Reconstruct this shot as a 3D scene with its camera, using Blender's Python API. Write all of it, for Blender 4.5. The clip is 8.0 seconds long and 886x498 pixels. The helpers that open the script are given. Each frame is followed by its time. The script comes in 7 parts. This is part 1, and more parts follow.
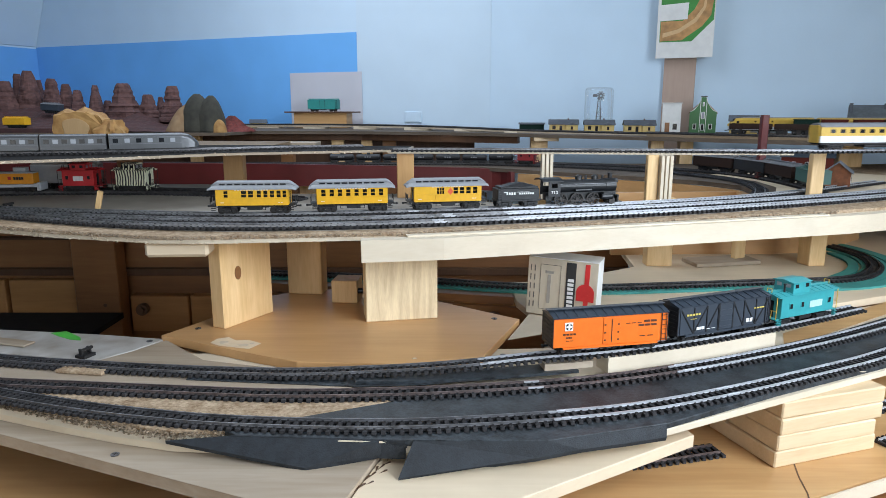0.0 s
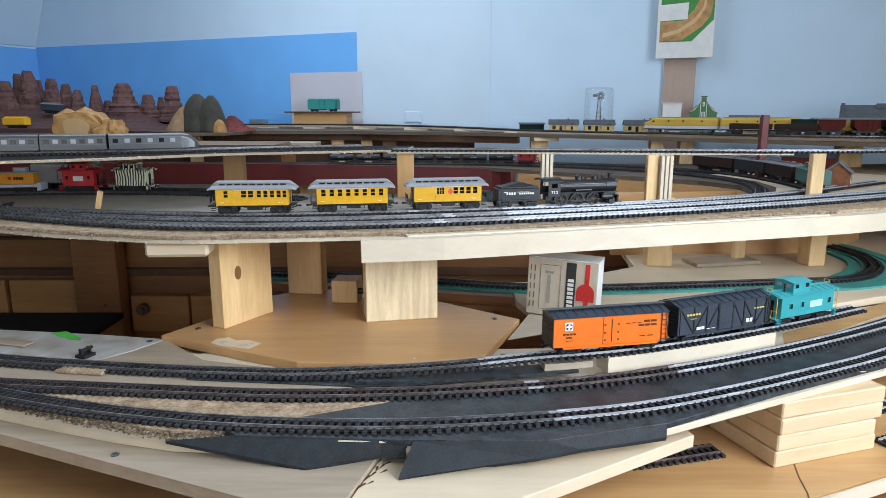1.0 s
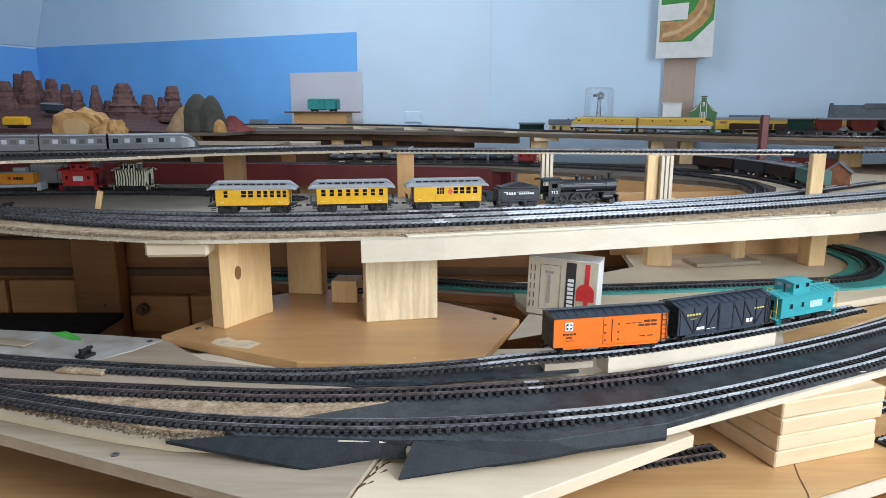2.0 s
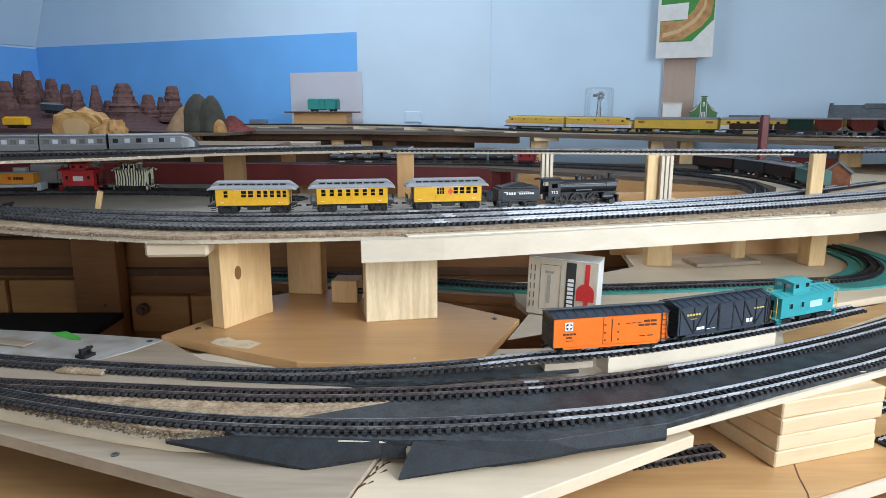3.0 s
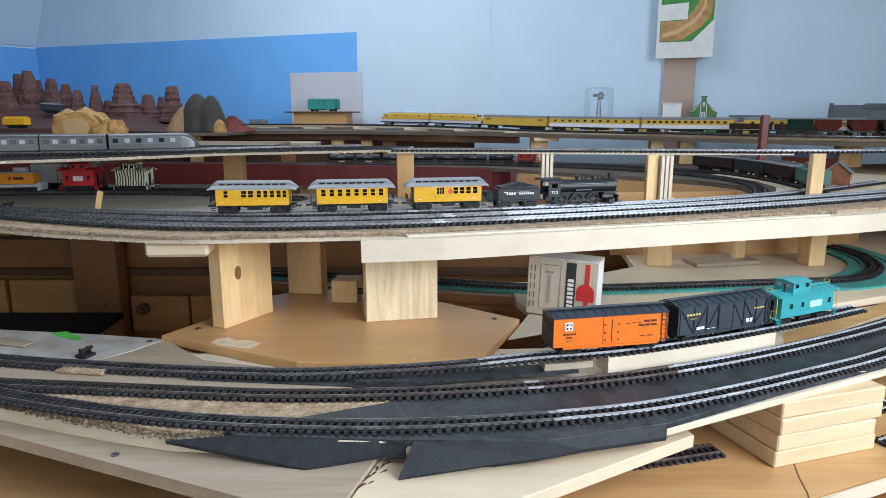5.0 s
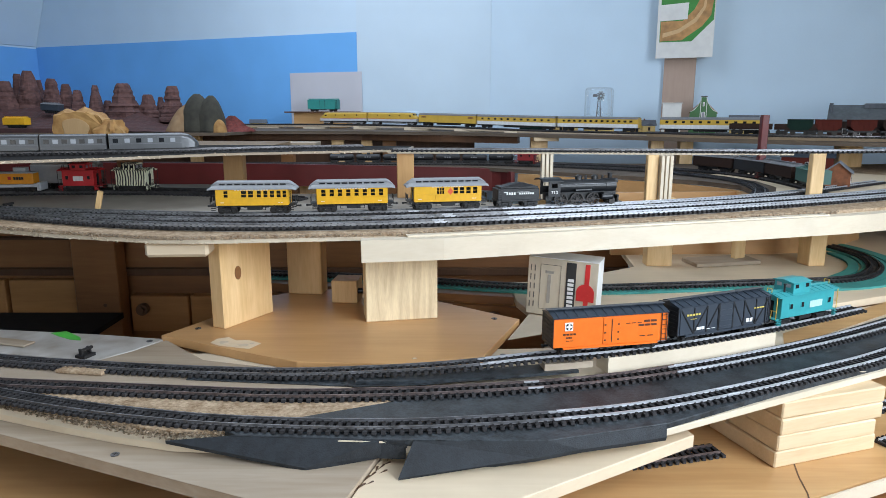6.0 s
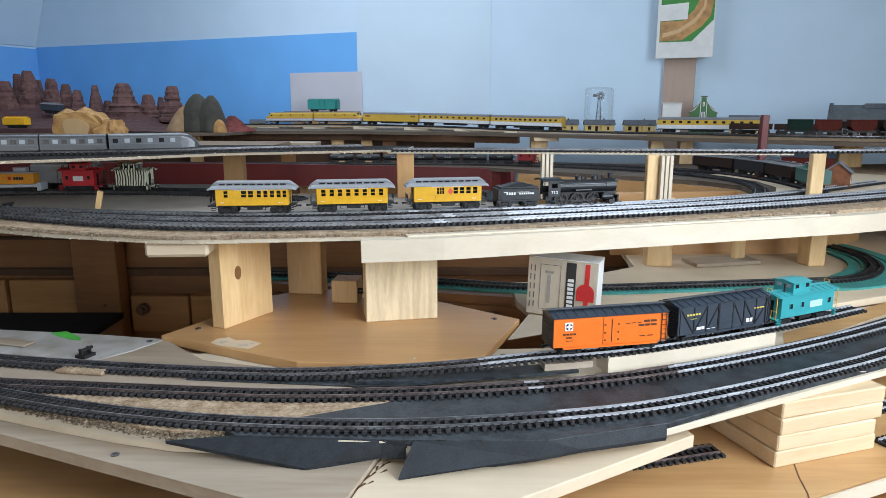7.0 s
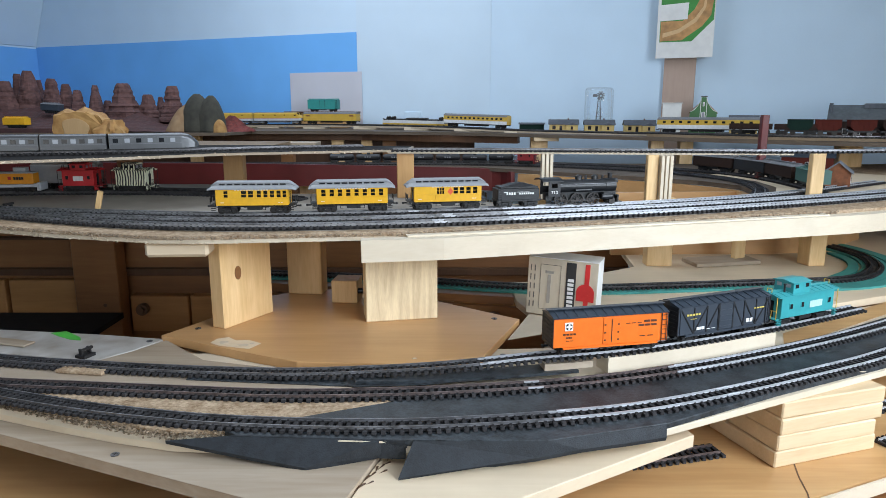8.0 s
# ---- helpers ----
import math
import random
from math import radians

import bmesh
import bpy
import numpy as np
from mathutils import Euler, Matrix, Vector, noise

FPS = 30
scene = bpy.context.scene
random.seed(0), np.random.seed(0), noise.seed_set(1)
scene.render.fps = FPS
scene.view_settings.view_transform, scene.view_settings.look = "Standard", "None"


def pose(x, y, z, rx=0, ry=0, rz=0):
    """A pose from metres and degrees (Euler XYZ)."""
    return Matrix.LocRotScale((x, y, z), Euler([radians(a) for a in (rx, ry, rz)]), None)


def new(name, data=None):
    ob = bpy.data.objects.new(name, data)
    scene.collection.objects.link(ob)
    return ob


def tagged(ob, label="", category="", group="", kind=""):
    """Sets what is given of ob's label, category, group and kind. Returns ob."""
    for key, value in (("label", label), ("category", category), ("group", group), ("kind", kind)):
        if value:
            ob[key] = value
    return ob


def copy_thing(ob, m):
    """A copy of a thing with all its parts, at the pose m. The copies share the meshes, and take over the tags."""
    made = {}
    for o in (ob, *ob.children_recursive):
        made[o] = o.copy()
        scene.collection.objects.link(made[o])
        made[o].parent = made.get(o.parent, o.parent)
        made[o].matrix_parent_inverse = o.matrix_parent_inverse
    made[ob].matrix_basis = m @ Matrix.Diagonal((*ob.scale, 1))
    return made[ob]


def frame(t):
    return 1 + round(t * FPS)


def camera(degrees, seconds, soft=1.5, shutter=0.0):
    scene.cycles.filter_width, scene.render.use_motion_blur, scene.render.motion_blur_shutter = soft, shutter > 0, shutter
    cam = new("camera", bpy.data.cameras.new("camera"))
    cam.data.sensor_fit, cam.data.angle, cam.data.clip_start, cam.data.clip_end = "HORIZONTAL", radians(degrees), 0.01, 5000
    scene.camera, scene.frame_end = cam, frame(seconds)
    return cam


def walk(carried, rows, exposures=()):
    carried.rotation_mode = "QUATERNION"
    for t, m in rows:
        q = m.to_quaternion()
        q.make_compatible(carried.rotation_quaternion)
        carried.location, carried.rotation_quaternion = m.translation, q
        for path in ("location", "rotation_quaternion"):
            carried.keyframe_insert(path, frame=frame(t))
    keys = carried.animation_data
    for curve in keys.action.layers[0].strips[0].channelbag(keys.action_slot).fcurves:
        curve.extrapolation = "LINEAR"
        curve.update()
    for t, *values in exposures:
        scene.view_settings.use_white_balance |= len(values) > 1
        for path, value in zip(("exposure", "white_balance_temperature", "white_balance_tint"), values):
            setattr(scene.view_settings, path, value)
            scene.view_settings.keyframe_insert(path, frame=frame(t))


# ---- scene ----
cam = camera(66.3, 8.0, soft=0.8, shutter=0.5)
EYE = (0.0, 0.0, 1.30)
CAM_POSE = pose(*EYE, 90 - 11.81, 0, 0)
walk(cam, [(0.0, CAM_POSE), (8.0, CAM_POSE)], exposures=[(0.0, 0.0, 6500, 10), (8.0, 0.0, 6500, 10)])

# ---- world and daylight ----
# the room stands turned against the camera: its own x runs along the back wall, y towards the wall
ROOM = pose(-2.218, 3.848, 0, 0, 0, -23.1)
ROOM_W, ROOM_D, ROOM_H = 4.6, 4.8, 2.5
world = bpy.data.worlds.new("sky")
scene.world = world
world.use_nodes = True
sky = world.node_tree.nodes.new("ShaderNodeTexSky")
sky.sky_type = "NISHITA"
sky.sun_disc = False
sky.sun_elevation = radians(38)
sky.sun_rotation = radians(200)
world.node_tree.links.new(sky.outputs["Color"], world.node_tree.nodes["Background"].inputs["Color"])
world.node_tree.nodes["Background"].inputs["Strength"].default_value = 0.12


def window_light(x, y, z, rz, w, h, power, color, tilt=0):
    """Sky light entering at a window's opening, in the room's own space."""
    lamp = bpy.data.lights.new("window_daylight", "AREA")
    lamp.shape, lamp.size, lamp.size_y, lamp.energy, lamp.color = "RECTANGLE", w, h, power, color
    ob = new("window_daylight", lamp)
    ob.matrix_world = ROOM @ pose(x, y, z, 90 + tilt, 0, rz)
    return ob


SKYLIGHT = (0.79, 0.89, 1.0)
window_light(ROOM_W - 0.02, -2.35, 1.72, 90, 1.2, 1.1, 47, SKYLIGHT)
window_light(3.7, -ROOM_D + 0.02, 1.60, 0, 1.5, 1.25, 11, SKYLIGHT)
# roof window out of view, added to brighten the back wall
window_light(2.1, -1.1, ROOM_H - 0.02, 0, 1.2, 1.2, 19, SKYLIGHT, -90)

# ---- materials ----


def material(name, color, rough=0.5, metal=0.0, vary=0.15, scale=40.0, bump=0.1, bump_scale=300.0, stretch=(1, 1, 1), second=None, coat=0.0, island=0.0):
    """A surface with variation at two scales and fine relief; stretch lengthens the pattern along an axis (small number: long)."""
    m = bpy.data.materials.new(name)
    m.use_nodes = True
    n, l = m.node_tree.nodes, m.node_tree.links
    b = n["Principled BSDF"]
    b.inputs["Roughness"].default_value = rough
    b.inputs["Metallic"].default_value = metal
    b.inputs["Coat Weight"].default_value = coat
    co = n.new("ShaderNodeTexCoord")
    mp = n.new("ShaderNodeMapping")
    mp.inputs["Scale"].default_value = stretch
    l.new(co.outputs["Object"], mp.inputs["Vector"])
    big, fine, rel = (n.new("ShaderNodeTexNoise") for _ in range(3))
    for tex, sc, det in ((big, scale * 0.25, 3), (fine, scale, 6), (rel, bump_scale, 4)):
        tex.inputs["Scale"].default_value = sc
        tex.inputs["Detail"].default_value = det
        l.new(mp.outputs["Vector"], tex.inputs["Vector"])
    mix = n.new("ShaderNodeMix")
    mix.data_type = "RGBA"
    lo = second or tuple(v * (1 - vary * 1.6) for v in color)
    mix.inputs["A"].default_value = (*lo, 1)
    mix.inputs["B"].default_value = (*[min(1, v * (1 + vary * 0.5)) for v in color], 1)
    add = n.new("ShaderNodeMath")
    add.operation = "ADD"
    l.new(big.outputs["Fac"], add.inputs[0])
    l.new(fine.outputs["Fac"], add.inputs[1])
    ramp = n.new("ShaderNodeMapRange")
    ramp.inputs["From Min"].default_value, ramp.inputs["From Max"].default_value = 0.65, 1.3
    l.new(add.outputs[0], ramp.inputs["Value"])
    l.new(ramp.outputs[0], mix.inputs["Factor"])
    out = mix.outputs["Result"]
    if island:
        info = n.new("ShaderNodeObjectInfo")
        hsv = n.new("ShaderNodeHueSaturation")
        rng = n.new("ShaderNodeMapRange")
        rng.inputs["To Min"].default_value, rng.inputs["To Max"].default_value = 1 - island, 1 + island
        l.new(info.outputs["Random"], rng.inputs["Value"])
        l.new(rng.outputs[0], hsv.inputs["Value"])
        l.new(out, hsv.inputs["Color"])
        out = hsv.outputs["Color"]
    l.new(out, b.inputs["Base Color"])
    rr = n.new("ShaderNodeMapRange")
    rr.inputs["To Min"].default_value, rr.inputs["To Max"].default_value = max(0.02, rough - 0.1), min(1, rough + 0.1)
    l.new(fine.outputs["Fac"], rr.inputs["Value"])
    l.new(rr.outputs[0], b.inputs["Roughness"])
    bp = n.new("ShaderNodeBump")
    bp.inputs["Strength"].default_value = bump
    bp.inputs["Distance"].default_value = 0.002
    l.new(rel.outputs["Fac"], bp.inputs["Height"])
    l.new(bp.outputs["Normal"], b.inputs["Normal"])
    return m


def wood(name, light, dark, along="x", rough=0.55, rings=26.0, contrast=0.75):
    """Sawn timber: long grain lines along one axis, slow growth bands, pores."""
    m = bpy.data.materials.new(name)
    m.use_nodes = True
    n, l = m.node_tree.nodes, m.node_tree.links
    b = n["Principled BSDF"]
    co = n.new("ShaderNodeTexCoord")
    info = n.new("ShaderNodeObjectInfo")
    shift = n.new("ShaderNodeVectorMath")
    shift.operation = "MULTIPLY_ADD"
    shift.inputs[1].default_value = (1, 1, 1)
    spread = n.new("ShaderNodeMath")
    spread.operation = "MULTIPLY"
    spread.inputs[1].default_value = 7.3
    l.new(info.outputs["Random"], spread.inputs[0])
    l.new(co.outputs["Object"], shift.inputs[0])
    l.new(spread.outputs[0], shift.inputs[2])
    mp = n.new("ShaderNodeMapping")
    mp.inputs["Scale"].default_value = {"x": (0.09, 1, 1), "y": (1, 0.09, 1), "z": (1, 1, 0.09)}[along]
    l.new(shift.outputs[0], mp.inputs["Vector"])
    band, grain, blot = (n.new("ShaderNodeTexNoise") for _ in range(3))
    for tex, sc, det, dist in ((band, rings, 2, 1.2), (grain, rings * 14, 5, 0.3), (blot, 9.0, 3, 0.2)):
        tex.inputs["Scale"].default_value = sc
        tex.inputs["Detail"].default_value = det
        tex.inputs["Distortion"].default_value = dist
        l.new((co.outputs["Object"] if tex == blot else mp.outputs["Vector"]), tex.inputs["Vector"])
    s1 = n.new("ShaderNodeMath")
    s1.operation = "MULTIPLY_ADD"
    s1.inputs[1].default_value = 0.55
    l.new(grain.outputs["Fac"], s1.inputs[0])
    l.new(band.outputs["Fac"], s1.inputs[2])
    ramp = n.new("ShaderNodeMapRange")
    ramp.inputs["From Min"].default_value, ramp.inputs["From Max"].default_value = 0.55, 0.98
    ramp.inputs["To Min"].default_value, ramp.inputs["To Max"].default_value = 0.0, contrast
    l.new(s1.outputs[0], ramp.inputs["Value"])
    mix = n.new("ShaderNodeMix")
    mix.data_type = "RGBA"
    mix.inputs["A"].default_value, mix.inputs["B"].default_value = (*light, 1), (*dark, 1)
    l.new(ramp.outputs[0], mix.inputs["Factor"])
    hsv = n.new("ShaderNodeHueSaturation")
    rng = n.new("ShaderNodeMapRange")
    rng.inputs["To Min"].default_value, rng.inputs["To Max"].default_value = 0.82, 1.14
    l.new(blot.outputs["Fac"], rng.inputs["Value"])
    l.new(rng.outputs[0], hsv.inputs["Value"])
    l.new(mix.outputs["Result"], hsv.inputs["Color"])
    l.new(hsv.outputs["Color"], b.inputs["Base Color"])
    b.inputs["Roughness"].default_value = rough
    bp = n.new("ShaderNodeBump")
    bp.inputs["Strength"].default_value = 0.12
    bp.inputs["Distance"].default_value = 0.001
    l.new(grain.outputs["Fac"], bp.inputs["Height"])
    l.new(bp.outputs["Normal"], b.inputs["Normal"])
    return m


def clear(name):
    """Thin clear glass: transparent, with a mirror gloss that grows at grazing angles."""
    m = bpy.data.materials.new(name)
    m.use_nodes = True
    n, l = m.node_tree.nodes, m.node_tree.links
    n.remove(n["Principled BSDF"])
    tr, gl, mx, lw = n.new("ShaderNodeBsdfTransparent"), n.new("ShaderNodeBsdfGlossy"), n.new("ShaderNodeMixShader"), n.new("ShaderNodeLayerWeight")
    lw.inputs["Blend"].default_value = 0.3
    pw = n.new("ShaderNodeMath")
    pw.operation = "POWER"
    pw.inputs[1].default_value = 1.3
    gl.inputs["Roughness"].default_value = 0.08
    tr.inputs["Color"].default_value = (0.98, 0.985, 0.985, 1)
    l.new(lw.outputs["Facing"], pw.inputs[0])
    l.new(pw.outputs[0], mx.inputs[0])
    l.new(tr.outputs[0], mx.inputs[1])
    l.new(gl.outputs[0], mx.inputs[2])
    l.new(mx.outputs[0], n["Material Output"].inputs["Surface"])
    return m


PAINT_WALL = material("wall_paint", (0.60, 0.76, 0.91), 0.85, vary=0.03, scale=6, bump=0.15, bump_scale=160)
PAINT_GREY = material("wall_filler_grey", (0.61, 0.755, 0.885), 0.85, vary=0.03, scale=6, bump=0.15, bump_scale=160)
PAINT_SKY = material("sky_blue_paint", (0.17, 0.48, 0.95), 0.8, vary=0.06, scale=5, bump=0.1, bump_scale=120)
PLASTER = material("ceiling_plaster", (0.72, 0.73, 0.74), 0.9, vary=0.04, scale=5)
# dim tone for walls out of view, set to cut bounced fill light
PAINT_DIM = material("unseen_wall_dim", (0.30, 0.27, 0.24), 0.8, vary=0.1, scale=8)
FLOOR_WOOD = wood("floor_boards", (0.32, 0.2, 0.1), (0.2, 0.11, 0.05), "x", 0.45)
PINE_X = wood("pine_x", (0.76, 0.59, 0.38), (0.60, 0.42, 0.23), "x", 0.55, contrast=0.6)
PINE_Z = wood("pine_z", (0.86, 0.60, 0.31), (0.60, 0.35, 0.13), "z", 0.5, contrast=0.65)
PINE_AMBER = wood("pine_amber", (0.58, 0.34, 0.14), (0.42, 0.22, 0.08), "z", 0.5, contrast=0.65)
PINE_PALE = wood("pine_pale", (0.70, 0.61, 0.475), (0.59, 0.475, 0.33), "x", 0.6, contrast=0.45)
END_GRAIN = wood("end_grain", (0.90, 0.74, 0.48), (0.62, 0.46, 0.27), "z", 0.7, 70, 0.8)
PLY_PALE = wood("plywood_pale", (0.74, 0.61, 0.44), (0.60, 0.46, 0.30), "x", 0.6, 10, 0.5)
PLY_ORANGE = wood("plywood_varnished", (0.60, 0.35, 0.155), (0.46, 0.24, 0.09), "x", 0.36, 9, 0.6)
PLY_BASE = wood("plywood_base", (0.62, 0.38, 0.17), (0.44, 0.23, 0.085), "x", 0.42, 8, 0.75)
BROWN_WOOD = wood("brown_wood", (0.31, 0.14, 0.05), (0.18, 0.075, 0.027), "x", 0.45, 12, 0.7)
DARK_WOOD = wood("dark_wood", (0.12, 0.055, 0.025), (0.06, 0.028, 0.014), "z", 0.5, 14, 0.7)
PLY_WORN = wood("plywood_worn", (0.45, 0.37, 0.28), (0.30, 0.22, 0.145), "x", 0.65, 12, 0.75)
DECK_BROWN = wood("deck_brown", (0.125, 0.092, 0.064), (0.075, 0.052, 0.036), "x", 0.75, 12, 0.7)
PLY_DARK = wood("plywood_dark", (0.27, 0.20, 0.13), (0.16, 0.11, 0.07), "x", 0.6, 12, 0.7)
CHIPBOARD = material("chipboard", (0.46, 0.35, 0.24), 0.85, vary=0.45, scale=260, bump=0.7, bump_scale=420, second=(0.25, 0.16, 0.09))
FOAM_BLACK = material("black_foam", (0.036, 0.044, 0.051), 0.5, vary=0.6, scale=260, bump=0.2, bump_scale=500)
TIE_BLACK = material("black_tie_plastic", (0.040, 0.038, 0.039), 0.6, vary=0.3, scale=200, bump=0.1, island=0.25)
# nickel is pale and less metallic: some window sheen sits in its colour
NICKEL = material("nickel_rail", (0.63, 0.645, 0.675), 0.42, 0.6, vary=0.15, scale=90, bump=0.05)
RAIL_DULL = material("dull_grey_rail", (0.30, 0.30, 0.315), 0.42, 0.85, vary=0.3, scale=110, bump=0.08, second=(0.15, 0.145, 0.145))
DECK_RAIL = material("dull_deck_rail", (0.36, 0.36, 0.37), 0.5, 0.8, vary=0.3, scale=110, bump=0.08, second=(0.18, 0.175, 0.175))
RUSTY = material("weathered_rail", (0.27, 0.215, 0.205), 0.45, 0.85, vary=0.3, scale=120, bump=0.1)
STEEL_DARK = material("dark_steel_rail", (0.16, 0.155, 0.16), 0.4, 0.9, vary=0.3, scale=120, bump=0.1)
MAROON = material("maroon_painted_board", (0.125, 0.016, 0.015), 0.45, vary=0.15, scale=20)
TEAL_BASE = material("teal_painted_roadbed", (0.055, 0.30, 0.27), 0.7, vary=0.15, scale=40)

# ---- builders ----


def part(name, bm, mat, parent=None, label="", smooth=False):
    """Links a bmesh as one mesh object under a thing or a part."""
    me = bpy.data.meshes.new(name)
    bmesh.ops.recalc_face_normals(bm, faces=bm.faces)
    bm.to_mesh(me)
    bm.free()
    me.materials.append(mat)
    if smooth:
        me.polygons.foreach_set("use_smooth", [True] * len(me.polygons))
    ob = new(name, me)
    if parent is not None:
        ob.parent = parent
    if label:
        tagged(ob, label)
    return ob


def again(name, ob, parent, m):
    """Another piece on the same mesh."""
    o = new(name, ob.data)
    o.parent = parent
    o.matrix_basis = m
    return o


def thing(name, label, category, m=None, group="", kind=""):
    ob = new(name)
    ob.empty_display_size = 0.02
    if m is not None:
        ob.matrix_basis = m
    return tagged(ob, label, category, group, kind)


def solid(name, bm, mat, label, category="", group="", kind="", m=None, smooth=False):
    """A thing, or a piece of the setting, that is one mesh."""
    ob = part(name, bm, mat, None, "", smooth)
    if m is not None:
        ob.matrix_basis = m
    return tagged(ob, label, category, group, kind)


def box(bm, x0, x1, y0, y1, z0, z1, bevel=0.0):
    r = bmesh.ops.create_cube(bm, size=1.0)
    vs = r["verts"]
    bmesh.ops.scale(bm, vec=(x1 - x0, y1 - y0, z1 - z0), verts=vs)
    bmesh.ops.translate(bm, vec=((x0 + x1) / 2, (y0 + y1) / 2, (z0 + z1) / 2), verts=vs)
    if bevel:
        es = list({e for v in vs for e in v.link_edges})
        bmesh.ops.bevel(bm, geom=es, offset=bevel, segments=1, affect="EDGES")
    return vs


def box_bm(*a, bevel=0.0):
    bm = bmesh.new()
    box(bm, *a, bevel=bevel)
    return bm


def prism(bm, poly, z0, z1, bevel=0.0):
    lo = [bm.verts.new((p[0], p[1], z0)) for p in poly]
    hi = [bm.verts.new((p[0], p[1], z1)) for p in poly]
    fs = [bm.faces.new(lo[::-1]), bm.faces.new(hi)]
    k = len(poly)
    for i in range(k):
        fs.append(bm.faces.new((lo[i], lo[(i + 1) % k], hi[(i + 1) % k], hi[i])))
    if bevel:
        bmesh.ops.bevel(bm, geom=list({e for f in fs for e in f.edges}), offset=bevel, segments=1, affect="EDGES")


def prism_bm(poly, z0, z1, bevel=0.0):
    bm = bmesh.new()
    prism(bm, poly, z0, z1, bevel)
    return bm


def extrude_profile(bm, prof, x0, x1):
    """A profile of (y, z) points drawn out along x."""
    a = [bm.verts.new((x0, y, z)) for y, z in prof]
    b = [bm.verts.new((x1, y, z)) for y, z in prof]
    k = len(prof)
    bm.faces.new(a[::-1])
    bm.faces.new(b)
    for i in range(k):
        bm.faces.new((a[i], a[(i + 1) % k], b[(i + 1) % k], b[i]))


def cyl(bm, p, r, length, axis="z", seg=12, r2=None):
    m = {"z": Matrix.Identity(4), "x": pose(0, 0, 0, 0, 90, 0), "y": pose(0, 0, 0, 90, 0, 0)}[axis]
    bmesh.ops.create_cone(bm, cap_ends=True, segments=seg, radius1=r, radius2=r if r2 is None else r2, depth=length,
                          matrix=Matrix.Translation(p) @ m)


def smooth_line(pts, step=0.01):
    """A smooth curve through a few plan points, sampled evenly."""
    p = [Vector(q) for q in pts]
    p = [p[0] * 2 - p[1]] + p + [p[-1] * 2 - p[-2]]
    out = []
    for i in range(1, len(p) - 2):
        for k in range(24):
            t = k / 24
            a, b, c, d = p[i - 1], p[i], p[i + 1], p[i + 2]
            out.append(0.5 * ((2 * b) + (c - a) * t + (2 * a - 5 * b + 4 * c - d) * t * t + (3 * b - a - 3 * c + d) * t ** 3))
    out.append(p[-2])
    line, need, acc = [out[0]], step, 0.0
    for a, b in zip(out, out[1:]):
        seg = (b - a).length
        while seg > 1e-9 and acc + seg >= need:
            line.append(a.lerp(b, (need - acc) / seg))
            need += step
        acc += seg
    return line


def ribbon(bm, line, off0, off1, z0, z1):
    """A bar that follows a line: from off0 to off1 across it, z0 to z1 above it."""
    rings = []
    for i, p in enumerate(line):
        d = (line[min(i + 1, len(line) - 1)] - line[max(i - 1, 0)]).to_3d()
        n = Vector((-d.y, d.x, 0)).normalized()
        p = p.to_3d()
        rings.append([bm.verts.new(p + n * o + Vector((0, 0, z))) for o, z in ((off0, z0), (off1, z0), (off1, z1), (off0, z1))])
    for a, b in zip(rings, rings[1:]):
        for k in range(4):
            bm.faces.new((a[k], a[(k + 1) % 4], b[(k + 1) % 4], b[k]))
    bm.faces.new(rings[0][::-1])
    bm.faces.new(rings[-1])


GAUGE = 0.0165
RAIL_SECTION = ((-0.0010, 0.0032), (0.0010, 0.0032), (0.0010, 0.0036), (0.0004, 0.0039), (0.0004, 0.0052), (0.0006, 0.0054), (0.0006, 0.0061), (0.0004, 0.0062), (-0.0004, 0.0062), (-0.0006, 0.0061), (-0.0006, 0.0054), (-0.0004, 0.0052), (-0.0004, 0.0039), (-0.0010, 0.0036))


def rail_bar(bm, line, off):
    """A rolled rail with foot, web and head that follows a line at off metres to its side."""
    rings = []
    for i, p in enumerate(line):
        d = line[min(i + 1, len(line) - 1)] - line[max(i - 1, 0)]
        n = Vector((-d.y, d.x, 0)).normalized()
        rings.append([bm.verts.new(p + n * (off + a) + Vector((0, 0, b))) for a, b in RAIL_SECTION])
    k = len(RAIL_SECTION)
    for a, b in zip(rings, rings[1:]):
        for j in range(k):
            bm.faces.new((a[j], a[(j + 1) % k], b[(j + 1) % k], b[j]))
    bm.faces.new(rings[0][::-1])
    bm.faces.new(rings[-1])


tie_meshes = {}


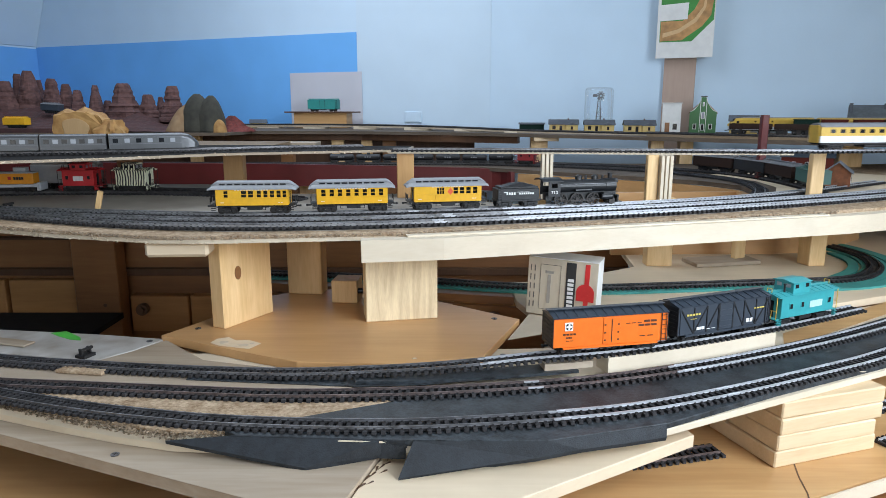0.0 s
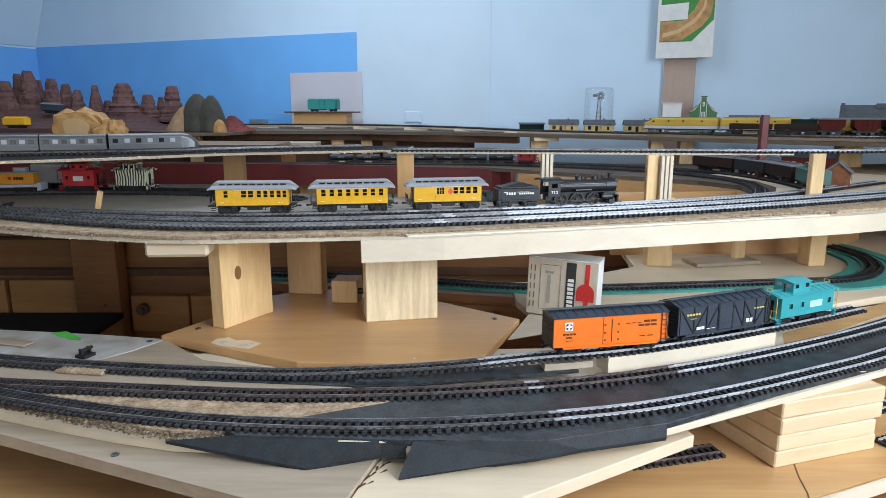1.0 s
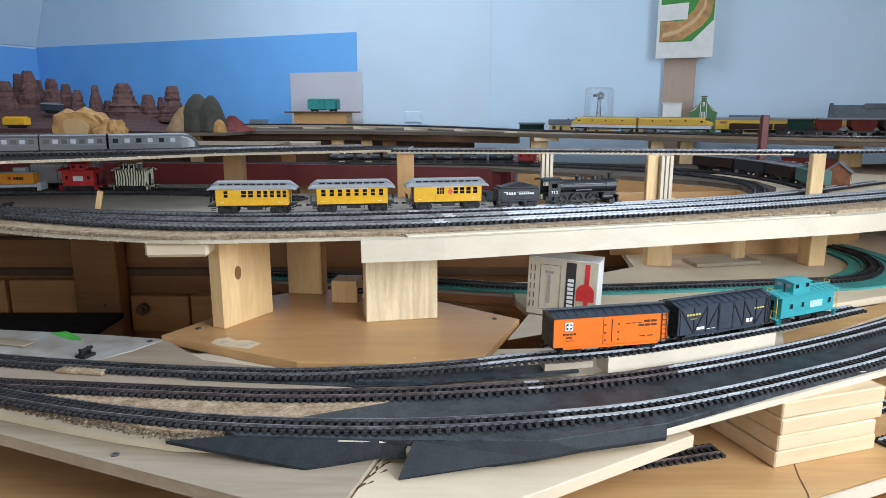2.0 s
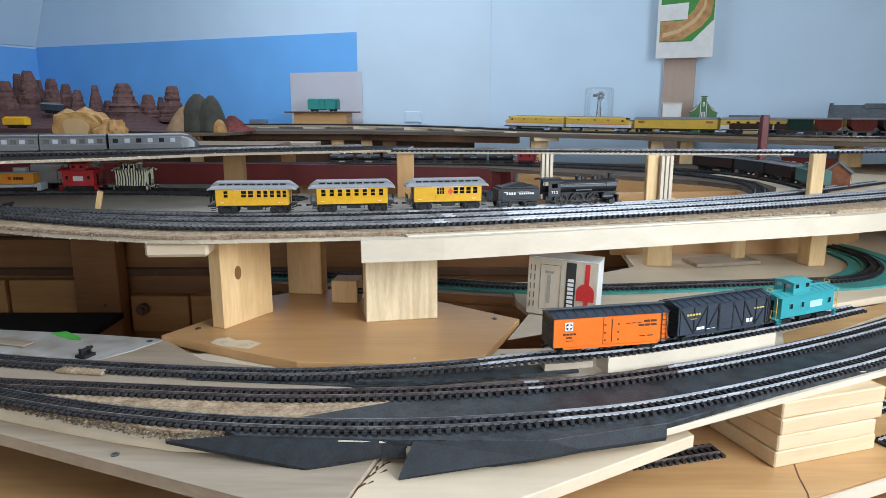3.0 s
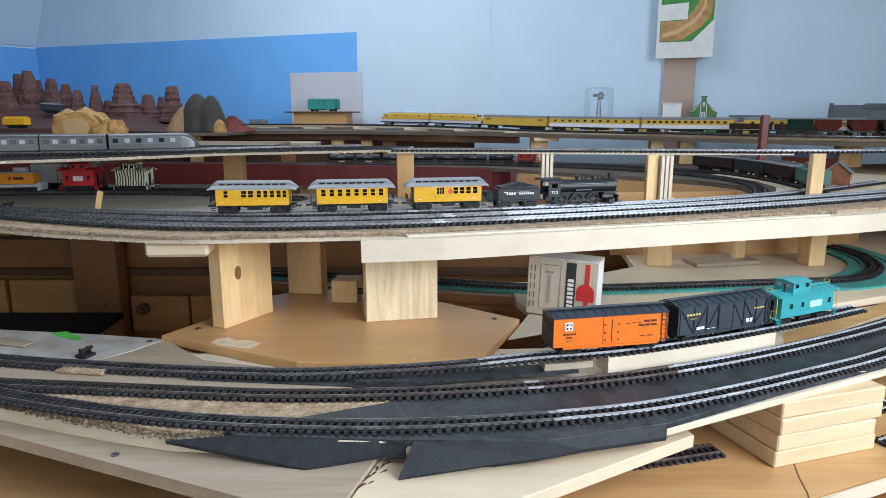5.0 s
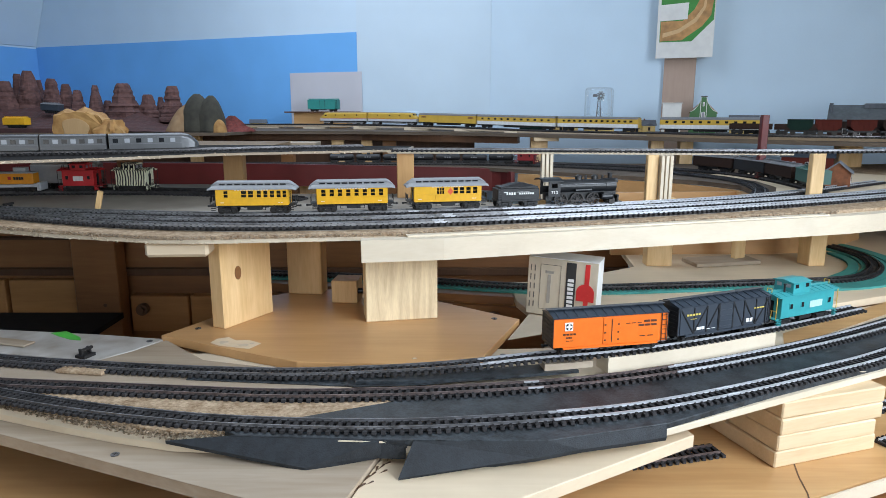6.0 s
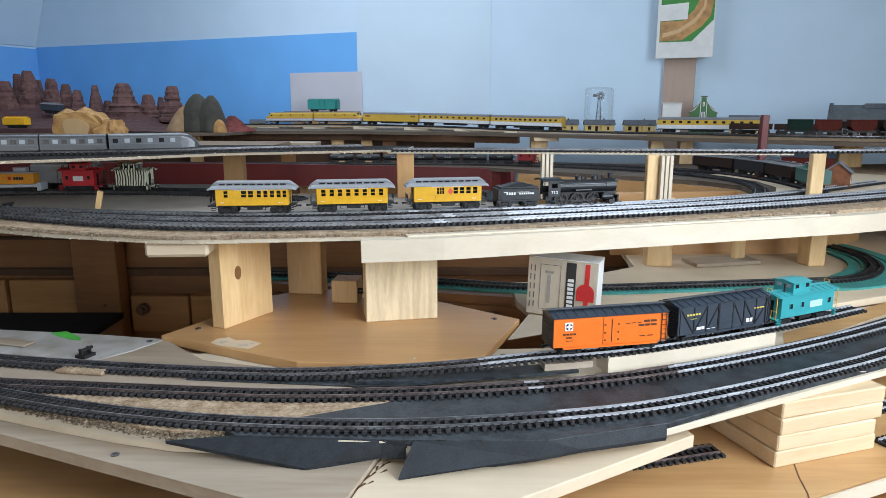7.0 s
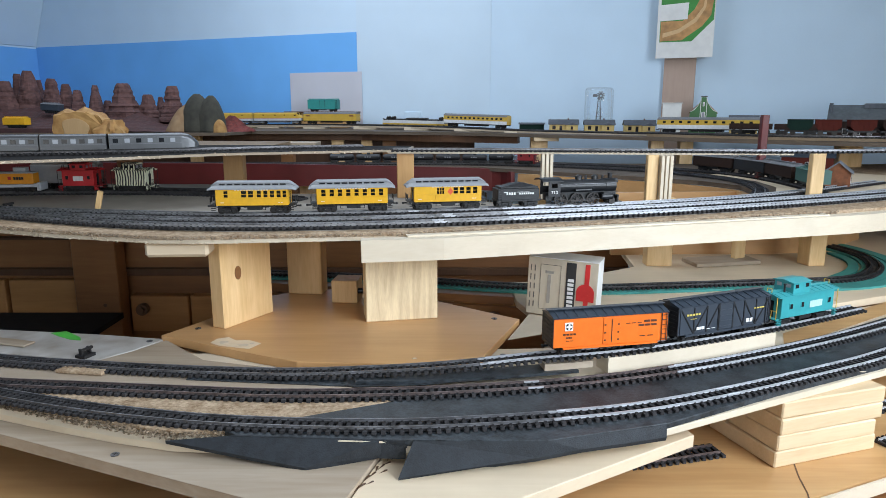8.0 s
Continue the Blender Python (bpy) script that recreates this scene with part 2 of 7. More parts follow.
def track(name, label, pts, z, rail_mat=NICKEL, pieces=False, spacing=0.0088, tie_w=0.0043, joiners=(), bright_from=None):
    """Model track along plan points: two rails on plastic ties; z is the underside of the ties. pts may carry their own
    height.
    Last argument: the plan's x where brighter nickel rails take over, past a joiner."""
    t = thing(name, label, "railway track")
    P = [Vector((p[0], p[1], p[2] if len(p) > 2 else z)) for p in pts]
    line = smooth_line(P, spacing)
    cut = len(line) - 1 if bright_from is None else min(i for i, p in enumerate(line) if p.x > bright_from)
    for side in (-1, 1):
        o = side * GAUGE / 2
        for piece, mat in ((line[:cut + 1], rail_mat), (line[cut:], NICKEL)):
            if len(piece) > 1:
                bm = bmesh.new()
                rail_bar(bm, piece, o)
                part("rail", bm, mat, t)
    src = None
    bm_all = bmesh.new()
    for i, p in enumerate(line):
        d = line[min(i + 1, len(line) - 1)] - line[max(i - 1, 0)]
        m = Matrix.Translation(p) @ Matrix.Rotation(math.atan2(d.y, d.x), 4, "Z")
        if pieces and i < 300:
            if src is None:
                bm = bmesh.new()
                box(bm, -tie_w / 2, tie_w / 2, -0.0152, 0.0152, 0, 0.0032)
                for y in (-GAUGE / 2 - 0.0017, -GAUGE / 2 + 0.0017, GAUGE / 2 - 0.0017, GAUGE / 2 + 0.0017):
                    box(bm, -0.0011, 0.0011, y - 0.0008, y + 0.0008, 0.0032, 0.0042)
                src = part("tie", bm, TIE_BLACK, t)
                src.matrix_basis = m
            else:
                again("tie", src, t, m)
        else:
            v = box(bm_all, -tie_w / 2, tie_w / 2, -0.0152, 0.0152, 0, 0.0032)
            bmesh.ops.transform(bm_all, matrix=m, verts=v)
    if bm_all.verts:
        tagged(part("ties", bm_all, TIE_BLACK, t), kind="stuff")
    else:
        bm_all.free()
    # bonding strips between the ties on both sides
    bm = bmesh.new()
    for o in (-GAUGE / 2, GAUGE / 2):
        ribbon(bm, line, o - 0.0016, o + 0.0016, 0.0006, 0.0022)
    part("tie_web", bm, TIE_BLACK, t)
    for i in [int(s * (len(line) - 2)) for s in joiners] + ([] if bright_from is None else [cut - 1]):
        for o in (-GAUGE / 2, GAUGE / 2):
            bm = bmesh.new()
            ribbon(bm, line[i:i + 3], o - 0.0016, o + 0.0016, 0.0035, 0.0056)
            part("rail_joiner", bm, NICKEL, t)
    return t


def along(pts, step=0.005):
    return smooth_line([Vector(p) for p in pts], step)


# ---- the room ----
def room_solid(name, bm, mat, label):
    return solid(name, bm, mat, label, kind="structure", m=ROOM)


solid("floor", box_bm(-0.3, ROOM_W + 0.3, -ROOM_D - 0.3, 0.3, -0.1, 0), FLOOR_WOOD, "brown boarded floor of the attic room", kind="structure", m=ROOM)
bm = bmesh.new()
for x0, x1, y0, y1 in ((-0.2, 1.5, -ROOM_D - 0.2, 0.2), (2.7, ROOM_W + 0.2, -ROOM_D - 0.2, 0.2), (1.5, 2.7, -0.5, 0.2), (1.5, 2.7, -ROOM_D - 0.2, -1.7)):
    box(bm, x0, x1, y0, y1, ROOM_H, ROOM_H + 0.1)
room_solid("ceiling", bm, PLASTER, "white plaster ceiling with an added roof window opening")
room_solid("wall_north", box_bm(-0.2, ROOM_W + 0.2, 0, 0.15, 0, ROOM_H), PAINT_WALL, "pale blue-white painted attic wall")
room_solid("wall_west", box_bm(-0.15, 0, -ROOM_D, -0.001, 0, 1.62), PAINT_WALL, "low painted attic side wall")


def slope(x0, z0, x1, z1, t):
    bm = bmesh.new()
    prof = [(x0, z0), (x1, z1), (x1 + t, z1), (x0 + t, z0)]
    a = [bm.verts.new((x, -ROOM_D, z)) for x, z in prof]
    b = [bm.verts.new((x, -0.002, z)) for x, z in prof]
    bm.faces.new(a)
    bm.faces.new(b[::-1])
    for i in range(4):
        bm.faces.new((a[i], b[i], b[(i + 1) % 4], a[(i + 1) % 4]))
    return bm


room_solid("wall_slope_west", slope(0.0, 1.622, 0.36, ROOM_H - 0.002, -0.1), PAINT_GREY, "sloping attic wall under the roof")


def wall_with_windows(name, label, w, openings, m):
    """A wall from 0 to w, 0.15 thick to the outside, with window openings (x0, x1, z0, z1)."""
    bm = bmesh.new()
    last = 0.0
    for x0, x1, z0, z1 in openings:
        box(bm, last, x0, 0, 0.15, 0, ROOM_H)
        box(bm, x0, x1, 0, 0.15, 0, z0)
        box(bm, x0, x1, 0, 0.15, z1, ROOM_H)
        last = x1
    box(bm, last, w, 0, 0.15, 0, ROOM_H)
    solid(name, bm, PAINT_DIM, label, kind="structure", m=m)


wall_with_windows("wall_east", "unseen side wall with a window, dimmed to cut fill light", ROOM_D, ((1.75, 2.95, 1.17, 2.27),), ROOM @ pose(ROOM_W, 0, 0, 0, 0, -90))
wall_with_windows("wall_south", "unseen wall with a wide window, dimmed to cut fill light", ROOM_W, ((ROOM_W - 4.46, ROOM_W - 2.94, 0.95, 2.25),), ROOM @ pose(ROOM_W, -ROOM_D, 0, 0, 0, 180))


# paint and boards on the back wall, in the room's own space: x along the wall, z up
def on_wall(name, x0, x1, z0, z1, mat, label, category="", kind="", t=0.004, y=0.0):
    return solid(name, box_bm(x0, x1, -t - y, -0.0005 - y, z0, z1), mat, label, category, kind=kind, m=ROOM)


on_wall("wall_paint_sky", 0.0, 2.005, 1.18, 1.618, PAINT_SKY, "sky-blue painted field on the back wall", kind="structure", t=0.003)
solid("wall_paint_sky", box_bm(0.0005, 0.003, -ROOM_D + 1, -0.004, 0.95, 1.61), PAINT_SKY, "sky-blue painted field on the side wall", kind="structure", m=ROOM)
on_wall("wall_panel", 2.006, 2.62, 0.0, 2.49, PAINT_GREY, "grey-white wall panel with a filled joint", kind="structure", t=0.002)

ROADBED_DARK = material("dark_roadbed", (0.022, 0.020, 0.019), 0.8, vary=0.35, scale=80, bump=0.3)
ROADBED_GREY = material("grey_roadbed", (0.035, 0.034, 0.034), 0.8, vary=0.25, scale=60)
SCREW_DARK = material("black_bolt_steel", (0.03, 0.03, 0.032), 0.4, 0.8)
# ---- benchwork: tables, decks and posts ----
def board(name, poly, z0, z1, mat, label, category="board", bevel=0.0008, kind=""):
    return solid(name, prism_bm(poly, z0, z1, bevel), mat, label, category, kind=kind)


def post(name, label, x, y, w, d, z0, z1, rz=0.0, mat=None, group="posts under the decks"):
    return solid(name, box_bm(-w / 2, w / 2, -d / 2, d / 2, 0, z1 - z0, bevel=0.0012), mat or PINE_Z, label, "post", group,
                 m=pose(x, y, z0, 0, 0, rz))


Z_BASE, Z_LEDGE, Z_FRONT, Z_PLATE, Z_LOW, Z_DECK, Z_SHELF, Z_TOP = 0.898, 0.970, 0.985, 0.997, 0.990, 1.137, 1.222, 1.2142

table = thing("layout_table", "varnished plywood table that carries the whole model railway", "table")
part("tabletop", prism_bm([(-1.5, 0.30), (-0.2, 0.38), (0.0, 0.47), (0.375, 0.638), (0.545, 0.712), (0.9, 0.88), (1.55, 1.25), (1.5, 1.95), (0.8, 2.1), (0.1, 1.06), (-0.95, 0.99), (-1.5, 1.2)], 0.880, Z_BASE, 0.001), PLY_BASE, table)
part("underboard", prism_bm([(-1.45, 0.30), (-0.1, 0.36), (0.56, 0.60), (1.55, 1.1), (1.4, 1.6), (0.2, 1.05), (-1.4, 0.92)], 0.838, 0.863, 0.001), BROWN_WOOD, table)
for x, y in ((-1.2, 0.5), (-0.2, 0.55), (0.6, 0.85), (1.3, 1.3), (-1.2, 1.1), (0.9, 1.8)):
    part("leg", box_bm(x - 0.03, x + 0.03, y - 0.03, y + 0.03, 0.0, 0.880, bevel=0.002), PINE_Z, table)
bm = bmesh.new()
ribbon(bm, along([(0.0, 0.468), (0.2, 0.557), (0.375, 0.636), (0.545, 0.710), (0.9, 0.878)], 0.01), -0.003, 0.0, 0.8805, 0.8972)
part("torn_edge", bm, PINE_PALE, table, "pale torn front edge of the tabletop")
bm = bmesh.new()
ribbon(bm, [Vector(p) for p in [[0.404, 0.713], [0.395, 0.685], [0.388, 0.654], [0.383, 0.64]]], -0.0008, 0.0008, Z_BASE - 0.001, Z_BASE + 0.0003)
part("crack", bm, DARK_WOOD, table)
# near-black colour that holds the shade of the void under the decks
RECESS_SHADE = material("recess_shade_black", (0.008, 0.008, 0.009), 0.9, vary=0.2)
cabinet = thing("back_cabinet", "low dark brown wooden cabinet wall under the decks", "cabinet")
part("panel", box_bm(-1.5, 0.42, 1.50, 1.52, 0.0, 1.08), BROWN_WOOD, cabinet)
part("rail", box_bm(-1.5, 0.42, 1.485, 1.50, 0.928, 0.944, bevel=0.001), DARK_WOOD, cabinet)
part("rail", box_bm(-1.5, 0.42, 1.485, 1.50, 1.010, 1.016, bevel=0.001), DARK_WOOD, cabinet)
CAB_TAN = wood("cabinet_tan", (0.48, 0.25, 0.09), (0.33, 0.15, 0.05), "x", 0.5, 11, 0.7)
for x0, x1 in ((-1.35, -0.985), (-0.975, -0.812), (-0.705, -0.575), (-0.570, -0.44), (-0.43, -0.16), (-0.1, 0.2)):
    dr = part("drawer_front", box_bm(x0, x1, 1.474, 1.4995, 0.80, 0.920 if x1 < -0.75 else 0.884, bevel=0.002), CAB_TAN, cabinet)
    if x0 not in (-0.705, -0.1):
        continue
    bm = bmesh.new()
    cyl(bm, ((x0 + x1) / 2 - 0.035, 1.466, 0.855), 0.013, 0.016, "y", 20)
    cyl(bm, ((x0 + x1) / 2 - 0.035, 1.456, 0.855), 0.007, 0.006, "y", 16)
    part("knob", bm, DARK_WOOD, dr, "dark turned wooden knob")
up = part("upright", box_bm(-0.809, -0.712, 1.44, 1.485, 0.0, 1.08, bevel=0.002), BROWN_WOOD, cabinet)
for x, z in ((-0.790, 0.842), (-0.740, 0.837), (-0.745, 0.872)):
    bm = bmesh.new()
    cyl(bm, (x, 1.4395, z), 0.004, 0.0012, "y", 12)
    part("screw_hole", bm, DARK_WOOD, up)
# black sheet added where only the dark recess shows
part("recess_shade_sheet", box_bm(-1.5, -0.706, 1.0, 1.438, 0.844, 0.856), RECESS_SHADE, cabinet)

# ledge boards along the table's front
board("ledge_board", [(-1.0, 0.868), (-0.457, 0.646), (-0.168, 0.528), (-0.14, 0.46), (-0.10, 0.44), (-0.093, 0.50), (-0.060, 0.609), (-0.06, 0.70), (-1.0, 0.98)], 0.957, Z_LEDGE, PLY_WORN, "worn pale plywood board along the front of the layout")
board("ledge_board", [(-0.0915, 0.50), (-0.09, 0.44), (0.262, 0.652), (0.258, 0.668), (0.12, 0.70), (-0.05, 0.70), (-0.0575, 0.609)], 0.952, 0.9655, PLY_PALE, "pale sawn plywood board with a rounded end")
for x, y in ((-0.6, 0.84), (-0.3, 0.74), (-0.13, 0.70), (0.06, 0.665)):
    solid("spacer_block", box_bm(-0.02, 0.02, -0.03, 0.03, Z_BASE, 0.957 if x < 0 else 0.952, bevel=0.001), PINE_X, "pine spacer block between table and ledge board", "block", "spacer blocks", m=pose(x, y, 0, 0, 0, 18))
board("front_board", [(-1.0, 0.80), (-0.474, 0.676), (-0.399, 0.649), (-0.33, 0.626), (-0.266, 0.609), (-0.2, 0.603), (-0.03, 0.592), (0.10, 0.592), (0.224, 0.626), (0.372, 0.700), (0.543, 0.783), (0.9, 0.96), (1.1, 1.2), (0.75, 1.08), (0.45, 0.955), (0.18, 0.86), (-0.39, 0.835), (-0.52, 0.91), (-1.0, 0.99)], 0.9775, Z_FRONT, PINE_PALE, "pale plywood board carrying the front tracks")
board("underlay_board", [(-1.0, 0.80), (-0.474, 0.676), (-0.399, 0.649), (-0.33, 0.626), (-0.266, 0.609), (-0.2, 0.603), (-0.03, 0.602), (0.10, 0.615), (0.20, 0.70), (0.0, 0.80), (-0.6, 0.93), (-1.0, 0.99)], 0.9704, 0.9774, PLY_PALE, "plywood underlay beneath the front board")
board("chipboard_sheet", [(-1.0, 0.79), (-0.472, 0.679), (-0.40, 0.652), (-0.328, 0.630), (-0.264, 0.612), (-0.214, 0.614), (-0.132, 0.646), (-0.055, 0.68), (-0.1, 0.70), (-0.25, 0.708), (-0.38, 0.722), (-0.55, 0.745), (-1.0, 0.85)], 0.9854, 0.9912, CHIPBOARD, "rough broken-edged chipboard sheet under the tracks")
board("packing_board", [(-0.40, 0.832), (-0.375, 0.876), (-0.30, 0.80), (-0.19, 0.77), (-0.10, 0.715), (-0.26, 0.712), (-0.38, 0.726), (-0.55, 0.749), (-1.0, 0.855), (-1.0, 0.90), (-0.43, 0.797)], 0.9854, 0.9910, PLY_WORN, "thin plywood packing under the siding")
board("white_board", [(-0.629, 0.919), (-0.474, 0.897), (-0.378, 0.879), (-0.403, 0.834), (-0.433, 0.799), (-1.0, 0.903), (-1.0, 0.97)], 0.9854, 0.9910, material("white_coated_board", (0.47, 0.46, 0.44), 0.55, vary=0.3, scale=26, bump=0.1, second=(0.25, 0.20, 0.15)), "white coated board with paint stains and bare patches")
solid("paint_stain", prism_bm([(-0.548, 0.903), (-0.53, 0.911), (-0.497, 0.885), (-0.49, 0.873), (-0.505, 0.875), (-0.53, 0.89)], 0.9911, 0.9914), material("green_paint", (0.1, 0.55, 0.08), 0.4, vary=0.2), "bright green paint smear on white board", "paint stain")
# brown sheet laid on the board in place of the table below the gap
board("brown_sheet", [(0.4554, 0.8589), (0.4834, 0.9190), (0.6010, 0.9932), (0.7321, 1.0793), (0.6881, 1.0105)], 0.98505, 0.9856, PLY_BASE, "brown sheet standing in for the lower table behind the front tracks", "sheet", 0.0)
rnd_fleck = random.Random(9)
FOAMS = [
    ([(-0.214, 0.613), (-0.13, 0.646), (-0.05, 0.678), (-0.10, 0.703), (0.0, 0.712), (0.10, 0.728), (0.20, 0.752), (0.36, 0.812), (0.55, 0.905), (0.9, 1.12), (0.9, 0.97), (0.540, 0.785), (0.370, 0.7035), (0.225, 0.6265), (0.10, 0.5910), (-0.03, 0.5910), (-0.2, 0.6020)], 0.9855, 0.9916, "black foam roadbed sheet under two front tracks"),
    ([(-0.297, 0.736), (-0.295, 0.766), (-0.18, 0.756), (-0.08, 0.757), (0.02, 0.768), (0.13, 0.775), (0.09, 0.748), (-0.02, 0.722), (-0.10, 0.716)], 0.9912, 0.9926, "thin black foam strip beneath the rear front track"),
]
for poly, z0, z1, lab in FOAMS:
    board("foam_sheet", poly, z0, z1, FOAM_BLACK, lab, "foam sheet", 0.0006)
board("bare_patch", [(-0.2903, 0.8357), (-0.2486, 0.8231), (-0.2383, 0.8443), (-0.2583, 0.8575), (-0.2742, 0.8553), (-0.2881, 0.8688), (-0.3018, 0.8620), (-0.3056, 0.8465)], Z_PLATE + 0.0001, Z_PLATE + 0.0003, PLY_PALE, "bare pale patch where the varnish flaked off the plate", "worn patch", 0.0)
FLECK = material("pale_glue_fleck", (0.60, 0.50, 0.38), 0.5, vary=0.05)
for x, y, z, w in ((-0.035, 0.79, Z_PLATE + 0.0002, 0.004), (-0.2883, 0.8481, Z_PLATE + 0.0004, 0.0080), (-0.2600, 0.8373, Z_PLATE + 0.0004, 0.0090), (-0.2500, 0.8437, Z_PLATE + 0.0004, 0.0040), (0.50, 0.76, 0.9918, 0.005), (0.57, 0.90, 0.9918, 0.004)):
    k = rnd_fleck.uniform(0.4, 0.8)
    solid("paint_fleck", prism_bm([(x + w * math.cos(a) * rnd_fleck.uniform(0.6, 1), y + w * k * math.sin(a) * rnd_fleck.uniform(0.6, 1)) for a in [i * 0.7 for i in range(9)]], z, z + 0.0003), FLECK, "small pale fleck of dried glue", "paint fleck", "paint flecks")
stick = thing("paint_stick", "flat beige stirring stick with a red end", "stick", pose(-0.60, 0.868, 0.9913, 0, 0, -16))
part("blade", box_bm(-0.015, 0.055, -0.010, 0.010, 0, 0.0025, bevel=0.001), PLY_WORN, stick)
part("red_end", box_bm(-0.045, -0.0151, -0.009, 0.009, 0, 0.0028, bevel=0.001), material("stick_red", (0.35, 0.03, 0.03), 0.5), stick)
solid("wood_chip", prism_bm([(-0.46, 0.757), (-0.40, 0.748), (-0.398, 0.758), (-0.452, 0.770)], 0.9911, 0.996, 0.001), CHIPBOARD, "broken splinter of chipboard beside the track", "wood chip")

FOAM_DULL = material("dull_black_foam", (0.018, 0.022, 0.027), 0.7, vary=0.35, scale=260, bump=0.25, bump_scale=700)
# dark saw scuffs on the pale ledge board along the joint
bm = bmesh.new()
for x0, y0, x1, y1 in ((-0.0791, 0.5442, -0.0765, 0.5552), (-0.0768, 0.5497, -0.0708, 0.5590), (-0.0722, 0.5628, -0.0681, 0.5725), (-0.0687, 0.5686, -0.0634, 0.5784), (-0.0632, 0.5764, -0.0623, 0.5886), (-0.0617, 0.5825, -0.0562, 0.5928), (-0.0582, 0.5907, -0.0511, 0.5970), (-0.0544, 0.5970, -0.0521, 0.6100), (-0.0504, 0.6013, -0.0442, 0.6078), (-0.0466, 0.6100, -0.0440, 0.6212), (-0.0695, 0.5571, -0.0640, 0.5628), (-0.0590, 0.5764, -0.0532, 0.5825), (-0.0493, 0.6167, -0.0404, 0.6190)):
    d = (Vector((x1, y1)) - Vector((x0, y0))).normalized() * 0.0013
    prism(bm, [(x0, y0), (x1 + d.y, y1 - d.x), (x1 + d.x, y1 + d.y), (x1 - d.y, y1 + d.x)], 0.9656, 0.9658)
solid("scuff_marks", bm, DARK_WOOD, "dark saw scuffs on the pale ledge board", "scuff marks", kind="stuff")
gap = [(-0.0997, 0.5925), (-0.0877, 0.5993), (-0.0755, 0.6015), (-0.0627, 0.5981), (-0.0535, 0.5914), (-0.0770, 0.5908)]
solid("wood_sliver", prism_bm(gap, 0.9885, 0.9905), PINE_PALE, "pale sliver of board showing between the foam pieces", "wood chip")
# foam offcuts that lean from the track bed down to the ledge
def leaning_foam(label, corners, mat):
    bm = bmesh.new()
    top = [bm.verts.new(c) for c in corners]
    low = [bm.verts.new((x, y + 0.001, z - 0.004)) for x, y, z in corners]
    bm.faces.new(top)
    bm.faces.new(low[::-1])
    for k in range(len(top)):
        j = (k + 1) % len(top)
        bm.faces.new((top[k], low[k], low[j], top[j]))
    bmesh.ops.triangulate(bm, faces=[f for f in bm.faces if len(f.verts) > 4])
    bmesh.ops.recalc_face_normals(bm, faces=bm.faces)
    solid("foam_offcut", bm, mat, label, "foam offcut", "foam offcuts")


bm = bmesh.new()
ribbon(bm, along([(-0.205, 0.6024), (-0.18, 0.6004), (-0.028, 0.5912)], 0.01), 0.0, -0.0012, 0.9722, 0.9914)
solid("foam_edge", bm, FOAM_DULL, "black foam edge beneath the track bed", "foam strip")
leaning_foam("black foam offcut with a pointed end", [(-0.2679, 0.6021, 0.9855), (-0.1278, 0.5736, 0.9725), (-0.0481, 0.5948, 0.9770), (-0.034, 0.5895, 0.9880), (-0.060, 0.5913, 0.9913), (-0.100, 0.5950, 0.9913), (-0.200, 0.6015, 0.9913)], FOAM_DULL)
leaning_foam("black foam offcut cut off at a slant", [(-0.028, 0.5900, 0.9913), (-0.0408, 0.5637, 0.9680), (0.0402, 0.5877, 0.9680), (0.0887, 0.5850, 0.9765), (0.1318, 0.5940, 0.9805), (0.1800, 0.6075, 0.9800), (0.2220, 0.6205, 0.9795), (0.2225, 0.6240, 0.9913), (0.1000, 0.5900, 0.9913)], FOAM_DULL)

# stacked offcuts that prop the front board
for i, (dx, dy, w, rot) in enumerate(((0.0, 0.0, 0.150, 18.0), (0.002, 0.001, 0.144, 17.4), (0.0035, 0.0, 0.152, 18.4), (0.004, 0.002, 0.152, 17.8))):
    solid("offcut_board", box_bm(0, w, 0, 0.11, 0.0, 0.0196, bevel=0.0016), PINE_X, "planed pine offcut in a stack of four under the board", "board", "stacked offcuts",
          m=pose(0.376 + dx, 0.703 + dy, Z_BASE + 0.0198 * i, 0, 0, rot))

# varnished plate with its two wide posts
board("base_plate", [(-0.3824, 0.8763), (-0.349, 0.935), (-0.29, 1.069), (-0.242, 1.104), (-0.12, 1.13), (0.112, 0.949), (0.050, 0.797), (-0.06, 0.772), (-0.1782, 0.7802), (-0.2285, 0.8014), (-0.2957, 0.8341), (-0.3411, 0.8581)], 0.9856, Z_PLATE, PLY_ORANGE, "orange varnished plywood plate, chipped at one edge")
post("wide_post", "knotty pine plank standing as a post", -0.2905, 0.9495, 0.096, 0.024, Z_PLATE, 1.1262, 60.5)
post("wide_post", "short sawn block with coarse streaked face under the fascia", -0.0635, 0.965, 0.104, 0.045, Z_PLATE, 1.1025, 11.5, END_GRAIN)
post("wide_post", "pine post further back under the deck", -0.226, 1.10, 0.058, 0.03, Z_PLATE, 1.1262, -8)
post("plank_post", "grey pine post on the lower deck", 0.43, 1.33, 0.05, 0.03, Z_LOW, 1.1262, 0)
post("plank_post", "square pine post on the lower deck", 0.742, 1.335, 0.036, 0.036, Z_LOW, 1.1262, 10)
post("plank_post", "thin grey board post on the lower deck", 0.605, 1.36, 0.03, 0.012, Z_LOW, 1.1262, 30)
solid("wood_block", box_bm(-0.019, 0.022, -0.02, 0.02, 0, 0.036, bevel=0.001), PINE_Z, "small pine block with a bolt through it", "block", m=pose(-0.155, 1.052, Z_PLATE, 0, 0, -6))
bm = bmesh.new()
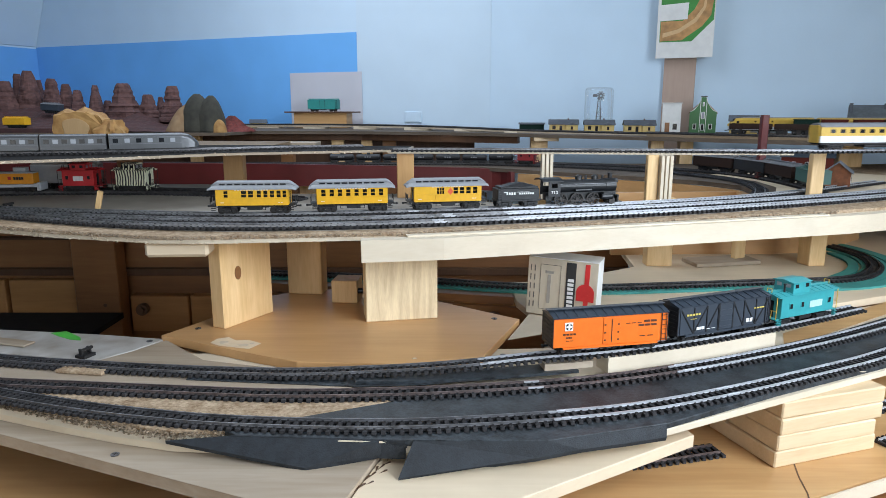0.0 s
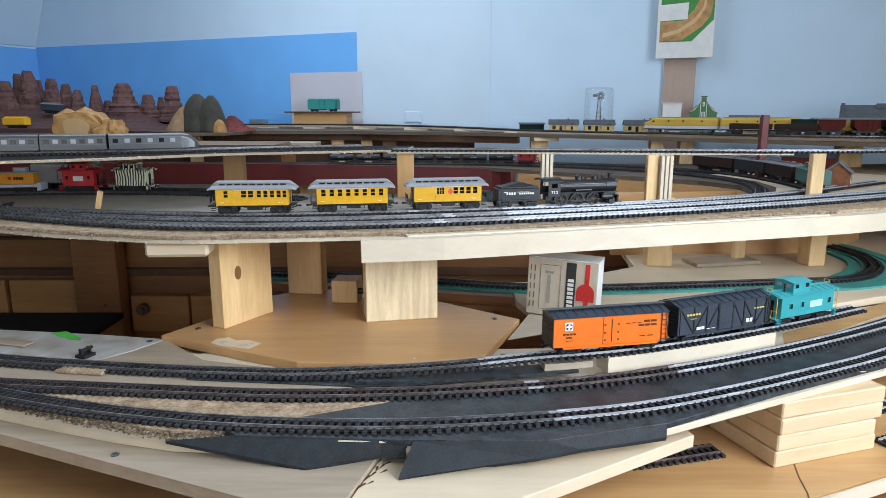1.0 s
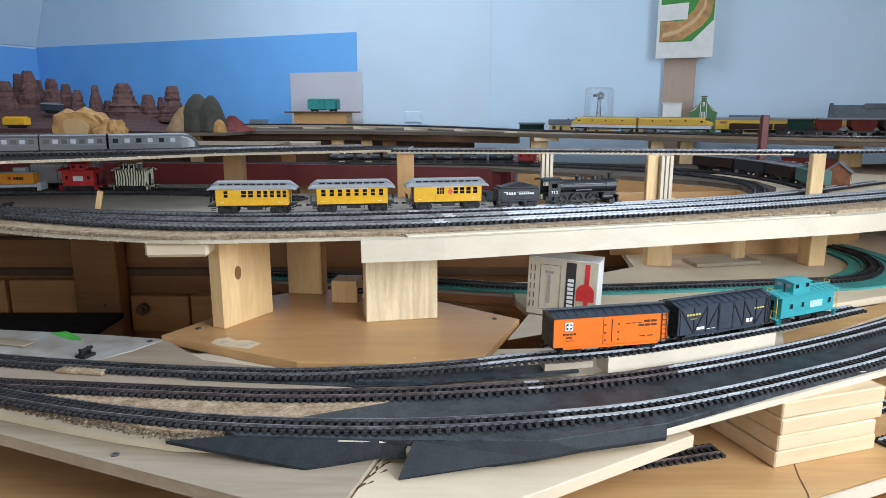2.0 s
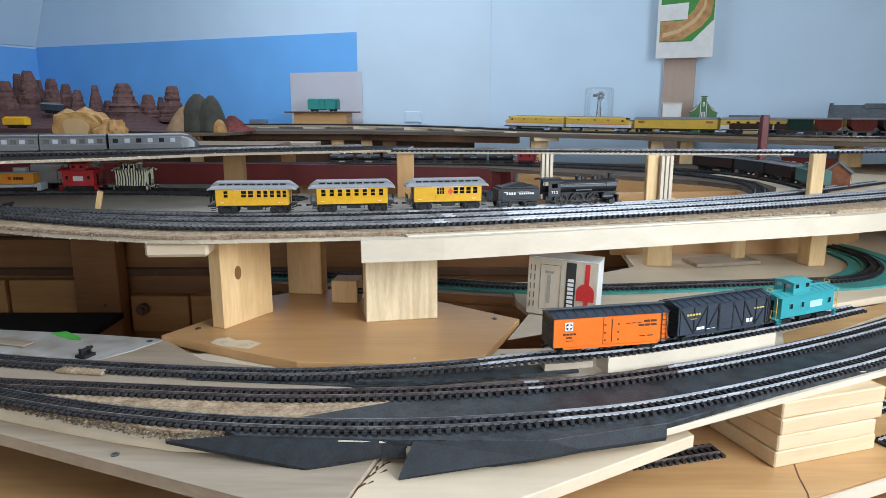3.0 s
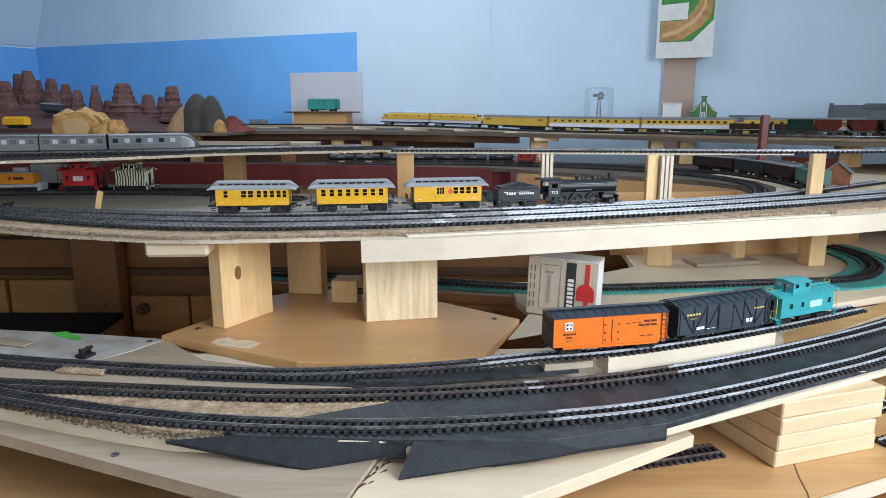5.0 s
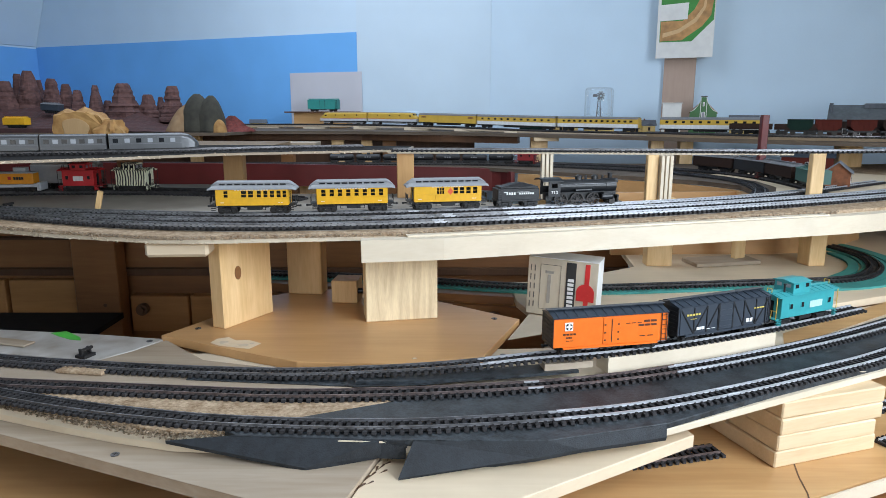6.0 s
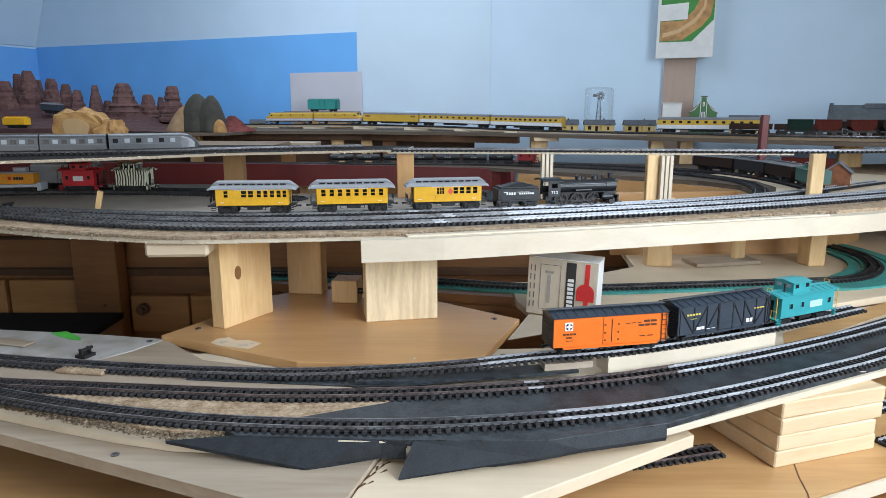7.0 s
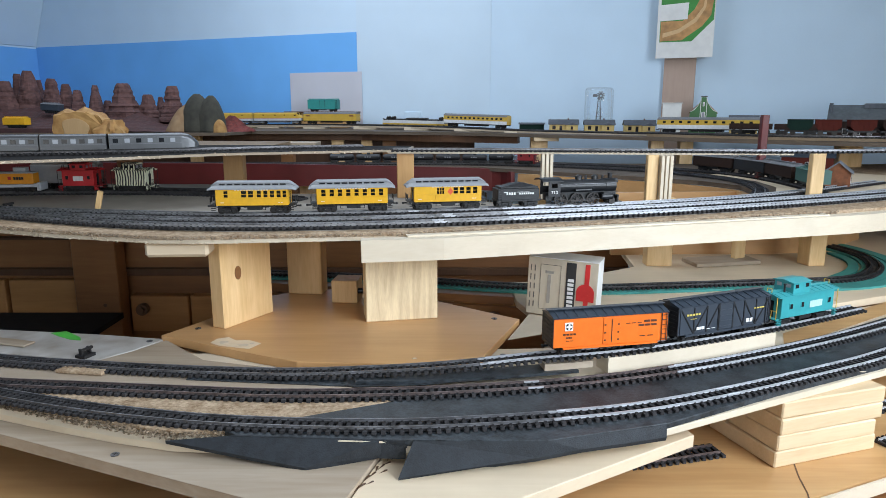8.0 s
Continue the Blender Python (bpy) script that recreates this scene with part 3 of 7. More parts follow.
cyl(bm, (-0.125, 1.04, Z_PLATE + 0.018), 0.0045, 0.022, "x", 14)
cyl(bm, (-0.114, 1.04, Z_PLATE + 0.018), 0.0075, 0.006, "x", 6)
solid("bolt", bm, SCREW_DARK, "black bolt with nut in a pine block", "bolt")

# main deck
DECK = [(-1.2, 1.2), (-0.8, 1.02), (-0.622, 0.938), (-0.522, 0.902), (-0.368, 0.861), (-0.30, 0.862), (-0.211, 0.872), (-0.064, 0.890), (0.051, 0.915), (0.217, 0.962), (0.35, 0.997), (0.636, 1.082), (0.9, 1.185), (1.3, 1.38), (1.3, 2.0), (0.98, 1.95), (0.78, 1.50), (0.70, 1.36), (0.60, 1.27), (0.47, 1.205), (0.25, 1.15), (0.10, 1.16), (0.0, 1.30), (-0.36, 1.30), (-0.42, 1.46), (-1.2, 1.5)]
board("main_deck", DECK, Z_DECK - 0.0052, Z_DECK, CHIPBOARD, "chipboard deck with a rough crumbling front edge", "deck")
board("deck_sheet", [(-1.15, 1.20), (-0.8, 1.055), (-0.622, 0.975), (-0.45, 0.915), (-0.288, 0.890), (-0.14, 0.900), (0.013, 0.928), (0.22, 0.983), (0.463, 1.064), (0.791, 1.20), (1.1, 1.36), (1.1, 1.60), (0.79, 1.48), (0.71, 1.35), (0.60, 1.262), (0.47, 1.197), (0.25, 1.142), (0.10, 1.15), (0.0, 1.29), (-0.36, 1.29), (-0.42, 1.45), (-1.15, 1.49)], Z_DECK + 0.0001, Z_DECK + 0.0007, material("grey_card_sheet", (0.31, 0.275, 0.23), 0.8, vary=0.12, scale=25), "grey-beige card sheet on the chipboard deck", "sheet", 0.0)
board("deck_underlayer", [(x, y + 0.001) if y < 1.2 else (x, y - 0.01) for x, y in DECK], Z_DECK - 0.0107, Z_DECK - 0.0054, PINE_PALE, "pale plywood layer glued beneath the chipboard deck", "board")
bm = bmesh.new()
L = [Vector(p) for p in ((-0.108, 0.872), (-0.003, 0.889), (0.216, 0.952), (0.45, 1.022), (0.642, 1.078), (0.9, 1.18))]
ribbon(bm, L, -0.001, -0.018, Z_DECK - 0.034, Z_DECK - 0.0048)
solid("fascia_beam", bm, PINE_PALE, "long pale planed pine beam along the deck's front", "beam")
bm = bmesh.new()
ribbon(bm, [p for p in along([(-0.05, 0.888), (0.217, 0.958), (0.45, 1.024), (0.62, 1.074)], 0.02)], -0.002, -0.014, Z_DECK - 0.0046, Z_DECK - 0.0022)
solid("edge_strip", bm, PINE_PALE, "thin white strip along the top of the fascia", "strip")
solid("offcut_block", box_bm(-0.055, 0.027, -0.02, 0.02, 0, 0.02, bevel=0.004), PLY_PALE, "rounded plywood offcut hanging under the deck's corner", "block", m=pose(-0.338, 0.892, Z_DECK - 0.0307, 0, 0, 4))

board("loop_board", [(0.118, 1.09), (0.118, 1.19), (-0.10, 1.25), (-0.34, 1.275), (-0.34, 1.19)], Z_LOW - 0.014, Z_LOW, BROWN_WOOD, "brown stained board carrying the lower loop")
apron = thing("loop_apron", "brown varnished board with a dark round knob", "board")
bm = bmesh.new()
ribbon(bm, [Vector(p) for p in ((-0.345, 1.188), (0.118, 1.088), (0.17, 1.078))], 0.0, -0.012, 0.875, Z_LOW - 0.0142)
part("board", bm, BROWN_WOOD, apron)
bm = bmesh.new()
cyl(bm, (0.084, 1.078, 0.955), 0.013, 0.010, "y", 22)
cyl(bm, (0.084, 1.072, 0.955), 0.007, 0.008, "y", 18)
part("knob", bm, DARK_WOOD, apron)
# lower deck behind, with its brown inner fascias
board("lower_deck", [(0.17, 0.875), (0.44, 0.97), (0.72, 1.09), (1.1, 1.25), (1.35, 1.6), (1.2, 1.9), (0.42, 1.72), (0.38, 1.31), (0.20, 1.19), (0.12, 1.19), (0.12, 1.07)], Z_LOW - 0.012, Z_LOW, PLY_PALE, "pale plywood lower deck behind the front tracks", "deck")
for x, y in ((0.3, 1.05), (0.7, 1.2), (1.1, 1.5), (0.5, 1.6), (-0.25, 1.23), (0.0, 1.19), (0.6, 1.4), (0.95, 1.3)):
    solid("spacer_block", box_bm(-0.02, 0.02, -0.02, 0.02, 0.80 if y > 1.15 and x < 0.2 else Z_BASE, Z_LOW - 0.012, bevel=0.001), PINE_X, "pine spacer block carrying the lower deck", "block", "spacer blocks", m=pose(x, y, 0))
bm = bmesh.new()
ribbon(bm, along([(0.36, 1.42), (0.55, 1.43), (0.8, 1.45), (1.0, 1.6)], 0.03), 0, 0.012, Z_LOW, 1.124)
solid("inner_fascia", bm, PLY_ORANGE, "brown varnished board closing the lower deck behind", "board")
board("loose_board", [(0.50, 1.30), (0.64, 1.33), (0.63, 1.39), (0.49, 1.36)], Z_LOW + 0.0005, Z_LOW + 0.008, PLY_WORN, "loose pale plywood piece on the lower deck")

# rear deck ring with maroon and orange fascias
REAR = [(-1.3, 1.93), (0.10, 1.90), (0.28, 1.76), (0.46, 1.64), (0.58, 1.54), (0.635, 1.44), (0.62, 1.33), (0.55, 1.245)]
board("rear_deck", REAR + [(0.60, 1.272), (0.70, 1.362), (0.78, 1.502), (0.98, 1.952), (0.93, 1.99), (0.5, 2.02), (0.3, 2.05), (-0.1, 2.06), (-1.3, 2.06)], Z_DECK - 0.010, Z_DECK - 0.0005, DECK_BROWN, "plywood rear deck ring of the layout", "deck")
bm = bmesh.new()
ribbon(bm, along([(-1.3, 1.925, 0.022), (-0.5, 1.908, 0.019), (0.10, 1.895, 0.008), (0.20, 1.82, 0.002)], 0.03), -0.001, -0.012, 1.066, 1.1265)
solid("fascia_board", bm, MAROON, "maroon painted board along the rear deck", "board")
bm = bmesh.new()
ribbon(bm, along([(0.205, 1.815), (0.28, 1.755), (0.46, 1.635), (0.575, 1.535), (0.63, 1.44), (0.615, 1.335)], 0.02), 0, -0.010, 1.085, 1.1265)
solid("fascia_board", bm, PLY_ORANGE, "curved orange plywood fascia of the rear deck", "board")
for x, y in ((-1.0, 2.0), (-0.4, 2.0), (0.0, 2.0), (0.45, 1.95), (0.85, 1.75), (0.6, 1.75), (1.1, 1.6)):
    post("support_post", "plain wooden leg under the rear deck", x, y, 0.04, 0.04, Z_LOW if x > 0.5 else 0.0, Z_DECK - 0.0101 if y > 1.7 else 1.117, mat=PINE_Z)
post("plank_post", "pair of pine planks under the rear deck", 0.55, 1.62, 0.03, 0.02, Z_LOW, Z_DECK - 0.0101, 0)

board("pale_sheet", [(0.64, 1.66), (0.70, 1.52), (0.69, 1.40), (0.64, 1.30), (0.80, 1.27), (1.05, 1.42), (1.10, 1.62), (0.95, 1.80), (0.80, 1.74)], Z_DECK + 0.0008, Z_DECK + 0.0011, PLY_PALE, "pale plywood sheet beneath the freight cars on the curve", "sheet", 0.0)
# posts and boards of the middle shelf
for x, y, w, d, lab, mm in ((-0.069, 1.25, 0.031, 0.03, "square pine post under the thin shelf board", PINE_AMBER), (0.689, 1.255, 0.025, 0.014, "square pale pine post on the deck", PINE_Z), (0.366, 1.192, 0.020, 0.012, "pine post behind glued pale strips", PINE_Z), (-0.434, 1.42, 0.040, 0.03, "pine post under the streamliner's shelf", PINE_AMBER), (-0.62, 1.35, 0.04, 0.03, "brown pine post under the streamliner's shelf", BROWN_WOOD)):
    post("shelf_post", lab, x, y, w, d, (Z_DECK if y < 1.3 or x < -0.3 else Z_DECK), Z_SHELF - 0.0038 if x > -0.2 else Z_SHELF - 0.0047, 3, mm)
for x, y, k in ((0.388, 1.185, 3), (0.186, 1.222, 3)):
    st3 = thing("strip_post", "post of three thin pale strips under the shelf", "post", pose(x, y, Z_DECK + 0.0008), "posts under the decks")
    for i in range(k):
        part("strip", box_bm(-0.010 + 0.0075 * i, -0.0045 + 0.0075 * i, -0.008, 0.008, 0, Z_SHELF - 0.0038 - Z_DECK - 0.0008, bevel=0.0004), PINE_PALE, st3)
board("shelf_board", [(-1.1, 0.78), (-0.658, 1.012), (-0.523, 1.081), (-0.378, 1.19), (-0.19, 1.252), (-0.069, 1.29), (-0.06, 1.40), (-0.35, 1.45), (-1.1, 1.42)], Z_SHELF - 0.0045, Z_SHELF - 0.0003, PLY_WORN, "thin splintered plywood shelf carrying the silver train", "shelf")
board("shelf_sheet", [(-1.08, 0.795), (-0.658, 1.016), (-0.523, 1.086), (-0.379, 1.194), (-0.19, 1.256), (-0.072, 1.294), (-0.064, 1.39), (-0.35, 1.44), (-1.08, 1.41)], Z_SHELF - 0.0002, Z_SHELF + 0.0003, ROADBED_DARK, "dark stained sheet on the silver train shelf", "sheet", 0.0)
board("shelf_board", [(-0.10, 1.228), (0.167, 1.217), (0.40, 1.196), (0.606, 1.179), (0.612, 1.210), (0.40, 1.228), (-0.09, 1.257)], Z_SHELF - 0.0036, Z_SHELF - 0.0005, PINE_PALE, "long thin pale shelf strip with track on it", "shelf")

# top level
TOP = [(1.9, 1.30), (1.6, 1.42), (1.40, 1.60), (1.03, 1.70), (0.80, 1.86), (0.60, 2.01), (0.42, 2.14), (0.264, 2.25), (0.02, 2.40), (-0.31, 2.50), (-0.70, 2.52), (-0.745, 2.34), (-1.7, 2.30), (-2.0, 3.6), (-0.8, 3.16), (0.3, 2.68), (1.25, 2.28), (1.75, 2.05)]
board("top_deck", TOP, Z_TOP - 0.010, Z_TOP, DECK_BROWN, "thin plywood deck of the highest level", "deck")
for x, y in ((-1.2, 2.28), (-0.50, 2.21)):
    post("shelf_post", "brown post under the low shelf board", x, y, 0.04, 0.03, 0.0, 1.1758, -6, BROWN_WOOD)
board("under_shelf", [(-1.9, 2.30), (-0.40, 2.15), (-0.40, 2.25), (-1.9, 2.40)], 1.176, 1.190, PLY_WORN, "worn grey-white shelf board beneath the top deck", "shelf")
# dark panel added here so the space under the deck reads as shade
solid("backing_board", box_bm(-1.9, 0.12, 0, 0.012, 0.0, 1.2038), DARK_WOOD, "added dark panel standing in for shade under the top deck", "board", m=pose(0, 2.61, 0))
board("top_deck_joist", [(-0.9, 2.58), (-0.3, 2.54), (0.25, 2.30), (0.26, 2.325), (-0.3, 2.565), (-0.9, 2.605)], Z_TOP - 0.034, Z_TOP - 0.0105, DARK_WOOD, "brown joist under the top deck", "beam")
for x, y, w, d, mm in ((0.318, 2.28, 0.056, 0.03, PINE_Z), (0.640, 2.06, 0.039, 0.03, PINE_Z), (0.728, 2.06, 0.039, 0.03, PINE_Z), (-0.285, 2.57, 0.040, 0.02, PINE_Z), (-0.395, 2.58, 0.046, 0.02, PINE_Z), (-0.20, 2.56, 0.05, 0.02, BROWN_WOOD), (1.126, 1.90, 0.065, 0.03, PINE_Z), (-0.9, 2.50, 0.04, 0.03, PINE_Z)):
    post("top_post", "pine post carrying the top deck", x, y, w, d, 0.0 if y > 2.0 else Z_DECK, Z_TOP - 0.0102, 0, mm)
solid("cross_block", box_bm(-0.04, 0.04, -0.015, 0.015, 0, 0.012, bevel=0.001), PINE_X, "small pine block beneath the top deck", "block", m=pose(0.335, 2.235, Z_TOP - 0.0225))
post("dark_pole", "dark brown round pole beside the tracks", 0.727, 1.56, 0.0155, 0.0155, Z_DECK, 1.283, 0, MAROON)

# ---- tracks ----
T1 = [(-0.9623, 0.856), (-0.7091, 0.7668), (-0.5926, 0.7253), (-0.4822, 0.6888), (-0.3718, 0.6544), (-0.2755, 0.6331), (-0.2158, 0.624), (-0.1297, 0.6169), (-0.0466, 0.6159), (0.03748, 0.623), (0.1236, 0.6362), (0.2148, 0.6574), (0.3191, 0.6969), (0.4396, 0.7516), (0.5561, 0.8104), (0.7597, 0.937)]
T2 = [(-0.9623, 0.8003), (-0.6281, 0.7375), (-0.5014, 0.7192), (-0.4001, 0.7091), (-0.3009, 0.699), (-0.1742, 0.6888), (-0.05166, 0.6929), (0.04052, 0.703), (0.1388, 0.7192), (0.2411, 0.7466), (0.3596, 0.7912), (0.4964, 0.855), (0.6281, 0.9259), (0.8104, 1.038)]
T3 = [(-0.9135, 0.8729, 0.9920), (-0.5481, 0.7937, 0.9920), (-0.4314, 0.7734, 0.9922), (-0.3238, 0.7572, 0.9928), (-0.1868, 0.743, 0.9945), (-0.0883, 0.744, 0.9970), (0.01008, 0.7469, 1.0020), (0.1113, 0.7603, 1.0080), (0.2142, 0.7768, 1.0110), (0.3335, 0.8203, 1.0110), (0.473, 0.8826, 1.0110), (0.6036, 0.9499, 1.0110)]
# added dark strips that carry the shade in the gaps between ties
for pts in (T1[:8], T2[:7]):
    bm = bmesh.new()
    ribbon(bm, along(pts, 0.02), -0.0125, 0.0125, 0.99125, 0.99165)
    solid("roadbed_strip", bm, ROADBED_DARK, "thin dark strip added for shade between the front ties", "roadbed")
# front rails change stock at joiners; brighter right halves also carry window sheen
track("front_track", "black-tied track with dull and bright rails on black foam", T1, 0.9918, RAIL_DULL, True, joiners=(0.72,), bright_from=0.115)
track("front_track", "black-tied track with brownish rails on black foam", T2, 0.9918, RUSTY, True, joiners=(0.58,), bright_from=0.275)
track("siding_track", "black-tied siding with bright rails on a wooden riser", T3, 0.992, RAIL_DULL, True, bright_from=0.045)
bm = bmesh.new()
ribbon(bm, along([(0.190, 0.769), (0.3335, 0.8203), (0.449, 0.872)], 0.02), -0.015, 0.011, 0.9917, 1.0108)
solid("riser_strip", bm, PINE_PALE, "pale sawn pine riser strip under the siding", "riser")
bm = bmesh.new()
ribbon(bm, along([(-0.10, 0.7345), (0.01, 0.741), (0.111, 0.758), (0.165, 0.770)], 0.02), -0.014, 0.014, 0.9928, 0.9962)
solid("riser_wedge", bm, FOAM_BLACK, "black foam wedge lifting the siding", "riser")
bm = bmesh.new()
ribbon(bm, along([(0.118, 0.761), (0.14, 0.7645), (0.178, 0.7735)], 0.02), -0.010, 0.012, 0.9964, 1.0045)
solid("riser_strip", bm, PLY_WORN, "worn plywood packing piece under the siding", "riser")
DA = [(-1.0, 1.16), (-0.80, 1.075), (-0.649, 1.002), (-0.449, 0.927), (-0.288, 0.904), (-0.14, 0.914), (0.013, 0.942), (0.22, 0.997), (0.463, 1.078), (0.791, 1.215), (1.1, 1.38)]
DB = [(-1.0, 1.14), (-0.67, 1.030), (-0.476, 0.976), (-0.307, 0.953), (-0.149, 0.962), (0.013, 0.992), (0.233, 1.052), (0.49, 1.140), (0.833, 1.285), (1.1, 1.43)]
DC = [(-1.0, 1.13), (-0.6, 1.045), (-0.343, 1.006), (-0.218, 1.013), (-0.076, 1.034), (0.062, 1.060), (0.28, 1.112), (0.50, 1.192), (0.70, 1.30), (0.95, 1.47)]
for pts, lab in ((DA, "outer deck track with bright rails and black ties"), (DB, "middle deck track with bright rails and black ties"), (DC, "deck track on which the steam train stands")):
    rb = bmesh.new()
    ribbon(rb, along(pts, 0.02), -0.0100, 0.0100, Z_DECK + 0.0008, Z_DECK + 0.0022)
    solid("cork_roadbed", rb, ROADBED_GREY, "dark grey roadbed strip under a deck track", "roadbed")
    # deck rails turn nickel to the right: the window's sheen put into colour
    track("deck_track", lab, pts, Z_DECK + 0.0024, DECK_RAIL, True, joiners=(0.47, 0.68), bright_from=0.10)
LR = [(-1.15, 1.24), (-0.9, 1.265), (-0.72, 1.285), (-0.56, 1.285), (-0.42, 1.26), (-0.25, 1.20)]
track("yard_track", "yard track with dark ties behind the deck tracks", LR, Z_DECK + 0.0008, STEEL_DARK)
track("yard_track", "second dark yard track", [(x, y + 0.05) for x, y in LR[:-1]], Z_DECK + 0.0008, STEEL_DARK)
track("rear_track", "dark track round the rear deck", [(-1.2, 1.99), (-0.219, 1.969), (0.10, 1.955), (0.335, 1.87), (0.52, 1.75), (0.615, 1.62), (0.655, 1.50), (0.635, 1.36), (0.58, 1.24)], Z_DECK + 0.0008, STEEL_DARK)
track("rear_track", "inner dark track of the rear deck", [(-0.1, 2.03), (0.12, 2.01), (0.36, 1.955), (0.53, 1.86), (0.649, 1.747), (0.69, 1.69), (0.7235, 1.6031), (0.736, 1.49), (0.735, 1.39), (0.722, 1.30), (0.69, 1.20)], Z_DECK + 0.0008, STEEL_DARK)
TL = [(-0.325, 1.235), (-0.1, 1.195), (0.12, 1.14), (0.27, 1.13), (0.41, 1.145), (0.569, 1.165), (0.731, 1.189), (0.818, 1.253), (0.866, 1.34), (0.875, 1.434), (0.84, 1.53), (0.7, 1.62)]
bm = bmesh.new()
ribbon(bm, along([(x, y) for x, y in TL], 0.02), -0.026, 0.022, Z_LOW + 0.0002, Z_LOW + 0.004)
ribbon(bm, along([(0.50, 1.155), (0.731, 1.19), (0.822, 1.253), (0.872, 1.34), (0.882, 1.434), (0.85, 1.53), (0.7, 1.63)], 0.02), -0.05, -0.0255, Z_LOW + 0.0002, Z_LOW + 0.004)
ribbon(bm, along([(0.731, 1.18), (0.812, 1.253), (0.86, 1.34), (0.868, 1.434)], 0.02), 0.0215, 0.040, Z_LOW + 0.0002, Z_LOW + 0.004)
solid("teal_roadbed", bm, TEAL_BASE, "teal painted roadbed under the lower loop", "roadbed")
track("lower_loop_track", "dark track on teal roadbed along the lower deck", TL, Z_LOW + 0.0042, STEEL_DARK, True)
track("table_track", "loose piece of track lying on the table", [(0.10, 0.705), (0.205, 0.712), (0.33, 0.742)], Z_BASE + 0.0004, RUSTY, True)
track("table_track", "bright track on the table beside the stacked offcuts", [(0.535, 0.755), (0.63, 0.80), (0.78, 0.88)], Z_BASE + 0.0004, NICKEL, True)
track("table_track", "bright track on the table further back", [(0.56, 0.85), (0.64, 0.878), (0.78, 0.95)], Z_BASE + 0.0004, NICKEL, True)
SL = [(-1.05, 1.06), (-0.85, 1.085), (-0.652, 1.135), (-0.56, 1.165), (-0.431, 1.225), (-0.30, 1.29), (-0.15, 1.34)]
track("shelf_track", "dark track on the streamliner's shelf", SL, Z_SHELF + 0.0004, STEEL_DARK, True)
track("shelf_track", "bright track on the thin shelf strip", [(-0.09, 1.237), (0.167, 1.227), (0.40, 1.207), (0.606, 1.190), (0.80, 1.205), (1.1, 1.26), (1.5, 1.38), (1.9, 1.56)], Z_SHELF - 0.0003, RAIL_DULL, True)
TOPLINE = [(1.72, 1.48), (1.68, 1.62), (1.55, 1.76), (1.35, 1.815), (1.118, 1.80), (0.95, 1.876), (0.81, 1.986), (0.651, 2.107), (0.471, 2.235), (0.264, 2.365), (0.094, 2.492), (-0.094, 2.612), (-0.30, 2.720), (-0.517, 2.815), (-0.722, 2.880), (-0.958, 2.932), (-1.235, 2.977), (-1.69, 3.03)]
TOPZ = [0.004, 0.004, 0.004, 0.004, 0.004, 0.004, 0.003, 0.002, 0.0022, 0.004, 0.008, 0.011, 0.0123, 0.0117, 0.0104, 0.008, 0.006, 0.005]
TOP3 = [(x, y, Z_TOP + 0.002 + z) for (x, y), z in zip(TOPLINE, TOPZ)]
track("top_track", "dark main track of the top level", TOP3, 0, STEEL_DARK)
bm = bmesh.new()
ribbon(bm, [Vector((p.x, p.y, p.z)) for p in smooth_line([Vector(p) for p in TOP3], 0.02)], -0.022, 0.022, -0.0060, -0.0002)
solid("roadbed_strip", bm, PLY_WORN, "pale plywood roadbed lifted on shims", "roadbed")
track("top_siding", "dark siding of the top level", [(1.62, 1.48), (1.40, 1.70), (1.22, 1.735), (1.04, 1.765), (0.88, 1.850), (0.74, 1.955), (0.61, 2.075)], Z_TOP + 0.008, STEEL_DARK)
bm = bmesh.new()
ribbon(bm, along([(1.62, 1.48), (1.40, 1.70), (1.22, 1.735), (1.04, 1.765), (0.88, 1.850), (0.74, 1.955), (0.61, 2.075)], 0.02), -0.018, 0.018, Z_TOP + 0.0002, Z_TOP + 0.0078)
solid("roadbed_strip", bm, PLY_DARK, "dark plywood roadbed under the top siding", "roadbed")
for i in range(9):
    x, y, zz = TOP3[9 + i % 8]
    solid("shim", box_bm(-0.05, 0.05, -0.02, 0.02, 0, max(0.0015, zz - Z_TOP - 0.002), bevel=0.0004), PINE_PALE, "thin pale wooden shim under the roadbed", "shim", "shims", m=pose(x, y, Z_TOP + 0.0002, 0, 0, -30 + 3 * i))

# ---- rolling stock ----
def paint(name, c, rough=0.42, **k):
    return material(name, c, rough, vary=k.pop("vary", 0.08), scale=k.pop("scale", 120), bump=0.04, bump_scale=700, **k)


ORANGE = paint("orange_car_paint", (0.86, 0.17, 0.012))
BLACK = paint("black_car_paint", (0.012, 0.012, 0.014), 0.5)
GREY_BLUE = paint("slate_car_paint", (0.035, 0.045, 0.06), 0.45)
ROOF_BLUE = paint("dark_blue_roof", (0.03, 0.04, 0.055), 0.35)
TEAL = paint("teal_car_paint", (0.042, 0.32, 0.34), 0.4)
TEAL_BOX = paint("teal_boxcar_paint", (0.03, 0.27, 0.25), 0.5)
YELLOW = paint("coach_yellow", (0.75, 0.40, 0.012), 0.4)
YELLOW_S = paint("streamliner_yellow", (0.58, 0.37, 0.055), 0.45)
SILVER_ROOF = paint("silver_grey_roof", (0.29, 0.30, 0.315), 0.5)
GREY_ROOF = paint("grey_roof", (0.20, 0.205, 0.22), 0.5)
LOCO_BLACK = paint("loco_black", (0.014, 0.015, 0.017), 0.38)
TRUCK_BLACK = paint("truck_black", (0.012, 0.011, 0.011), 0.55)
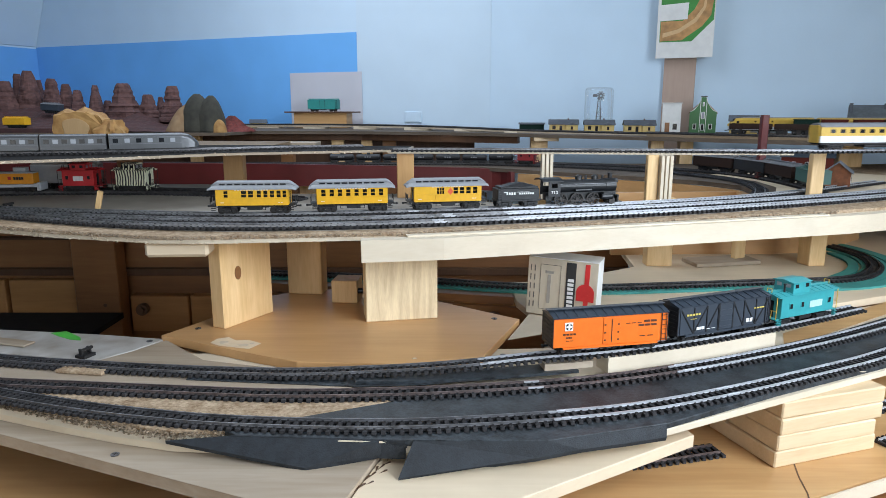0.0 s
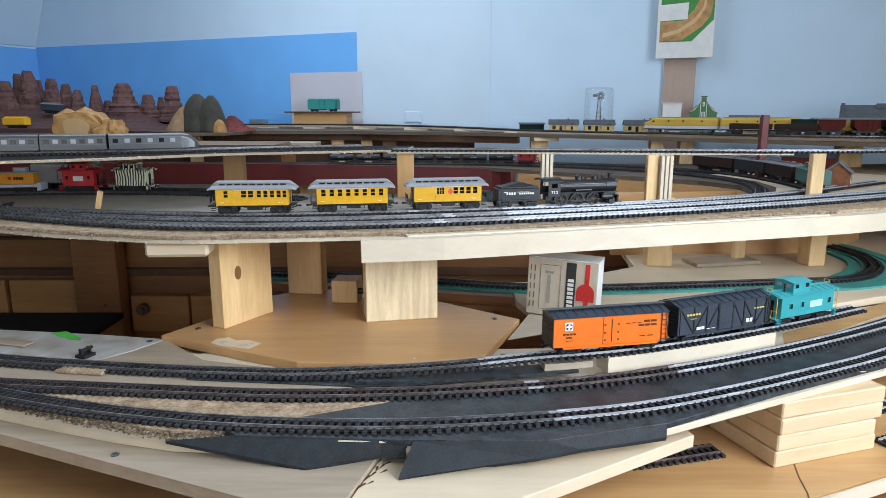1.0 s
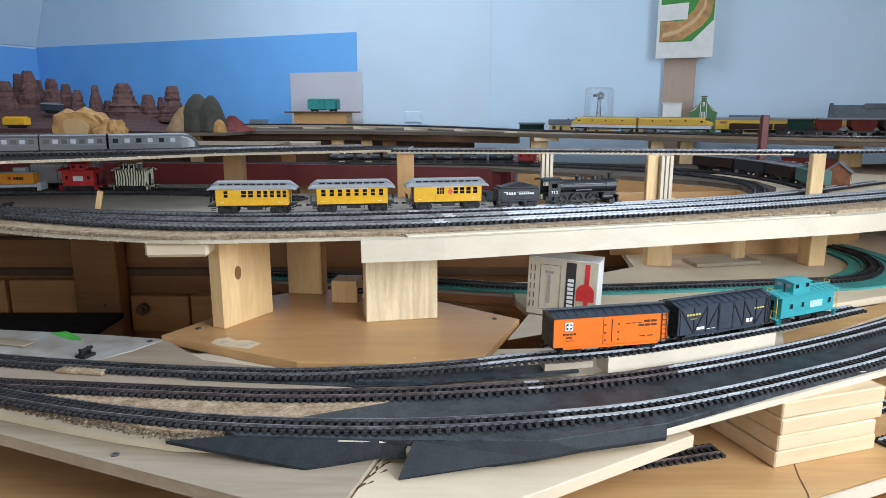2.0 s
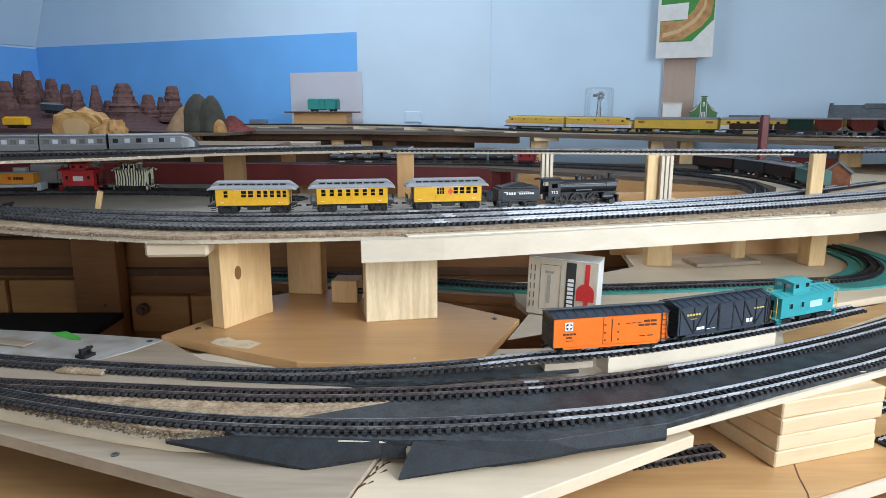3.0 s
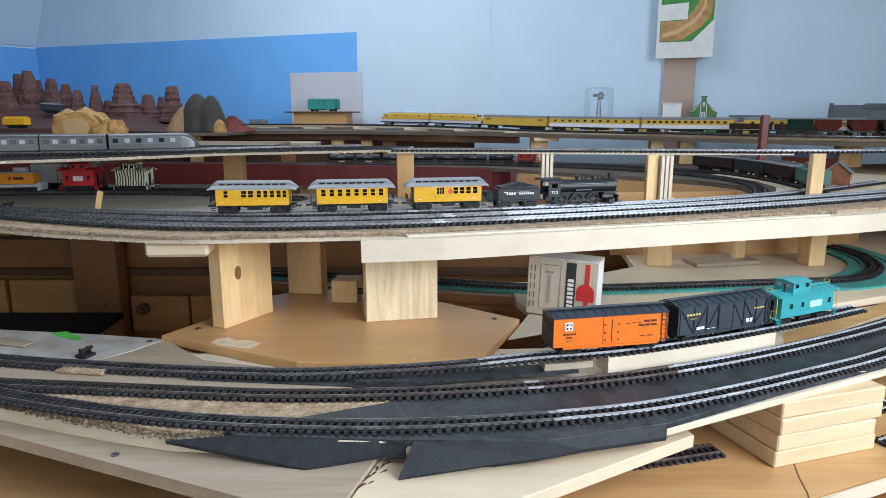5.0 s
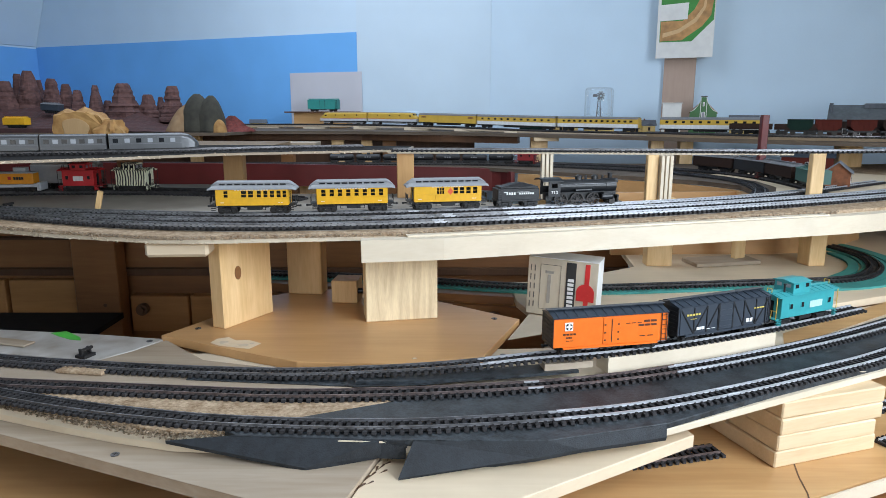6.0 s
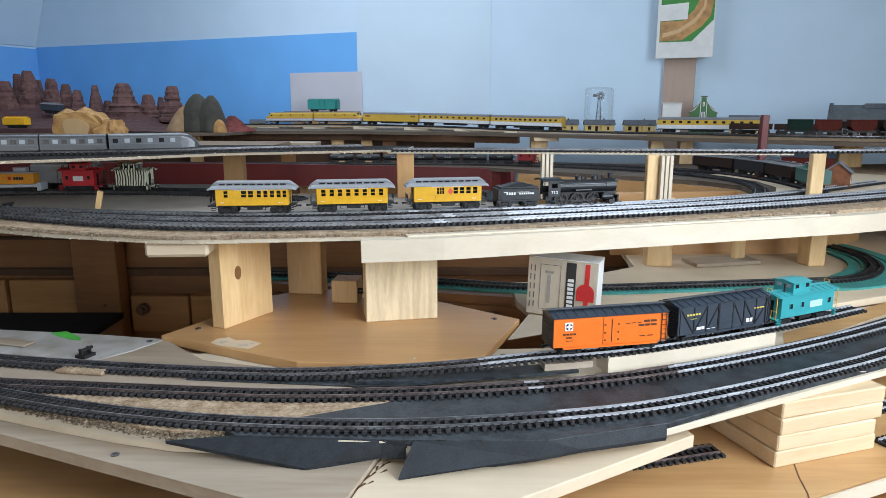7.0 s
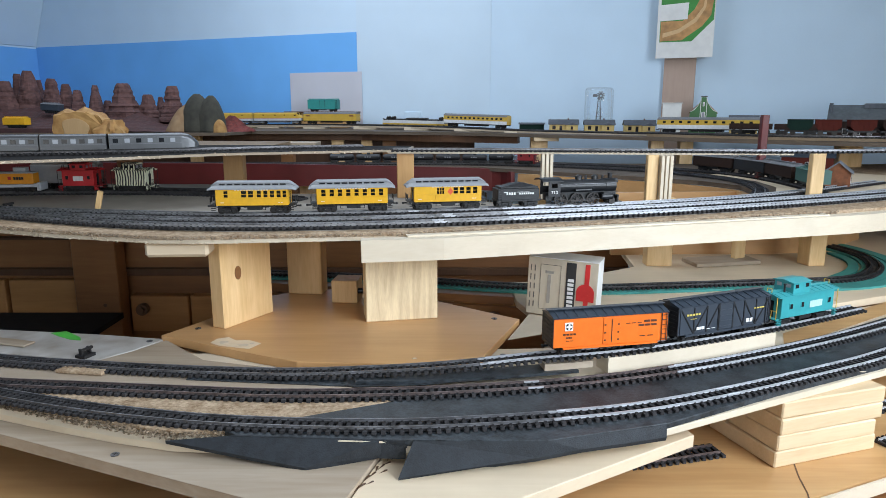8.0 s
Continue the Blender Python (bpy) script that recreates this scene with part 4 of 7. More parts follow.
RED = paint("caboose_red", (0.55, 0.02, 0.025), 0.4)
BOX_RED = paint("boxcar_red", (0.085, 0.017, 0.012), 0.75)
BOX_BROWN = paint("boxcar_brown", (0.034, 0.020, 0.016), 0.75)
DARK_GREEN = paint("dark_green_car", (0.009, 0.026, 0.020), 0.75)
SEA_GREEN = paint("sea_green_car", (0.045, 0.125, 0.105), 0.5)
WHITE = paint("white_lettering", (0.8, 0.8, 0.78), 0.5, vary=0.03)
YELLOW_LET = paint("yellow_lettering", (0.7, 0.55, 0.12), 0.5)
BRASS = paint("yellow_railing", (0.75, 0.5, 0.08), 0.4)
GLASS_DARK = paint("dark_pane", (0.015, 0.017, 0.02), 0.12)
PALE_PANE = paint("pale_pane", (0.34, 0.36, 0.39), 0.2)
for dull in (TIE_BLACK, BOX_RED, BOX_BROWN, DARK_GREEN, GREY_ROOF, ROADBED_GREY, ROADBED_DARK, PLY_DARK, CHIPBOARD):
    dull.node_tree.nodes["Principled BSDF"].inputs["Specular IOR Level"].default_value = 0.12
SILVER = material("silver_plastic", (0.115, 0.118, 0.123), 0.33, 0.5, vary=0.06, scale=60, bump=0.03)
SILVER_TRUCK = material("silver_truck", (0.36, 0.37, 0.39), 0.4, 0.6, vary=0.2, scale=200)
LOWER_WHITE = paint("lower_white_panel", (0.68, 0.69, 0.70), 0.25)
WHEEL = material("wheel_metal", (0.055, 0.05, 0.048), 0.4, 0.7, vary=0.2, scale=200)
cache = {}


def wheelset(parent, x, r, z=None):
    key = ("w", round(r, 5))
    if key not in cache:
        bm = bmesh.new()
        for s in (-1, 1):
            cyl(bm, (0, s * 0.0082, 0), r, 0.0024, "y", 18)
            cyl(bm, (0, s * 0.0070, 0), r + 0.0007, 0.0006, "y", 18)
        cyl(bm, (0, 0, 0), 0.0011, 0.018, "y", 8)
        cache[key] = part("wheelset", bm, WHEEL, parent)
        cache[key].matrix_basis = pose(x, 0, z if z is not None else r)
        return cache[key]
    return again("wheelset", cache[key], parent, pose(x, 0, z if z is not None else r))


def truck(parent, x, wb=0.0195, r=0.0050, mat=None, deep=0.0065):
    mat = mat or TRUCK_BLACK
    bm = bmesh.new()
    for s in (-1, 1):
        y = s * 0.0118
        box(bm, -wb / 2 - 0.004, wb / 2 + 0.004, y - 0.0009, y + 0.0009, r + 0.0012, r + 0.003, 0.0003)
        box(bm, -wb / 3, wb / 3, y - 0.0009, y + 0.0009, r - 0.0028, r - 0.0008, 0.0003)
        for k in (-1, 1):
            box(bm, k * wb / 2 - 0.0024, k * wb / 2 + 0.0024, y - 0.0013, y + 0.0013, r - 0.0022, r + 0.0024, 0.0004)
            box(bm, k * wb / 5 - 0.0009, k * wb / 5 + 0.0009, y - 0.0008, y + 0.0008, r - 0.0015, r + 0.002)
        for k in (-0.0012, 0.0012):
            cyl(bm, (k, y, r + 0.0002), 0.0009, 0.004, "z", 8)
    box(bm, -0.003, 0.003, -0.012, 0.012, r, r + 0.0036)
    t = part("truck", bm, mat, parent)
    t.matrix_basis = pose(x, 0, 0)
    for k in (-1, 1):
        wheelset(t, k * wb / 2, r)
    return t


def coupler(parent, x, s):
    bm = bmesh.new()
    box(bm, 0, 0.006, -0.0011, 0.0011, 0.0085, 0.0105, 0.0003)
    box(bm, 0.005, 0.008, -0.002, 0.0014, 0.0082, 0.0108, 0.0004)
    c = part("coupler", bm, TRUCK_BLACK, parent)
    c.matrix_basis = pose(x, 0, 0, 0, 0, 0 if s > 0 else 180)
    return c


def ladder(parent, x, y, z0, z1, mat, n=6, w=0.006):
    bm = bmesh.new()
    for k in (-1, 1):
        box(bm, x + k * w / 2 - 0.0003, x + k * w / 2 + 0.0003, y - 0.0004, y + 0.0004, z0, z1)
    for i in range(n):
        z = z0 + (z1 - z0) * (i + 0.5) / n
        box(bm, x - w / 2, x + w / 2, y - 0.0004, y + 0.0004, z - 0.00025, z + 0.00025)
    return part("ladder", bm, mat, parent)


def bars(parent, x0, x1, z0, z1, y, mat, n=1, gap=0.3, name="lettering"):
    """Writing too small to read: a row of plain bars."""
    w = (x1 - x0) / n
    for i in range(n):
        bm = box_bm(x0 + i * w, x0 + (i + 1 - gap) * w, y - 0.00025, y + 0.0003, z0, z1)
        part(name, bm, mat, parent)


def boxcar(name, label, m, body=ORANGE, end=BLACK, roof=ROOF_BLUE, L=0.143, H=0.0495, W=0.035, door="plug", braces=False, group="", category="boxcar", simple=False):
    c = thing(name, label, category, m, group)
    z0 = 0.0115
    part("body", box_bm(-L / 2, L / 2, -W / 2, W / 2, z0, H - 0.002, bevel=0.0004), body, c)
    for s in (-1, 1):
        bm = bmesh.new()
        box(bm, s * L / 2, s * (L / 2 + 0.0009), -W / 2 - 0.0002, W / 2 + 0.0002, z0 - 0.0005, H - 0.002)
        ep = part("end_panel", bm, end, c)
        for i in range(0 if simple else 6):
            part("end_rib", box_bm(min(s * (L / 2 + 0.0009), s * (L / 2 + 0.0016)), max(s * (L / 2 + 0.0009), s * (L / 2 + 0.0016)), -W / 2 + 0.002, W / 2 - 0.002, z0 + 0.003 + i * 0.005, z0 + 0.005 + i * 0.005), end, ep)
        coupler(c, s * (L / 2), s)
    bm = bmesh.new()
    e = W / 2 + 0.0012
    extrude_profile(bm, [(-e, H - 0.0032), (-e, H - 0.002), (0, H + 0.0022), (e, H - 0.002), (e, H - 0.0032)], -L / 2 - 0.001, L / 2 + 0.001)
    r = part("roof", bm, roof, c)
    n = 12
    for i in range(n):
        x = -L / 2 + L * (i + 0.5) / n
        bm = bmesh.new()
        extrude_profile(bm, [(-e - 0.0002, H - 0.0024), (-e - 0.0002, H - 0.0012), (0, H + 0.003), (e + 0.0002, H - 0.0012), (e + 0.0002, H - 0.0024)], x - 0.0005, x + 0.0005)
        part("roof_rib", bm, roof, r)
    part("running_board", box_bm(-L / 2 - 0.003, L / 2 + 0.003, -0.0035, 0.0035, H + 0.0032, H + 0.0042), roof, c)
    part("underframe", box_bm(-L / 2 + 0.004, L / 2 - 0.004, -0.006, 0.006, 0.0075, z0), TRUCK_BLACK, c)
    bm = bmesh.new()
    for x0, x1, y in ((-0.012, 0.014, -0.010), (-0.03, -0.02, 0.009)):
        box(bm, x0, x1, y - 0.004, y + 0.004, 0.006, z0, 0.0006)
    part("brake_gear", bm, TRUCK_BLACK, c)
    for x in (-1, 1):
        truck(c, x * (L / 2 - 0.024))
    if simple:
        return c
    for s in (-1, 1):
        y = s * (W / 2)
        dw = 0.021
        x0 = -0.0105 if door == "plug" else -0.014
        if door == "plug":
            d = part("door", box_bm(x0, x0 + dw, y - 0.0008, y + 0.0008, z0 + 0.0015, H - 0.005, bevel=0.0003), body, c)
            part("door_bar", box_bm(x0 + dw / 2 - 0.0004, x0 + dw / 2 + 0.0004, y + s * 0.0008 - 0.0004, y + s * 0.0008 + 0.0004, z0 + 0.003, H - 0.007), BLACK, d)
            for xx in (x0 + 0.0022, x0 + dw - 0.0022):
                for zz in (z0 + 0.006, z0 + 0.015, z0 + 0.0245):
                    part("hinge", box_bm(xx - 0.0011, xx + 0.0011, y + s * 0.0007 - 0.0005, y + s * 0.0007 + 0.0005, zz - 0.0008, zz + 0.0008, bevel=0.0002), BLACK, d)
        else:
            d = part("door", box_bm(-0.0105, 0.0105, y - 0.0011, y + 0.0011, z0 + 0.001, H - 0.004, bevel=0.0003), body, c)
            for k in range(4):
                part("door_rib", box_bm(-0.0095, 0.0095, y + s * 0.0012 - 0.0004, y + s * 0.0012 + 0.0004, z0 + 0.004 + k * 0.007, z0 + 0.0052 + k * 0.007), body, d)
            for xx in (-0.0110, 0.0110):
                part("door_post", box_bm(xx - 0.0007, xx + 0.0007, y - 0.0014, y + 0.0014, z0, H - 0.003), BLACK, c)
        ladder(c, -s * (L / 2 - 0.005), y + s * 0.001, z0, H - 0.003, BLACK)
        part("side_sill", box_bm(-L / 2 + 0.012, L / 2 - 0.012, y - 0.0006, y + 0.0006, z0 - 0.0025, z0), body, c)
        if braces:
            zl, zh = z0 + 0.001, H - 0.0045
            xs = (-L / 2 + 0.003, -0.050, -0.030, -0.012, 0.012, 0.030, 0.050, L / 2 - 0.003)
            for i, x in enumerate(xs):
                part("side_post", box_bm(x - 0.0007, x + 0.0007, y - 0.0009, y + 0.0009, zl, zh), BLACK if 0 < i < 7 else body, c)
            for a, b, up in ((0, 1, 0), (1, 2, 1), (2, 3, 1), (4, 5, 0), (5, 6, 0), (6, 7, 1)):
                bm = bmesh.new()
                xa, xb = xs[a], xs[b]
                za, zb = (zl, zh) if up else (zh, zl)
                Lb = math.hypot(xb - xa, zb - za)
                box(bm, 0, Lb, -0.0008, 0.0008, -0.0007, 0.0007)
                o = part("brace", bm, BLACK, c)
                o.matrix_basis = pose(xa, y, za, 0, -math.degrees(math.atan2(zb - za, xb - xa)), 0)
    return c


def path_pose(pts, s, z, flip=False):
    """The pose at s metres along a track's plan points, heading along it."""
    line = smooth_line([Vector((p[0], p[1], 0)) for p in pts], 0.004)
    f = min(max(s / 0.004, 0), len(line) - 1.001)
    i = int(f)
    p = line[i].lerp(line[i + 1], f - i)
    a, b = line[max(0, i - 8)], line[min(len(line) - 1, i + 9)]
    h = math.degrees(math.atan2(b.y - a.y, b.x - a.x)) + (180 if flip else 0)
    return pose(p.x, p.y, z, 0, 0, h)


def near_s(pts, x):
    """Metres along a track's plan points at which it reaches the plan's x."""
    line = smooth_line([Vector((p[0], p[1], 0)) for p in pts], 0.004)
    k = min(range(len(line)), key=lambda i: abs(line[i].x - x))
    return k * 0.004


# freight cars on the front siding
Z_SID = 1.011 + 0.0062
s0 = near_s(T3, 0.1205)
reefer = boxcar("refrigerator_car", "orange refrigerator car with black ends on the siding", path_pose(T3, s0 + 0.0725, Z_SID - 0.0005), ORANGE, BLACK, ROOF_BLUE, group="freight cars on the siding")
yf = -0.0178
bm = bmesh.new()
cyl(bm, (-0.053, yf, 0.0365), 0.0048, 0.0008, "y", 20)
box(bm, -0.0578, -0.0482, yf - 0.0003, yf + 0.0003, 0.0315, 0.0415)
part("emblem", bm, WHITE, reefer, "white round emblem")
bm = bmesh.new()
cyl(bm, (-0.053, yf - 0.0005, 0.0365), 0.0041, 0.0004, "y", 20)
part("emblem_ground", bm, BLACK, reefer)
bm = bmesh.new()
box(bm, -0.0566, -0.0494, yf - 0.0009, yf - 0.0006, 0.0354, 0.0376)
box(bm, -0.0541, -0.0519, yf - 0.0009, yf - 0.0006, 0.0329, 0.0401)
part("emblem_cross", bm, WHITE, reefer)
LET_DARK = paint("dark_lettering", (0.10, 0.03, 0.01), 0.5)
bars(reefer, -0.060, -0.043, 0.0262, 0.0282, yf, LET_DARK, 4)
bars(reefer, -0.056, -0.048, 0.0222, 0.0240, yf, LET_DARK, 3)
bars(reefer, -0.056, -0.046, 0.0190, 0.0196, yf, LET_DARK, 2)
bars(reefer, 0.018, 0.040, 0.0356, 0.0364, yf, LET_DARK, 3)
bars(reefer, 0.041, 0.058, 0.0362, 0.0388, yf, LET_DARK, 2, 0.15)
bars(reefer, 0.034, 0.058, 0.0316, 0.0340, yf, LET_DARK, 3, 0.15)
bars(reefer, 0.036, 0.056, 0.0190, 0.0200, yf, LET_DARK, 2)
darkcar = boxcar("box_car", "slate grey truss-sided boxcar between two other cars", path_pose(T3, s0 + 0.0725 + 0.161, Z_SID), GREY_BLUE, BLACK, ROOF_BLUE, L=0.148, door="slide", braces=True, group="freight cars on the siding")
bars(darkcar, -0.062, -0.040, 0.0355, 0.0378, yf - 0.0006, YELLOW_LET, 5)
bars(darkcar, -0.056, -0.046, 0.0310, 0.0316, yf - 0.0006, YELLOW_LET, 3)
bars(darkcar, -0.046, -0.033, 0.0165, 0.0200, yf - 0.0006, WHITE, 3, 0.2)
bars(darkcar, -0.030, -0.014, 0.0158, 0.0164, yf - 0.0006, WHITE, 2)
bars(darkcar, 0.034, 0.046, 0.0165, 0.0215, yf - 0.0006, WHITE, 2, 0.25)
bars(darkcar, 0.046, 0.064, 0.0330, 0.0345, yf - 0.0006, YELLOW_LET, 4)


def caboose(name, label, m, mat=TEAL, L=0.102, rail_mat=BRASS, group="", lantern=True, wheels4=True, H=0.038, windows=(-0.026, -0.006, 0.036), cupola=(-0.022, 0.012), letter=None, rise=0.0115):
    c = thing(name, label, "caboose", m, group)
    W, z0, p = 0.033, 0.0115, 0.009
    B = L / 2 - p
    part("body", box_bm(-B, B, -W / 2, W / 2, z0, H, bevel=0.0005), mat, c)
    bm = bmesh.new()
    e = W / 2 + 0.0015
    extrude_profile(bm, [(-e, H - 0.0008), (-e, H + 0.0004), (-e * 0.5, H + 0.0026), (0, H + 0.0034), (e * 0.5, H + 0.0026), (e, H + 0.0004), (e, H - 0.0008)], -L / 2 + 0.001, L / 2 - 0.001)
    r = part("roof", bm, mat, c)
    for i in range(11):
        x = -L / 2 + 0.004 + (L - 0.008) * i / 10
        if cupola[0] - 0.001 < x < cupola[1] + 0.001:
            continue
        bm = bmesh.new()
        extrude_profile(bm, [(-e, H + 0.0004), (-e, H + 0.001), (-e * 0.5, H + 0.0033), (0, H + 0.0041), (e * 0.5, H + 0.0033), (e, H + 0.001), (e, H + 0.0004)], x - 0.0004, x + 0.0004)
        part("roof_rib", bm, mat, r)
    part("running_board", box_bm(-L / 2, cupola[0], -0.003, 0.003, H + 0.0038, H + 0.0046), mat, c)
    part("running_board", box_bm(cupola[1], L / 2, -0.003, 0.003, H + 0.0038, H + 0.0046), mat, c)
    cx0, cx1 = cupola
    cu = part("cupola", box_bm(cx0, cx1, -W / 2 + 0.002, W / 2 - 0.002, H, H + rise, bevel=0.0004), mat, c)
    bm = bmesh.new()
    e2 = W / 2 - 0.0005
    extrude_profile(bm, [(-e2, H + rise - 0.0003), (-e2, H + rise + 0.0007), (0, H + rise + 0.003), (e2, H + rise + 0.0007), (e2, H + rise - 0.0003)], cx0 - 0.0015, cx1 + 0.0015)
    part("cupola_roof", bm, mat, cu)
    for s in (-1, 1):
        yy = s * (W / 2 - 0.002)
        for xx in (cx0 + 0.007, cx1 - 0.007):
            part("pane", box_bm(xx - 0.003, xx + 0.003, yy - 0.0003, yy + 0.0003, H + rise - 0.0070, H + rise - 0.0020), GLASS_DARK, cu)
        xx = cx0 if s < 0 else cx1
        for y in (-0.007, 0.007):
            part("pane", box_bm(xx - 0.0003, xx + 0.0003, y - 0.0035, y + 0.0035, H + rise - 0.0070, H + rise - 0.0020), PALE_PANE, cu)
    for s in (-1, 1):
        yy = s * W / 2
        for x in windows:
            w = part("window", box_bm(x - 0.0033, x + 0.0033, yy - 0.0007, yy + 0.0007, z0 + 0.011, z0 + 0.0195, bevel=0.0002), mat, c)
            part("pane", box_bm(x - 0.0023, x + 0.0023, yy - 0.001, yy + 0.001, z0 + 0.012, z0 + 0.0185), GLASS_DARK, w)
        pl = part("platform", box_bm(min(s * B, s * L / 2), max(s * B, s * L / 2), -W / 2, W / 2, z0 - 0.0012, z0), mat, c)
        part("end_door", box_bm(s * B - 0.0004, s * B + 0.0004, -0.0045, 0.0045, z0, z0 + 0.022), GLASS_DARK, c)
        for k in (-1, 1):
            bm = bmesh.new()
            for i in range(3):
                box(bm, s * (L / 2 - 0.0075), s * (L / 2 - 0.0015), k * (W / 2 - 0.0004) - 0.0018, k * (W / 2 - 0.0004) + 0.0018, z0 - 0.0030 - i * 0.0024, z0 - 0.0024 - i * 0.0024)
            box(bm, s * (L / 2 - 0.0080) - 0.0003, s * (L / 2 - 0.0080) + 0.0003, k * W / 2 - 0.002, k * W / 2 + 0.0014, z0 - 0.0085, z0)
            part("steps", bm, mat, c)
            bm = bmesh.new()
            box(bm, s * (L / 2 - 0.0006) - 0.0004, s * (L / 2 - 0.0006) + 0.0004, k * (W / 2 - 0.001) - 0.0004, k * (W / 2 - 0.001) + 0.0004, z0, H)
            for y in (0.004, 0.008):
                box(bm, s * (L / 2 - 0.0006) - 0.0003, s * (L / 2 - 0.0006) + 0.0003, k * y - 0.0003, k * y + 0.0003, z0, z0 + 0.011)
            box(bm, s * (L / 2 - 0.0006) - 0.0003, s * (L / 2 - 0.0006) + 0.0003, 0.002 * k, k * (W / 2 - 0.001), z0 + 0.0105, z0 + 0.0112)
            part("railing", bm, rail_mat, c)
        bm = bmesh.new()
        for k in (-1, 1):
            box(bm, s * (L / 2 - 0.004) - 0.0004, s * (L / 2 - 0.004) + 0.0004, k * 0.0035 - 0.0003, k * 0.0035 + 0.0003, H + 0.003, H + 0.009)
        box(bm, s * (L / 2 - 0.004) - 0.0004, s * (L / 2 - 0.004) + 0.0004, -0.0035, 0.0035, H + 0.0085, H + 0.0092)
        part("roof_handrail", bm, rail_mat, c)
        coupler(c, s * L / 2, s)
    bm = bmesh.new()
    cyl(bm, (cx0 - 0.006, -0.006, H + 0.007), 0.0013, 0.012, "z", 10)
    cyl(bm, (cx0 - 0.006, -0.006, H + 0.0135), 0.002, 0.0012, "z", 10)
    part("smokestack", bm, BLACK, c)
    part("underframe", box_bm(-B, B, -0.006, 0.006, 0.0075, z0), TRUCK_BLACK, c)
    part("battery_box", box_bm(-0.012, 0.010, -0.0145, -0.006, 0.005, z0, bevel=0.0006), TRUCK_BLACK, c)
    for x in (-1, 1):
        truck(c, x * (L / 2 - 0.024), 0.0165)
    if letter:
        bars(c, letter[0], letter[1], z0 + 0.009, z0 + 0.018, -W / 2 - 0.0003, letter[2], letter[3], 0.06)
    return c


cab = caboose("caboose", "teal cupola caboose with yellow railings on the siding", path_pose(T3, s0 + 0.0725 + 0.161 + 0.149, Z_SID), L=0.122, H=0.041, windows=(-0.034, -0.012, 0.042), cupola=(-0.030, 0.004), rise=0.0155, group="freight cars on the siding", letter=(0.003, 0.028, paint("pale_teal_lettering", (0.45, 0.68, 0.68), 0.5), 6))


# old-time passenger train on the deck
def old_coach(name, label, m, windows, door=None, group="steam train coaches"):
    """Open-platform clerestory coach; windows are (x, width) pairs along the side."""
    c = thing(name, label, "passenger coach", m, group)
    L, W, z0, H, B = 0.126, 0.033, 0.0125, 0.0335, 0.052
    zs, zt = 0.0226, 0.0316
    for s in (-1, 1):
        y = s * W / 2
        bm = bmesh.new()
        ya, yb = sorted((y, y - s * 0.0012))
        box(bm, -B, B, ya, yb, z0, zs)
        box(bm, -B, B, ya, yb, zt, H)
        edges = [-B] + [v for x, w in windows for v in (x - w / 2, x + w / 2)] + [B]
        for i in range(0, len(edges), 2):
            box(bm, edges[i], edges[i + 1], ya, yb, zs, zt)
        side = part("side_wall", bm, YELLOW, c)
        part("sill_moulding", box_bm(-B, B, y - 0.0006, y + 0.0006, zs - 0.0012, zs - 0.0002), YELLOW, side)
        part("base_moulding", box_bm(-B, B, y - 0.0006, y + 0.0006, z0 - 0.0005, z0 + 0.001), YELLOW, side)
        for x, w in windows:
            wn = part("window", box_bm(x - w / 2 - 0.0004, x + w / 2 + 0.0004, y - 0.0003 - 0.0004, y + 0.0003, zs - 0.0003, zs + 0.0003), YELLOW, side)
            part("sash_bar", box_bm(x - w / 2, x + w / 2, y - s * 0.0008 - 0.0003, y - s * 0.0008 + 0.0003, (zs + zt) / 2 - 0.0003, (zs + zt) / 2 + 0.0003), YELLOW, side)
        bars(c, -0.025, 0.025, zt + 0.0008, zt + 0.0019, y + s * 0.0003, WHITE, 12, 0.35)
        bars(c, -B + 0.006, -B + 0.012, z0 + 0.003, z0 + 0.0038, y + s * 0.0002, WHITE, 2)
        bars(c, B - 0.014, B - 0.007, z0 + 0.003, z0 + 0.0038, y + s * 0.0002, WHITE, 2)
    part("interior", box_bm(-B + 0.001, B - 0.001, -0.0105, 0.0105, z0, H - 0.001), GLASS_DARK, c, "dark interior seen through windows")
    for s in (-1, 1):
        e = part("end_wall", box_bm(s * B - 0.0006, s * B + 0.0006, -W / 2, W / 2, z0, H), YELLOW, c)
        part("end_door", box_bm(s * B - 0.0010, s * B + 0.0010, -0.004, 0.004, z0 + 0.001, H - 0.004), GLASS_DARK, e)
        part("platform", box_bm(min(s * B, s * (L / 2 - 0.001)), max(s * B, s * (L / 2 - 0.001)), -W / 2 + 0.002, W / 2 - 0.002, z0 - 0.001, z0 + 0.0003), TRUCK_BLACK, c)
        bm = bmesh.new()
        for k in (-1, 1):
            for x in (B + 0.002, L / 2 - 0.0015):
                box(bm, s * x - 0.0003, s * x + 0.0003, k * 0.0135 - 0.0003, k * 0.0135 + 0.0003, z0, z0 + 0.010)
            box(bm, s * (L / 2 - 0.0015) - 0.0003, s * (L / 2 - 0.0015) + 0.0003, k * 0.003, k * 0.0135, z0 + 0.0035, z0 + 0.010)
        part("railing", bm, TRUCK_BLACK, c)
        bm = bmesh.new()
        for k in (-1, 1):
            for i in range(3):
                box(bm, s * (B + 0.001), s * (B + 0.0075), k * (W / 2 - 0.001) - 0.002, k * (W / 2 - 0.001) + 0.002, z0 - 0.002 - 0.0025 * i, z0 - 0.0012 - 0.0025 * i)
        part("steps", bm, TRUCK_BLACK, c)
        coupler(c, s * (L / 2 - 0.002), s)
